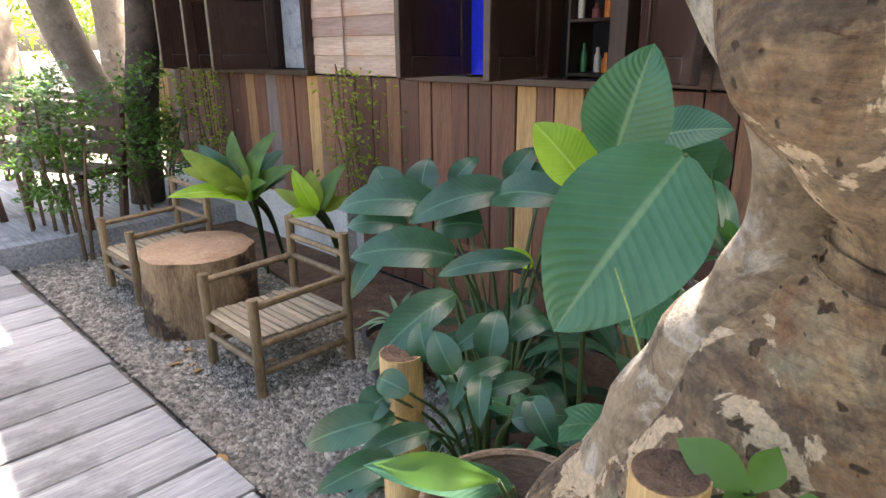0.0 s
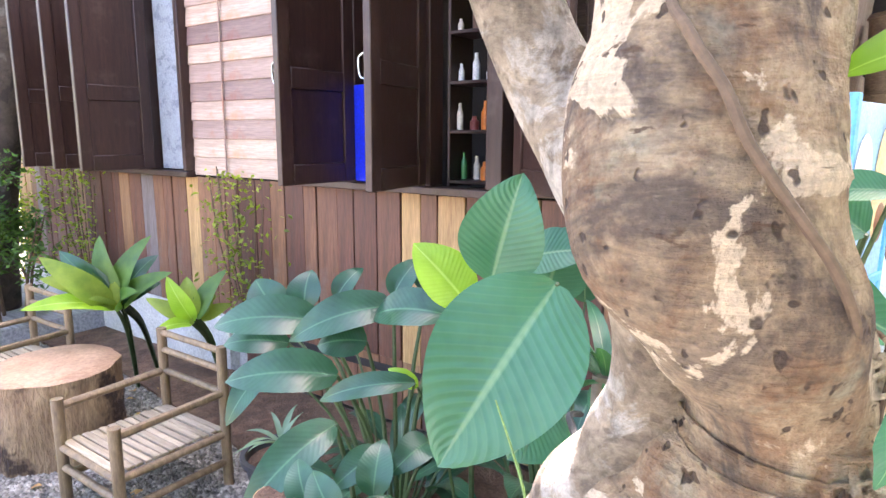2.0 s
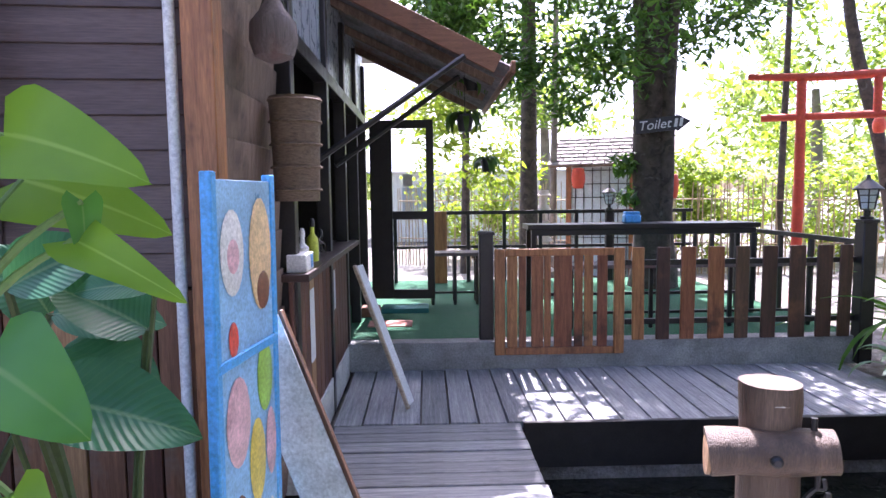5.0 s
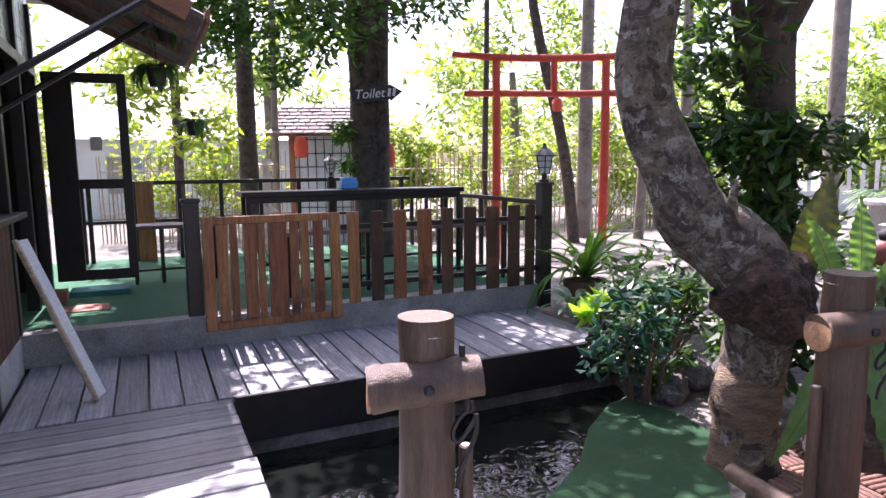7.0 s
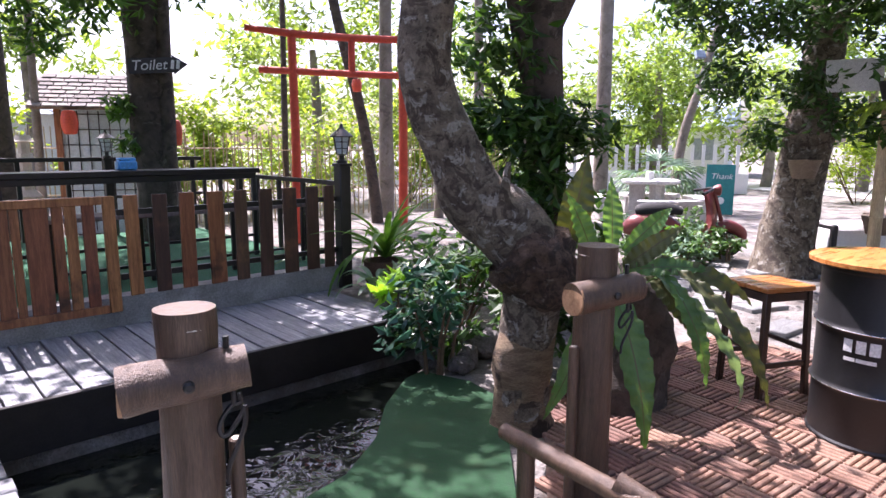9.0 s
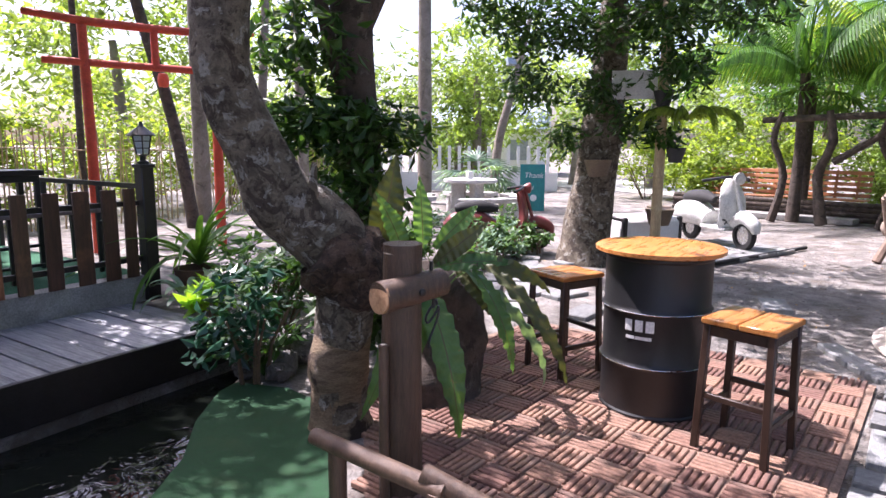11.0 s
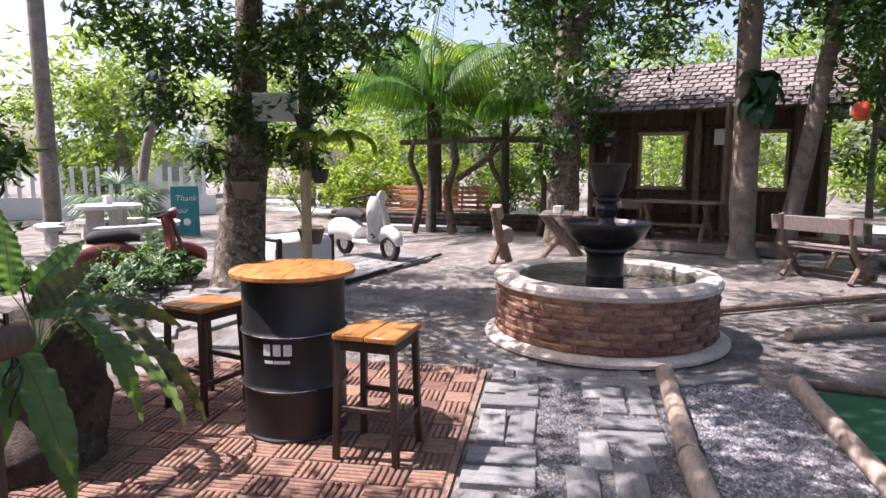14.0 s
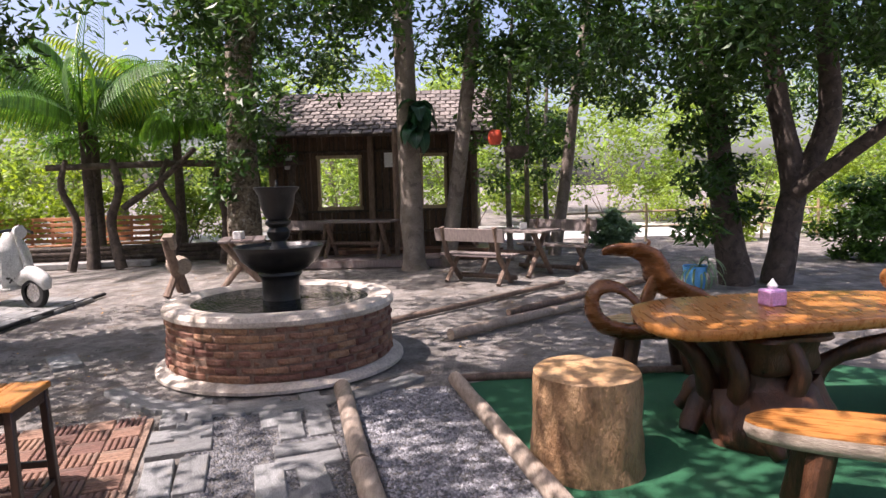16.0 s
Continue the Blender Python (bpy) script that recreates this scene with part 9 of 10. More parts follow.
carve = slab_seat(pose(6.0, -1.32, 0, 0, 0, 95), "carved log chair with a looping arm and a head-shaped back", 0.85, 0.5)
here = carve.matrix_world.inverted()


def carving(name, pts, radii, label, mat=CARVED_WOOD, flat=0.55, seed=3):
    """A carved limb of the chair, given by places in the court."""
    part(name, Geo().tube([here @ Vector(q) for q in pts], radii, 16, 0.14, seed, steps=6, flat=flat), mat, carve, label, angle=70)


carving("arm_loop", [(5.74, -1.22, 0.49), (5.74, -1.12, 0.62), (5.75, -1.00, 0.71), (5.76, -0.88, 0.71), (5.77, -0.82, 0.62), (5.77, -0.84, 0.50), (5.78, -0.93, 0.41), (5.80, -1.10, 0.37), (5.84, -1.35, 0.36), (5.88, -1.6, 0.36)], [0.012, 0.035, 0.05, 0.062, 0.072, 0.088, 0.105, 0.11, 0.10, 0.07], "looping carved arm")
carving("back_log", [(5.95, -0.92, 0.945), (5.95, -0.99, 0.965), (5.95, -1.10, 0.965), (5.95, -1.20, 0.95), (5.95, -1.29, 0.88), (5.95, -1.33, 0.78), (5.95, -1.42, 0.68), (5.95, -1.60, 0.60), (5.96, -1.75, 0.52)], [0.035, 0.055, 0.070, 0.085, 0.11, 0.125, 0.115, 0.10, 0.07], "carved back ending in a blunt head", seed=4)
carving("back_post", [(5.93, -1.18, 0.36), (5.94, -1.24, 0.55), (5.95, -1.33, 0.76)], [0.07, 0.075, 0.07], "carved post below the back", seed=6)
carving("horn", [(5.95, -1.24, 0.97), (5.95, -1.27, 1.02), (5.95, -1.25, 1.045)], [0.024, 0.018, 0.006], "small carved knob", seed=5)
other_seat = slab_seat(pose(5.2, -3.0, 0, 0, 0, 10), "carved log chair at the far side of the table", 0.85, 0.5)
part("back_log", Geo().tube([(0.34, 0.2, 0.8), (0.1, 0.24, 0.78), (-0.3, 0.22, 0.55)], [0.08, 0.09, 0.08], 12, 0.15, 4, steps=4), ORANGE_WOOD, other_seat)
tx = thing("tissue_box", pose(4.98, -1.78, 0.72, 0, 0, 20), "pink plastic tissue box on the log table", "box")
part("body", Geo().box(0.12, 0.12, 0.10, pose(0, 0, 0.05), 0.012), PINK, tx)
part("tissue", Geo().lathe([(0.018, 0.10), (0.03, 0.12), (0.012, 0.15), (0.003, 0.165)], 8, wob=0.2, seed=2), PAPER, tx, "white paper tissue")
bu = thing("blue_bucket", pose(10.0, -2.75, 0), "pale blue plastic bucket with dry ferns at the tree", "bucket")
part("pail", Geo().lathe([(0.13, 0), (0.16, 0.30), (0.17, 0.31), (0.15, 0.30), (0.12, 0.03)], 18), SKY_BLUE, bu)
rosette("spider_plant", 10.0, -2.80, 0.30, 30, 0.6, 0.03, PALE_LEAF, "spider plant with hanging leaves below the tree", 33, (-20, 70), (0.9, 1.9), "strap", "", 0.0)


# picnic sets
def x_table(m, ln, label, h=0.74, mat=RUSTIC):
    ob = thing("rustic_table", m, label, "table", "rustic tables")
    for k in range(4):
        part("top_plank", Geo().box(ln, 0.16, 0.035, pose(0, -0.255 + k * 0.17, h - 0.018)), GREY_PLANK, ob)
    for x in (-ln * 0.36, ln * 0.36):
        part("cross_leg", Geo().tube([(x, -0.32, 0), (x, 0.28, h - 0.04)], 0.045, 8, 0.12, 3), mat, ob)
        part("cross_leg", Geo().tube([(x + 0.08, 0.32, 0), (x + 0.08, -0.28, h - 0.04)], 0.045, 8, 0.12, 4), mat, ob)
    part("tie_rail", Geo().tube([(-ln * 0.36, 0, h * 0.48), (ln * 0.36, 0, h * 0.48)], 0.035, 8, 0.1), mat, ob)
    return ob


def rustic_bench(m, ln, label):
    ob = thing("rustic_bench", m, label, "bench", "rustic benches")
    for k in range(3):
        part("seat_plank", Geo().box(ln, 0.11, 0.04, pose(0, -0.13 + k * 0.13, 0.42)), GREY_PLANK, ob)
    part("backrest", Geo().box(ln, 0.035, 0.20, pose(0, 0.30, 0.74, -12)), GREY_PLANK, ob)
    for x in (-ln * 0.38, ln * 0.38):
        part("leg", Geo().tube([(x, 0.22, 0), (x, -0.16, 0.42)], 0.04, 8, 0.12, 2), RUSTIC, ob)
        part("back_post", Geo().tube([(x, -0.18, 0), (x, 0.20, 0.42), (x, 0.33, 0.86)], 0.04, 8, 0.12, 5), RUSTIC, ob)
    part("foot_rail", Geo().tube([(-ln * 0.45, -0.2, 0.06), (ln * 0.45, -0.2, 0.06)], 0.04, 8, 0.12, 6), RUSTIC, ob)
    return ob


x_table(pose(11.6, -0.35, 0, 0, 0, 60), 1.25, "rustic picnic table with crossed log legs")
rustic_bench(pose(12.2, -1.0, 0, 0, 0, -120), 1.3, "rustic plank bench with a backrest beside the table")
rustic_bench(pose(10.75, 0.25, 0, 0, 0, 62), 1.2, "rough log bench with a sloping back beside the table")
nap = thing("napkin_box", pose(11.55, -0.45, 0.74), "white napkin box on the picnic table", "box")
part("body", Geo().box(0.14, 0.12, 0.11, pose(0, 0, 0.055), 0.01), WHITE_PAINT, nap)
x_table(pose(10.6, 3.95, 0, 0, 0, 20), 1.0, "rustic table with crossed log legs behind the fountain")
nap2 = thing("napkin_box", pose(10.45, 3.95, 0.74), "white napkin box on the rustic table", "box")
part("body", Geo().box(0.16, 0.13, 0.12, pose(0, 0, 0.06), 0.01), WHITE_PAINT, nap2)
vc = thing("log_chair", pose(9.6, 4.55, 0, 0, 0, 10), "small chair of split logs with a slanting back", "chair")
part("back_log", Geo().tube([(0.22, 0, 0.05), (0.0, 0, 0.40), (-0.26, 0.02, 0.85)], [0.07, 0.075, 0.06], 10, 0.12, 3), RUSTIC, vc)
part("seat", Geo().tube([(0.02, -0.12, 0.42), (0.14, 0, 0.43), (0.20, 0.10, 0.43)], [0.12, 0.14, 0.12], 12, 0.1, 2), PALE_LOG, vc)
part("leg", Geo().tube([(-0.10, 0.1, 0), (0.12, 0, 0.40)], [0.06, 0.05], 8, 0.1), RUSTIC, vc)
part("leg", Geo().tube([(0.10, -0.12, 0), (0.10, -0.02, 0.38)], [0.06, 0.05], 8, 0.1), RUSTIC, vc)
part("pale_top", Geo().box(0.10, 0.14, 0.22, pose(-0.22, -0.03, 0.80, 0, -30)), PALE_LOG, vc, "pale split wood face")

# orange bench on the planter wall
ob = thing("orange_bench", pose(13.66, 8.95, 0, 0, 0, -74), "long slatted bench of orange-brown wood", "bench")
for k in range(5):
    part("back_slat", Geo().box(3.3, 0.025, 0.075, pose(0, 0.24 + k * 0.015, 0.50 + k * 0.115, -8)), BENCH_WOOD, ob)
for k in range(4):
    part("seat_slat", Geo().box(3.3, 0.09, 0.03, pose(0, -0.16 + k * 0.11, 0.42)), BENCH_WOOD, ob)
for k in range(8):
    part("upright", Geo().box(0.05, 0.04, 0.62, pose(-1.40 + k * 0.40, 0.29, 0.70, -8)), BENCH_WOOD, ob)
for x in (-1.35, -0.45, 0.45, 1.35):
    part("leg", Geo().box(0.06, 0.40, 0.42, pose(x, 0.0, 0.21)), BLACK_METAL, ob)
pw = thing("planter_wall", pose(13.9, 7.0, 0, 0, 0, -74), "low dark wall of stacked logs below the palms", "wall", kind="structure")
for k in range(4):
    part("log", Geo().tube([(-4.2, 0.03 * (k % 2), 0.06 + k * 0.095), (0, 0.02, 0.06 + k * 0.095), (4.6, 0.03 * (k % 2), 0.06 + k * 0.095)], 0.055, 10, 0.10, k, steps=8), DARK_BARK, pw)
rf = thing("rustic_fence", pose(13.25, 6.1, 0, 0, 0, -70), "rustic fence of crooked trunks with a top pole", "fence")
part("top_pole", Geo().tube([(-2.6, 0, 2.0), (0, 0.05, 2.06), (1.3, 0, 2.0), (2.2, 0.05, 2.05)], [0.06, 0.07, 0.065, 0.05], 10, 0.15, 2, steps=5), DARK_BARK, rf)
for k, (x, dx, r) in enumerate(((-2.3, 0.15, 0.07), (-1.4, -0.15, 0.09), (-0.5, 0.2, 0.06), (0.5, 0.1, 0.07), (1.2, -0.2, 0.055), (2.0, 0.15, 0.08))):
    part("crooked_post", Geo().tube([(x, 0, 0), (x + dx, 0.06, 0.9), (x - dx * 0.4, -0.04, 1.6), (x + dx * 0.3, 0, 2.15)], [r * 1.2, r, r * 0.9, r * 0.7], 10, 0.25, k, steps=4), DARK_BARK, rf)
part("diagonal", Geo().tube([(-1.3, -0.05, 1.2), (-0.6, -0.06, 1.7), (0.1, -0.04, 2.35)], [0.07, 0.06, 0.05], 8, 0.2, 3, steps=3), DARK_BARK, rf)


# bamboo hut
def hut():
    ob = thing("bamboo_hut", pose(14.3, 2.45, 0, 0, 0, 4), "dark bamboo hut with a shingled roof and open windows", "hut")
    part("floor", Geo().box(3.2, 5.2, 0.22, pose(0.9, 0.1, 0.11)), BROWN_WOOD, ob, "raised plank floor")
    wall = part("wall_panel", Geo().box(0.03, 4.3, 0.86, pose(0, 0.17, 0.65)), HUT_MAT, ob, "brown woven bamboo matting", smooth=False)
    part("wall_panel", Geo().box(0.03, 4.3, 0.60, pose(0, 0.17, 2.42)), HUT_MAT, ob, "brown woven bamboo matting", smooth=False)
    for ya, yb in ((-1.98, -1.35), (-0.85, 0.45), (1.32, 2.32)):
        part("wall_panel", Geo().box(0.03, yb - ya, 1.06, pose(0, (ya + yb) / 2, 1.60)), HUT_MAT, ob, "brown woven bamboo matting", smooth=False)
    rng = np.random.RandomState(6)
    for k in range(34):
        y = -1.9 + k * 0.125 + rng.uniform(-0.03, 0.03)
        for z0, z1 in ([(0.24, 1.04), (2.16, 2.7)] if (0.40 < y < 1.37 or -1.40 < y < -0.80) else [(0.24, 2.7)]):
            part("cane", Geo().tube([(-0.03, y, z0), (-0.03, y + rng.uniform(-0.015, 0.015), z1)], 0.014, 6), RUSTIC if rng.rand() < 0.3 else DARK_BARK, wall)
    for z in (0.55, 1.0, 2.25):
        part("rail", Geo().tube([(-0.06, -2.0, z), (-0.06, 2.35, z)], 0.025, 7, 0.1, 2), DARK_BARK, wall)
    for y0, y1 in ((0.45, 1.32), (-1.35, -0.85)):
        fr = part("window", Geo().box(0.08, y1 - y0 + 0.1, 0.07, pose(-0.02, (y0 + y1) / 2, 1.06)).box(0.08, y1 - y0 + 0.1, 0.07, pose(-0.02, (y0 + y1) / 2, 2.14)).box(0.08, 0.06, 1.1, pose(-0.02, y0, 1.6)).box(0.08, 0.06, 1.1, pose(-0.02, y1, 1.6)), BAMBOO_POLE, ob, "pale window frame")
    for y in (-1.95, -1.5, -0.4, 0.2, 2.3):
        part("post", Geo().tube([(-0.10, y, 0), (-0.1, y, 2.75)], 0.07, 10, 0.1, 3), RUSTIC, ob)
        part("post", Geo().tube([(-1.0, y, 0), (-0.95, y, 2.60)], 0.05, 10, 0.1, 4), RUSTIC, ob) if y in (-0.4,) else None
    a = 31
    roof = part("roof", Geo().box(2.1, 5.0, 0.05, pose(0.22, 0.1, 3.07, 0, -a, 0)), DARK_BARK, ob)
    part("roof", Geo().box(2.1, 5.0, 0.05, pose(2.0, 0.1, 3.07, 0, a, 0)), DARK_BARK, ob)
    me = Geo().box(0.22, 0.19, 0.024, None, 0.008).mesh("shingle")
    for r in range(11):
        for k in range(22):
            part("shingle", me, ROOF_TILE, roof, m=pose(0.22, 0.1, 3.07, 0, -a, 0) @ pose(-0.98 + r * 0.185, -2.35 + k * 0.22 + (r % 2) * 0.1, 0.045, rng.uniform(-3, 3), 6 + rng.uniform(-2, 2), rng.uniform(-4, 4)))
    for y in (1.9, -0.2):
        part("notice", Geo().box(0.01, 0.22, 0.30, pose(-0.16, y, 2.05)), PAPER, ob, "white paper notice")


hut()
x_table(pose(13.1, 2.7, 0.0, 0, 0, 84), 1.5, "rustic table in front of the bamboo hut", 0.86)
rustic_bench(pose(13.4, 4.0, 0, 0, 0, -94), 1.2, "rustic plank bench in front of the hut")
wd = single("hut_deck", Geo().box(1.6, 3.4, 0.14, pose(0, 0, 0.07)), GREY_PLANK, "low plank deck in front of the hut", "deck", kind="structure", m=pose(13.3, 2.6, 0, 0, 0, 4))
paper_lantern((11.9, 0.0, 2.15), 0.12, 0.25)
hb = thing("hanging_basket", pose(11.7, -0.35, 1.9), "dark hanging basket on the slender trunk", "basket")
part("bowl", Geo().lathe([(0.08, 0), (0.20, 0.12), (0.22, 0.2), (0.19, 0.2)], 14), DARK_BARK, hb)
part("cord", Geo().tube([(0, 0, 0.2), (0.3, 0.3, 0.9)], 0.006, 4), BLACK_METAL, hb)
ef = thing("staghorn_fern", pose(12.15, 1.35, 2.7), "dark epiphyte with broad leaves on the straight trunk", "fern")
g = Geo()
for k in range(26):
    g.leaf(0.55, 0.26, pose(0, 0, 0.25 - (k % 5) * 0.12, 0, 0, k * 137.5) @ pose(0, 0, 0, 20 - (k % 6) * 14), 1.0, 0.3, segs=4, across=2)
part("leaves", g, LILY_LEAF, ef)


# stone table and curved benches
st = thing("stone_table", pose(7.35, 11.5, 0), "round pale stone table on three legs", "table")
part("tabletop", Geo().lathe([(0.52, 0.70), (0.56, 0.715), (0.56, 0.765), (0.53, 0.78)], 32), STONE_TABLE, st)
for k in range(3):
    a = k * 2.094 + 0.4
    part("leg", Geo().box(0.14, 0.30, 0.70, pose(0.25 * math.cos(a), 0.25 * math.sin(a), 0.35, 0, 0, math.degrees(a) + 90), 0.02), STONE_TABLE, st)
tbx = thing("napkin_box", pose(7.3, 11.45, 0.78), "white napkin box on the stone table", "box")
part("body", Geo().box(0.12, 0.12, 0.16, pose(0, 0, 0.08), 0.01), WHITE_PAINT, tbx)


def curved_bench(m, label):
    ob = thing("stone_bench", m, label, "bench", "stone benches")
    n, v = 12, []
    for i in range(n + 1):
        a = -0.55 + 1.1 * i / n
        for r, z in ((0.85, 0.36), (1.18, 0.36), (1.20, 0.44), (0.83, 0.44)):
            v.append((r * math.sin(a), -r * math.cos(a), z))
    f = [(i * 4 + j, i * 4 + (j + 1) % 4, i * 4 + 4 + (j + 1) % 4, i * 4 + 4 + j) for i in range(n) for j in range(4)] + [(0, 3, 2, 1), (n * 4, n * 4 + 1, n * 4 + 2, n * 4 + 3)]
    part("seat", Geo().add(v, f), STONE_TABLE, ob)
    for a in (-0.4, 0.4):
        part("leg", Geo().box(0.25, 0.14, 0.36, pose(1.02 * math.sin(a), -1.02 * math.cos(a), 0.18, 0, 0, math.degrees(a)), 0.02), STONE_TABLE, ob)
    return ob


cb = curved_bench(pose(7.35, 11.5, 0, 0, 0, -10), "curved pale stone bench beside the stone table")
for r in (70, 150, 245):
    copy_thing(cb, pose(7.35, 11.5, 0, 0, 0, r))
ts = thing("teal_sign", pose(9.2, 11.9, 0, 0, 0, -36), "leaning teal chalkboard sign with white writing", "sign")
part("board", Geo().box(0.56, 0.03, 1.05, pose(0, 0, 0.53, -8)), TEAL, ts)
part("lettering", text_mesh("Thank", 0.17), WHITE_PAINT, ts, "white painted word", m=pose(0.02, 0.018, 0.80, 82))
part("lettering", text_mesh("you", 0.17), WHITE_PAINT, ts, "white painted word", m=pose(-0.10, -0.019, 0.54, 82))
part("emblem", Geo().lathe([(0.075, 0), (0.06, 0.003), (0.001, 0.003)], 18, m=pose(0.03, -0.052, 0.30, 82), cap=False), WHITE_PAINT, ts, "white round emblem")
bp = thing("bamboo_pole", pose(6.35, 5.42, 0), "upright pale bamboo pole with hanging pots", "pole")
z = 0.0
g = Geo()
g.lathe([(0.062, 0.0)] + [q for k in range(9) for q in ((0.060, k * 0.38 + 0.02), (0.058, k * 0.38 + 0.33), (0.068, k * 0.38 + 0.355), (0.060, k * 0.38 + 0.375))], 16)
part("cane", g, BAMBOO_POLE, bp)
for dx, dy, zz in ((0.10, -0.14, 1.28), (-0.1, -0.1, 1.9)):
    p_ = part("pot", Geo().lathe([(0.07, zz), (0.11, zz + 0.16), (0.12, zz + 0.17), (0.10, zz + 0.17)], 14, m=pose(dx, dy, 0)), BLACK_POT, bp, "black hanging pot")
part("signboard", Geo().box(0.5, 0.03, 0.32, pose(-0.25, 0.2, 2.15, 0, 0, -45)), WHITE_PAINT, bp, "white sign board")
for x, y, r in ((5.95, 6.0, 0.16), (6.75, 5.75, 0.17), (7.0, 6.0, 0.15)):
    kp = thing("basket_pot", pose(x, y, 0.50 if x > 6.5 else 1.1), "woven brown pot fixed by the courtyard tree", "plant pot", "basket pots")
    part("pot", Geo().lathe([(r * 0.7, 0), (r, 0.18), (r * 1.05, 0.2), (r * 0.9, 0.2)], 16), WICKER, kp)


# scooters
def wheel(ob, x, y, r, w=0.09):
    wh = part("wheel", Geo().lathe([(r * 0.62, -w / 2), (r * 0.9, -w / 2), (r, -w * 0.25), (r, w * 0.25), (r * 0.9, w / 2), (r * 0.62, w / 2)], 24, m=pose(x, y, r, 90), cap=False), RUBBER, ob, "black tyre")
    part("rim", Geo().lathe([(r * 0.62, -w * 0.3), (r * 0.15, -w * 0.15), (r * 0.15, w * 0.15), (r * 0.62, w * 0.3)], 20, m=pose(x, y, r, 90)), CHROME, wh)


def scooter(m, mat, label, name="old_scooter"):
    ob = thing(name, m, label, "scooter", "scooters")
    wheel(ob, 0.62, 0, 0.21)
    wheel(ob, -0.55, 0, 0.21)
    rows, nn = [], 12
    for off in (0.0, -0.025):
        for z, hw, x in ((0.26, 0.15, 0.36), (0.36, 0.20, 0.41), (0.52, 0.225, 0.45), (0.70, 0.215, 0.43), (0.86, 0.17, 0.39), (0.95, 0.10, 0.36), (1.0, 0.06, 0.345)):
            rows += [(x + off - 0.09 * (j / nn * 2 - 1) ** 2, hw * (j / nn * 2 - 1), z) for j in range(nn + 1)]
    q, nr = nn + 1, 7
    f = [(i * q + j, i * q + j + 1, (i + 1) * q + j + 1, (i + 1) * q + j) for i in range(nr - 1) for j in range(nn)]
    f += [tuple(v + nr * q for v in reversed(w)) for w in f]
    f += [(i * q + e, (i + 1) * q + e, nr * q + (i + 1) * q + e, nr * q + i * q + e) for i in range(nr - 1) for e in (0, nn)]
    part("leg_shield", Geo().add(rows, f), mat, ob, "curved leg shield", angle=50)
    part("steering_column", Geo().tube([(0.62, 0, 0.24), (0.52, 0, 0.5), (0.38, 0, 0.98)], 0.03, 10, steps=3), mat, ob)
    part("front_fender", Geo().tube([(0.40, 0, 0.36), (0.58, 0, 0.46), (0.78, 0, 0.38), (0.84, 0, 0.26)], [0.09, 0.10, 0.09, 0.05], 12, steps=4), mat, ob)
    part("floorboard", Geo().box(0.55, 0.32, 0.05, pose(0.12, 0, 0.27), 0.015), mat, ob)
    part("rear_body", Geo().tube([(-0.12, 0, 0.36), (-0.40, 0, 0.44), (-0.72, 0, 0.42), (-0.92, 0, 0.36)], [0.14, 0.20, 0.19, 0.08], 16, 0.02, 3, steps=4), mat, ob)
    part("seat", Geo().tube([(-0.05, 0, 0.66), (-0.3, 0, 0.70), (-0.62, 0, 0.68), (-0.75, 0, 0.66)], [0.06, 0.11, 0.11, 0.06], 12, steps=3, flat=0.7), RUBBER, ob, "black worn seat")
    hb_ = part("handlebar", Geo().tube([(0.22, -0.32, 0.98), (0.34, -0.12, 1.02), (0.35, 0.12, 1.02), (0.22, 0.32, 0.98)], 0.02, 8, steps=3), BLACK_METAL, ob)
    part("grip", Geo().tube([(0.22, -0.32, 0.98), (0.16, -0.40, 0.96)], 0.025, 8), RUBBER, hb_)
    part("grip", Geo().tube([(0.22, 0.32, 0.98), (0.16, 0.40, 0.96)], 0.025, 8), RUBBER, hb_)
    part("headlight", Geo().lathe([(0.05, -0.08), (0.085, -0.02), (0.09, 0.02), (0.07, 0.035)], 16, m=pose(0.44, 0, 1.0, 0, 90)), mat, ob)
    return ob


scooter(pose(8.75, 6.55, 0.02, 0, 0, -102), MOTO_WHITE, "old white scooter with dark spots standing on slabs")
scooter(pose(5.55, 7.5, 0.02, 0, 0, -25) @ Matrix.Scale(0.86, 4), MOTO_RED, "old faded red scooter among plants")
tk = thing("white_tank", pose(7.05, 6.35, 0.02, 0, 0, -10), "white box with dark bands behind the bamboo pole", "box")
part("body", Geo().box(0.95, 0.6, 0.46, pose(0, 0, 0.30), 0.06), WHITE_PAINT, tk)
for x in (-0.43, 0.40):
    part("band", Geo().box(0.07, 0.61, 0.47, pose(x, 0, 0.30), 0.05), BLACK_METAL, tk, "black band")
for x in (-0.3, 0.3):
    part("foot", Geo().box(0.1, 0.5, 0.07, pose(x, 0, 0.035)), BLACK_METAL, tk)
for k, (x, y, r) in enumerate(((4.6, 6.6, 0.3), (5.0, 7.6, 0.35), (5.8, 7.6, 0.3), (4.2, 7.4, 0.3), (5.4, 8.6, 0.4), (6.3, 8.4, 0.35), (4.4, 8.6, 0.35), (5.05, 6.85, 0.3), (5.35, 6.95, 0.28), (5.75, 7.0, 0.25))):
    bush("low_shrub", x, y, 0.25, r, 12, 40, 0.09, (PALE_LEAF, BUSH_LEAF)[k % 2], "low mixed shrub around the scooters", 130 + k, 0.7, "low shrubs")

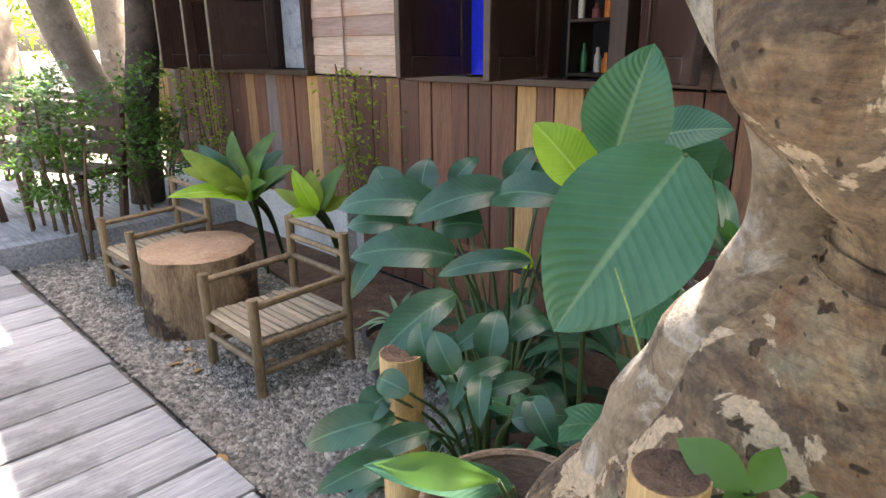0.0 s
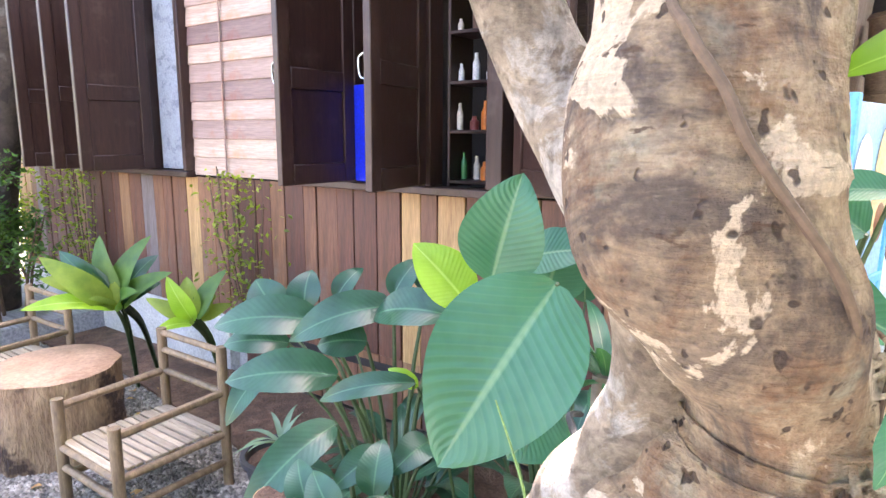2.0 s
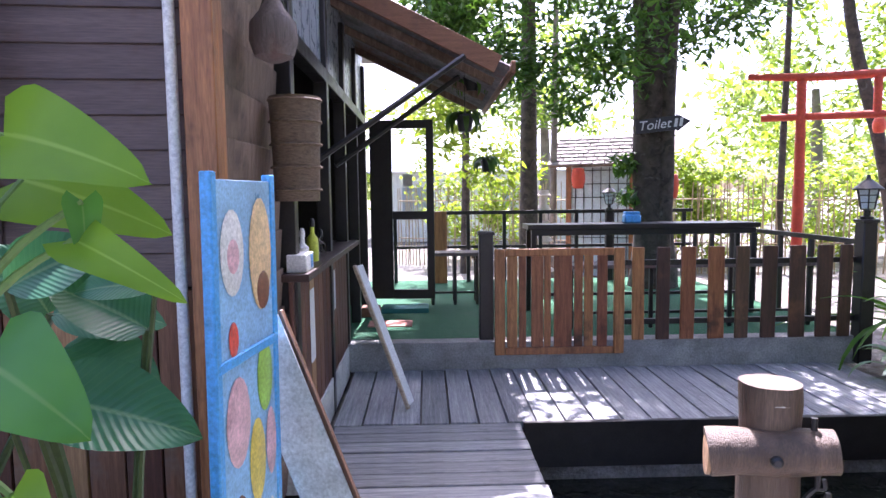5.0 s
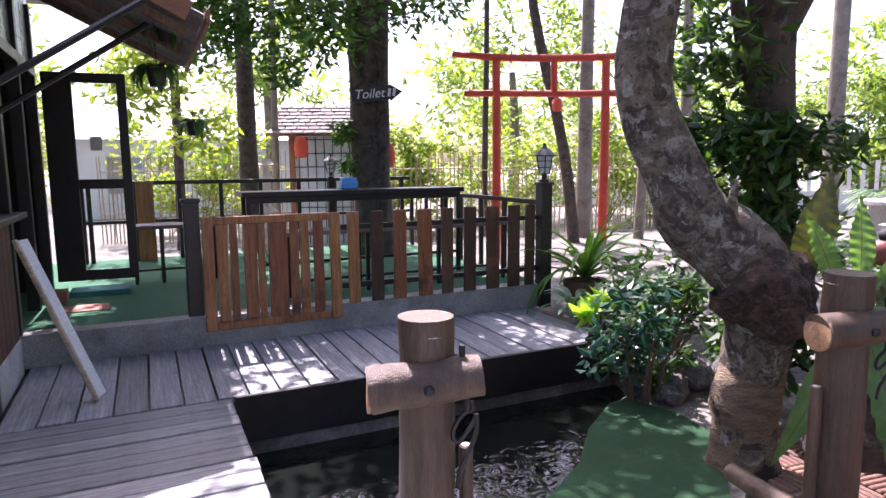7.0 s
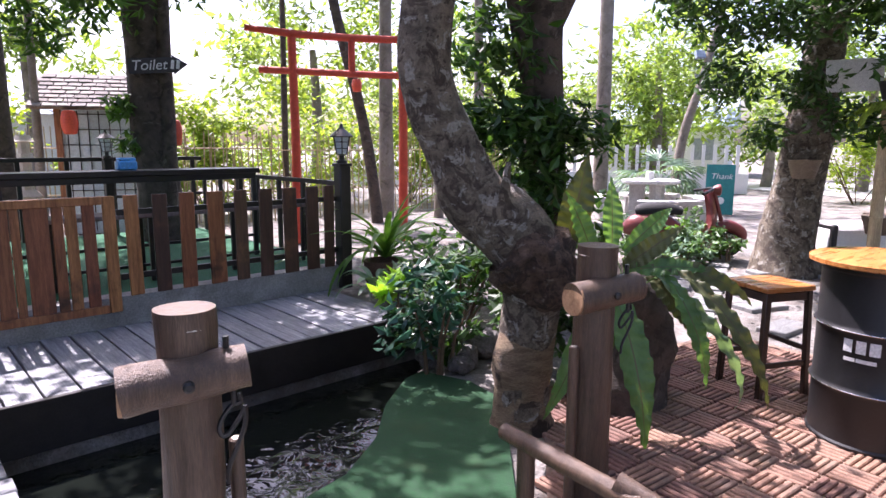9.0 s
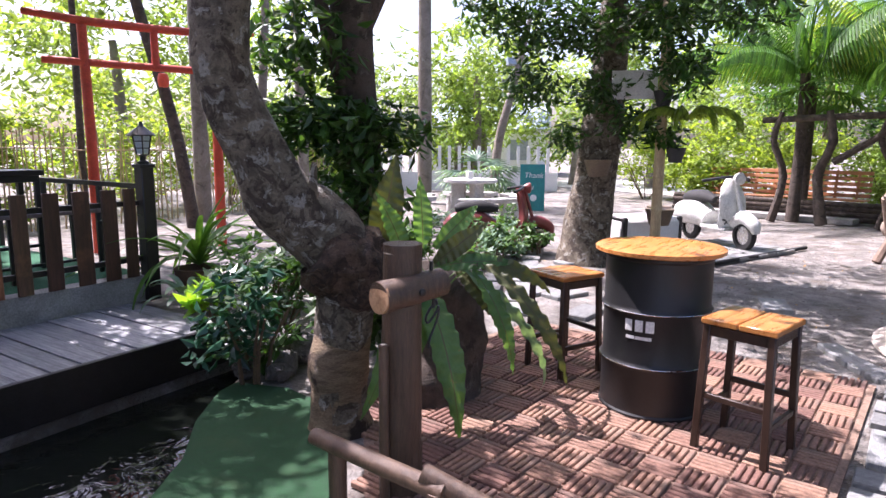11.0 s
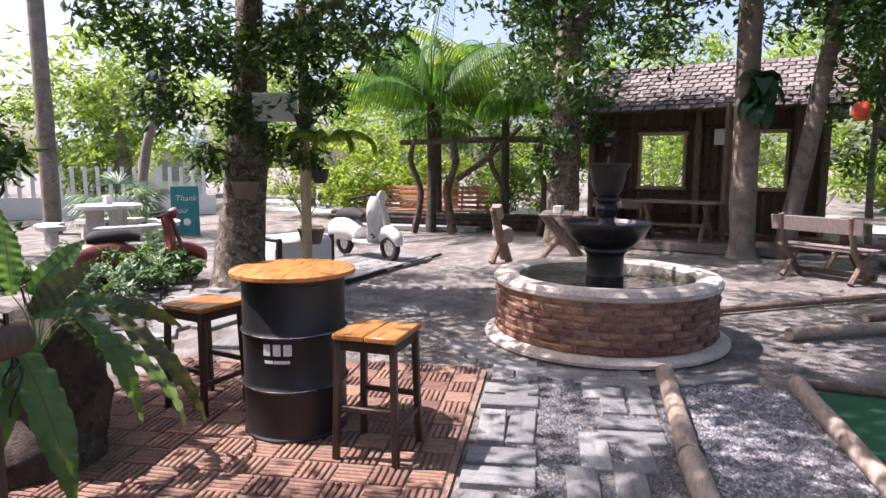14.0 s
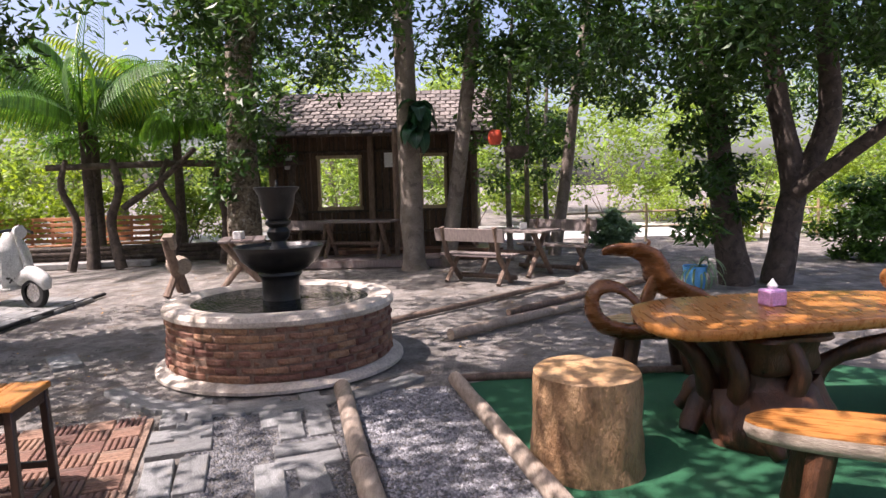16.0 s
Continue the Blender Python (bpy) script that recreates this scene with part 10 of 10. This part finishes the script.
# dark slender trees beside the hut and a bamboo rail fence behind them
for k, (x, y, dx) in enumerate(((14.4, -0.65, 0.75), (13.6, -0.25, -0.45), (15.6, -1.1, 0.5), (14.9, 5.6, 0.5), (13.9, 5.1, -0.5))):
    tree("slender_tree", [(x, y, -0.05), (x + dx * 0.4, y + 0.05, 1.5), (x + dx, y, 3.2), (x + dx * 1.5, y - 0.1, 5.0)], [0.07, 0.05, 0.04, 0.02], PALE_BARK, "slender tree with loose foliage beside the hut",
         clump_ball(x + dx, y, 2.5, 0.9, 16, 70, 150 + k, 1.3, 0.4) + clump_ball(x + dx, y, 4.3, 1.1, 12, 110, 160 + k), 0.15, BUSH_LEAF if k % 2 else CROWN_LEAF, group="slender trees", n=10)
rail_fence = thing("rail_fence", pose(16.3, -0.6, 0, 0, 0, -78), "low fence of pale bamboo rails along the lane", "fence")
for k in range(6):
    part("post", Geo().tube([(k * 1.5, 0, 0), (k * 1.5 + 0.02, 0, 0.5), (k * 1.5, 0, 0.95)], 0.035, 8, 0.1, k), BAMBOO_POLE, rail_fence)
for z in (0.35, 0.72):
    part("rail", Geo().tube([(-0.3, 0.03, z), (3.5, 0.04, z + 0.03), (7.8, 0.03, z)], 0.028, 8, 0.1, 3, steps=4), BAMBOO_POLE, rail_fence)

# beyond the garden: white wall, road, houses
single("far_road", Geo().box(40, 6, 0.02, pose(0, 0, 0.0)), ASPHALT, "pale sunlit road beyond the garden", "road", kind="structure", m=pose(20.6, 2.0, 0, 0, 0, 98), smooth=False)
fw = thing("white_fence", pose(8.0, 20.0, 0, 0, 0, -30), "white fence along the road", "fence")
part("wall", Geo().box(13, 0.15, 0.6, pose(0, 0, 0.3)), FAR_WHITE, fw)
for k in range(40):
    part("paling", Geo().box(0.10, 0.05, 0.9, pose(-6.3 + k * 0.32, 0, 1.0)), FAR_WHITE, fw)


def house(x, y, rot, w, d, h, label):
    ob = thing("far_house", pose(x, y, 0, 0, 0, rot), label, "house", "far houses")
    part("wall", Geo().box(w, d, h, pose(0, 0, h / 2)), FAR_WHITE, ob)
    v = [(-w / 2 - 0.3, -d / 2 - 0.3, h), (w / 2 + 0.3, -d / 2 - 0.3, h), (w / 2 + 0.3, d / 2 + 0.3, h), (-w / 2 - 0.3, d / 2 + 0.3, h), (-w / 2 - 0.3, 0, h + 1.4), (w / 2 + 0.3, 0, h + 1.4)]
    part("roof", Geo().add(v, [(0, 1, 5, 4), (2, 3, 4, 5), (0, 4, 3), (1, 2, 5), (0, 3, 2, 1)]), FAR_BLUE, ob, smooth=False)
    for k in range(3):
        part("window", Geo().box(0.9, 0.05, 1.0, pose(-w / 3 + k * w / 3, -d / 2 - 0.01, h * 0.55)), GREY_PAINT, ob)


house(19, 30, -40, 6, 5, 2.3, "white house with a grey-blue roof beyond the road")
house(-9, 21, 30, 8, 6, 2.2, "white house with a grey-blue roof behind the platform")


# ---- brick and tile pieces ----
brick_mesh = {}
rng = np.random.RandomState(31)
n_b, rows_b = 32, 7
for r in range(rows_b):
    ang = 2 * math.pi / n_b
    for k in range(n_b):
        key = rng.randint(4)
        if key not in brick_mesh:
            g = Geo().box(FR * ang - 0.014 - 0.012 * (key == 2), 0.08, 0.051, None, 0.010)
            v = g.v[0]
            v += rng.uniform(-0.004, 0.004, v.shape)
            brick_mesh[key] = g.mesh("brick")
        a = (k + 0.5 * (r % 2) + rng.uniform(-0.09, 0.09)) * ang
        j_ = rng.uniform(-0.012, 0.010)
        part("brick", brick_mesh[key], BRICK, basin, m=pose((FR - 0.035 + j_) * math.cos(a), (FR - 0.035 + j_) * math.sin(a), 0.092 + r * 0.061, rng.uniform(-2, 2), rng.uniform(-3, 3), math.degrees(a) + 90 + rng.uniform(-3, 3)))
# ribbed terracotta tiles in a basket weave
PATIO = [(1.78, 0.78), (3.40, 1.48), (4.90, 2.14), (4.42, 3.1), (3.85, 4.3), (2.6, 3.9), (1.95, 3.3), (1.55, 2.2)]
patio = single("brick_paving", prism(PATIO, -0.05, -0.004), MORTAR, "terracotta ribbed tile paving in a basket weave", "paving", kind="structure", smooth=False)
g = Geo()
for k in range(5):
    g.box(0.172, 0.026, 0.03, pose(0, -0.070 + k * 0.035, 0), 0.005)
tile = g.mesh("tile", False)
made, spare = 0, Geo()
step_t = 0.182
spots = []
for i in range(-6, 30):
    for j in range(-22, 22):
        c, s = math.cos(radians(EDGE)), math.sin(radians(EDGE))
        x, y = 1.8 + i * step_t * c - j * step_t * s, 0.9 + i * step_t * s + j * step_t * c
        if inside(x, y, PATIO):
            spots.append((math.hypot(x - 2.6, y - 1.7), x, y, (i + j) % 2))
for k, (_, x, y, odd) in enumerate(sorted(spots)):
    m = pose(x + rng.uniform(-0.002, 0.002), y, -0.004 + rng.uniform(-0.003, 0.003), rng.uniform(-0.8, 0.8), rng.uniform(-0.8, 0.8), EDGE + 90 * odd + rng.uniform(-1, 1))
    if k < 300:
        part("tile", tile, BRICK_TILE, patio, m=m)
    else:
        for q in range(5):
            spare.box(0.172, 0.026, 0.03, m @ pose(0, -0.070 + q * 0.035, 0), 0.005)
if spare.n:
    tagged(part("tiles", spare, BRICK_TILE, patio, smooth=False), kind="stuff")
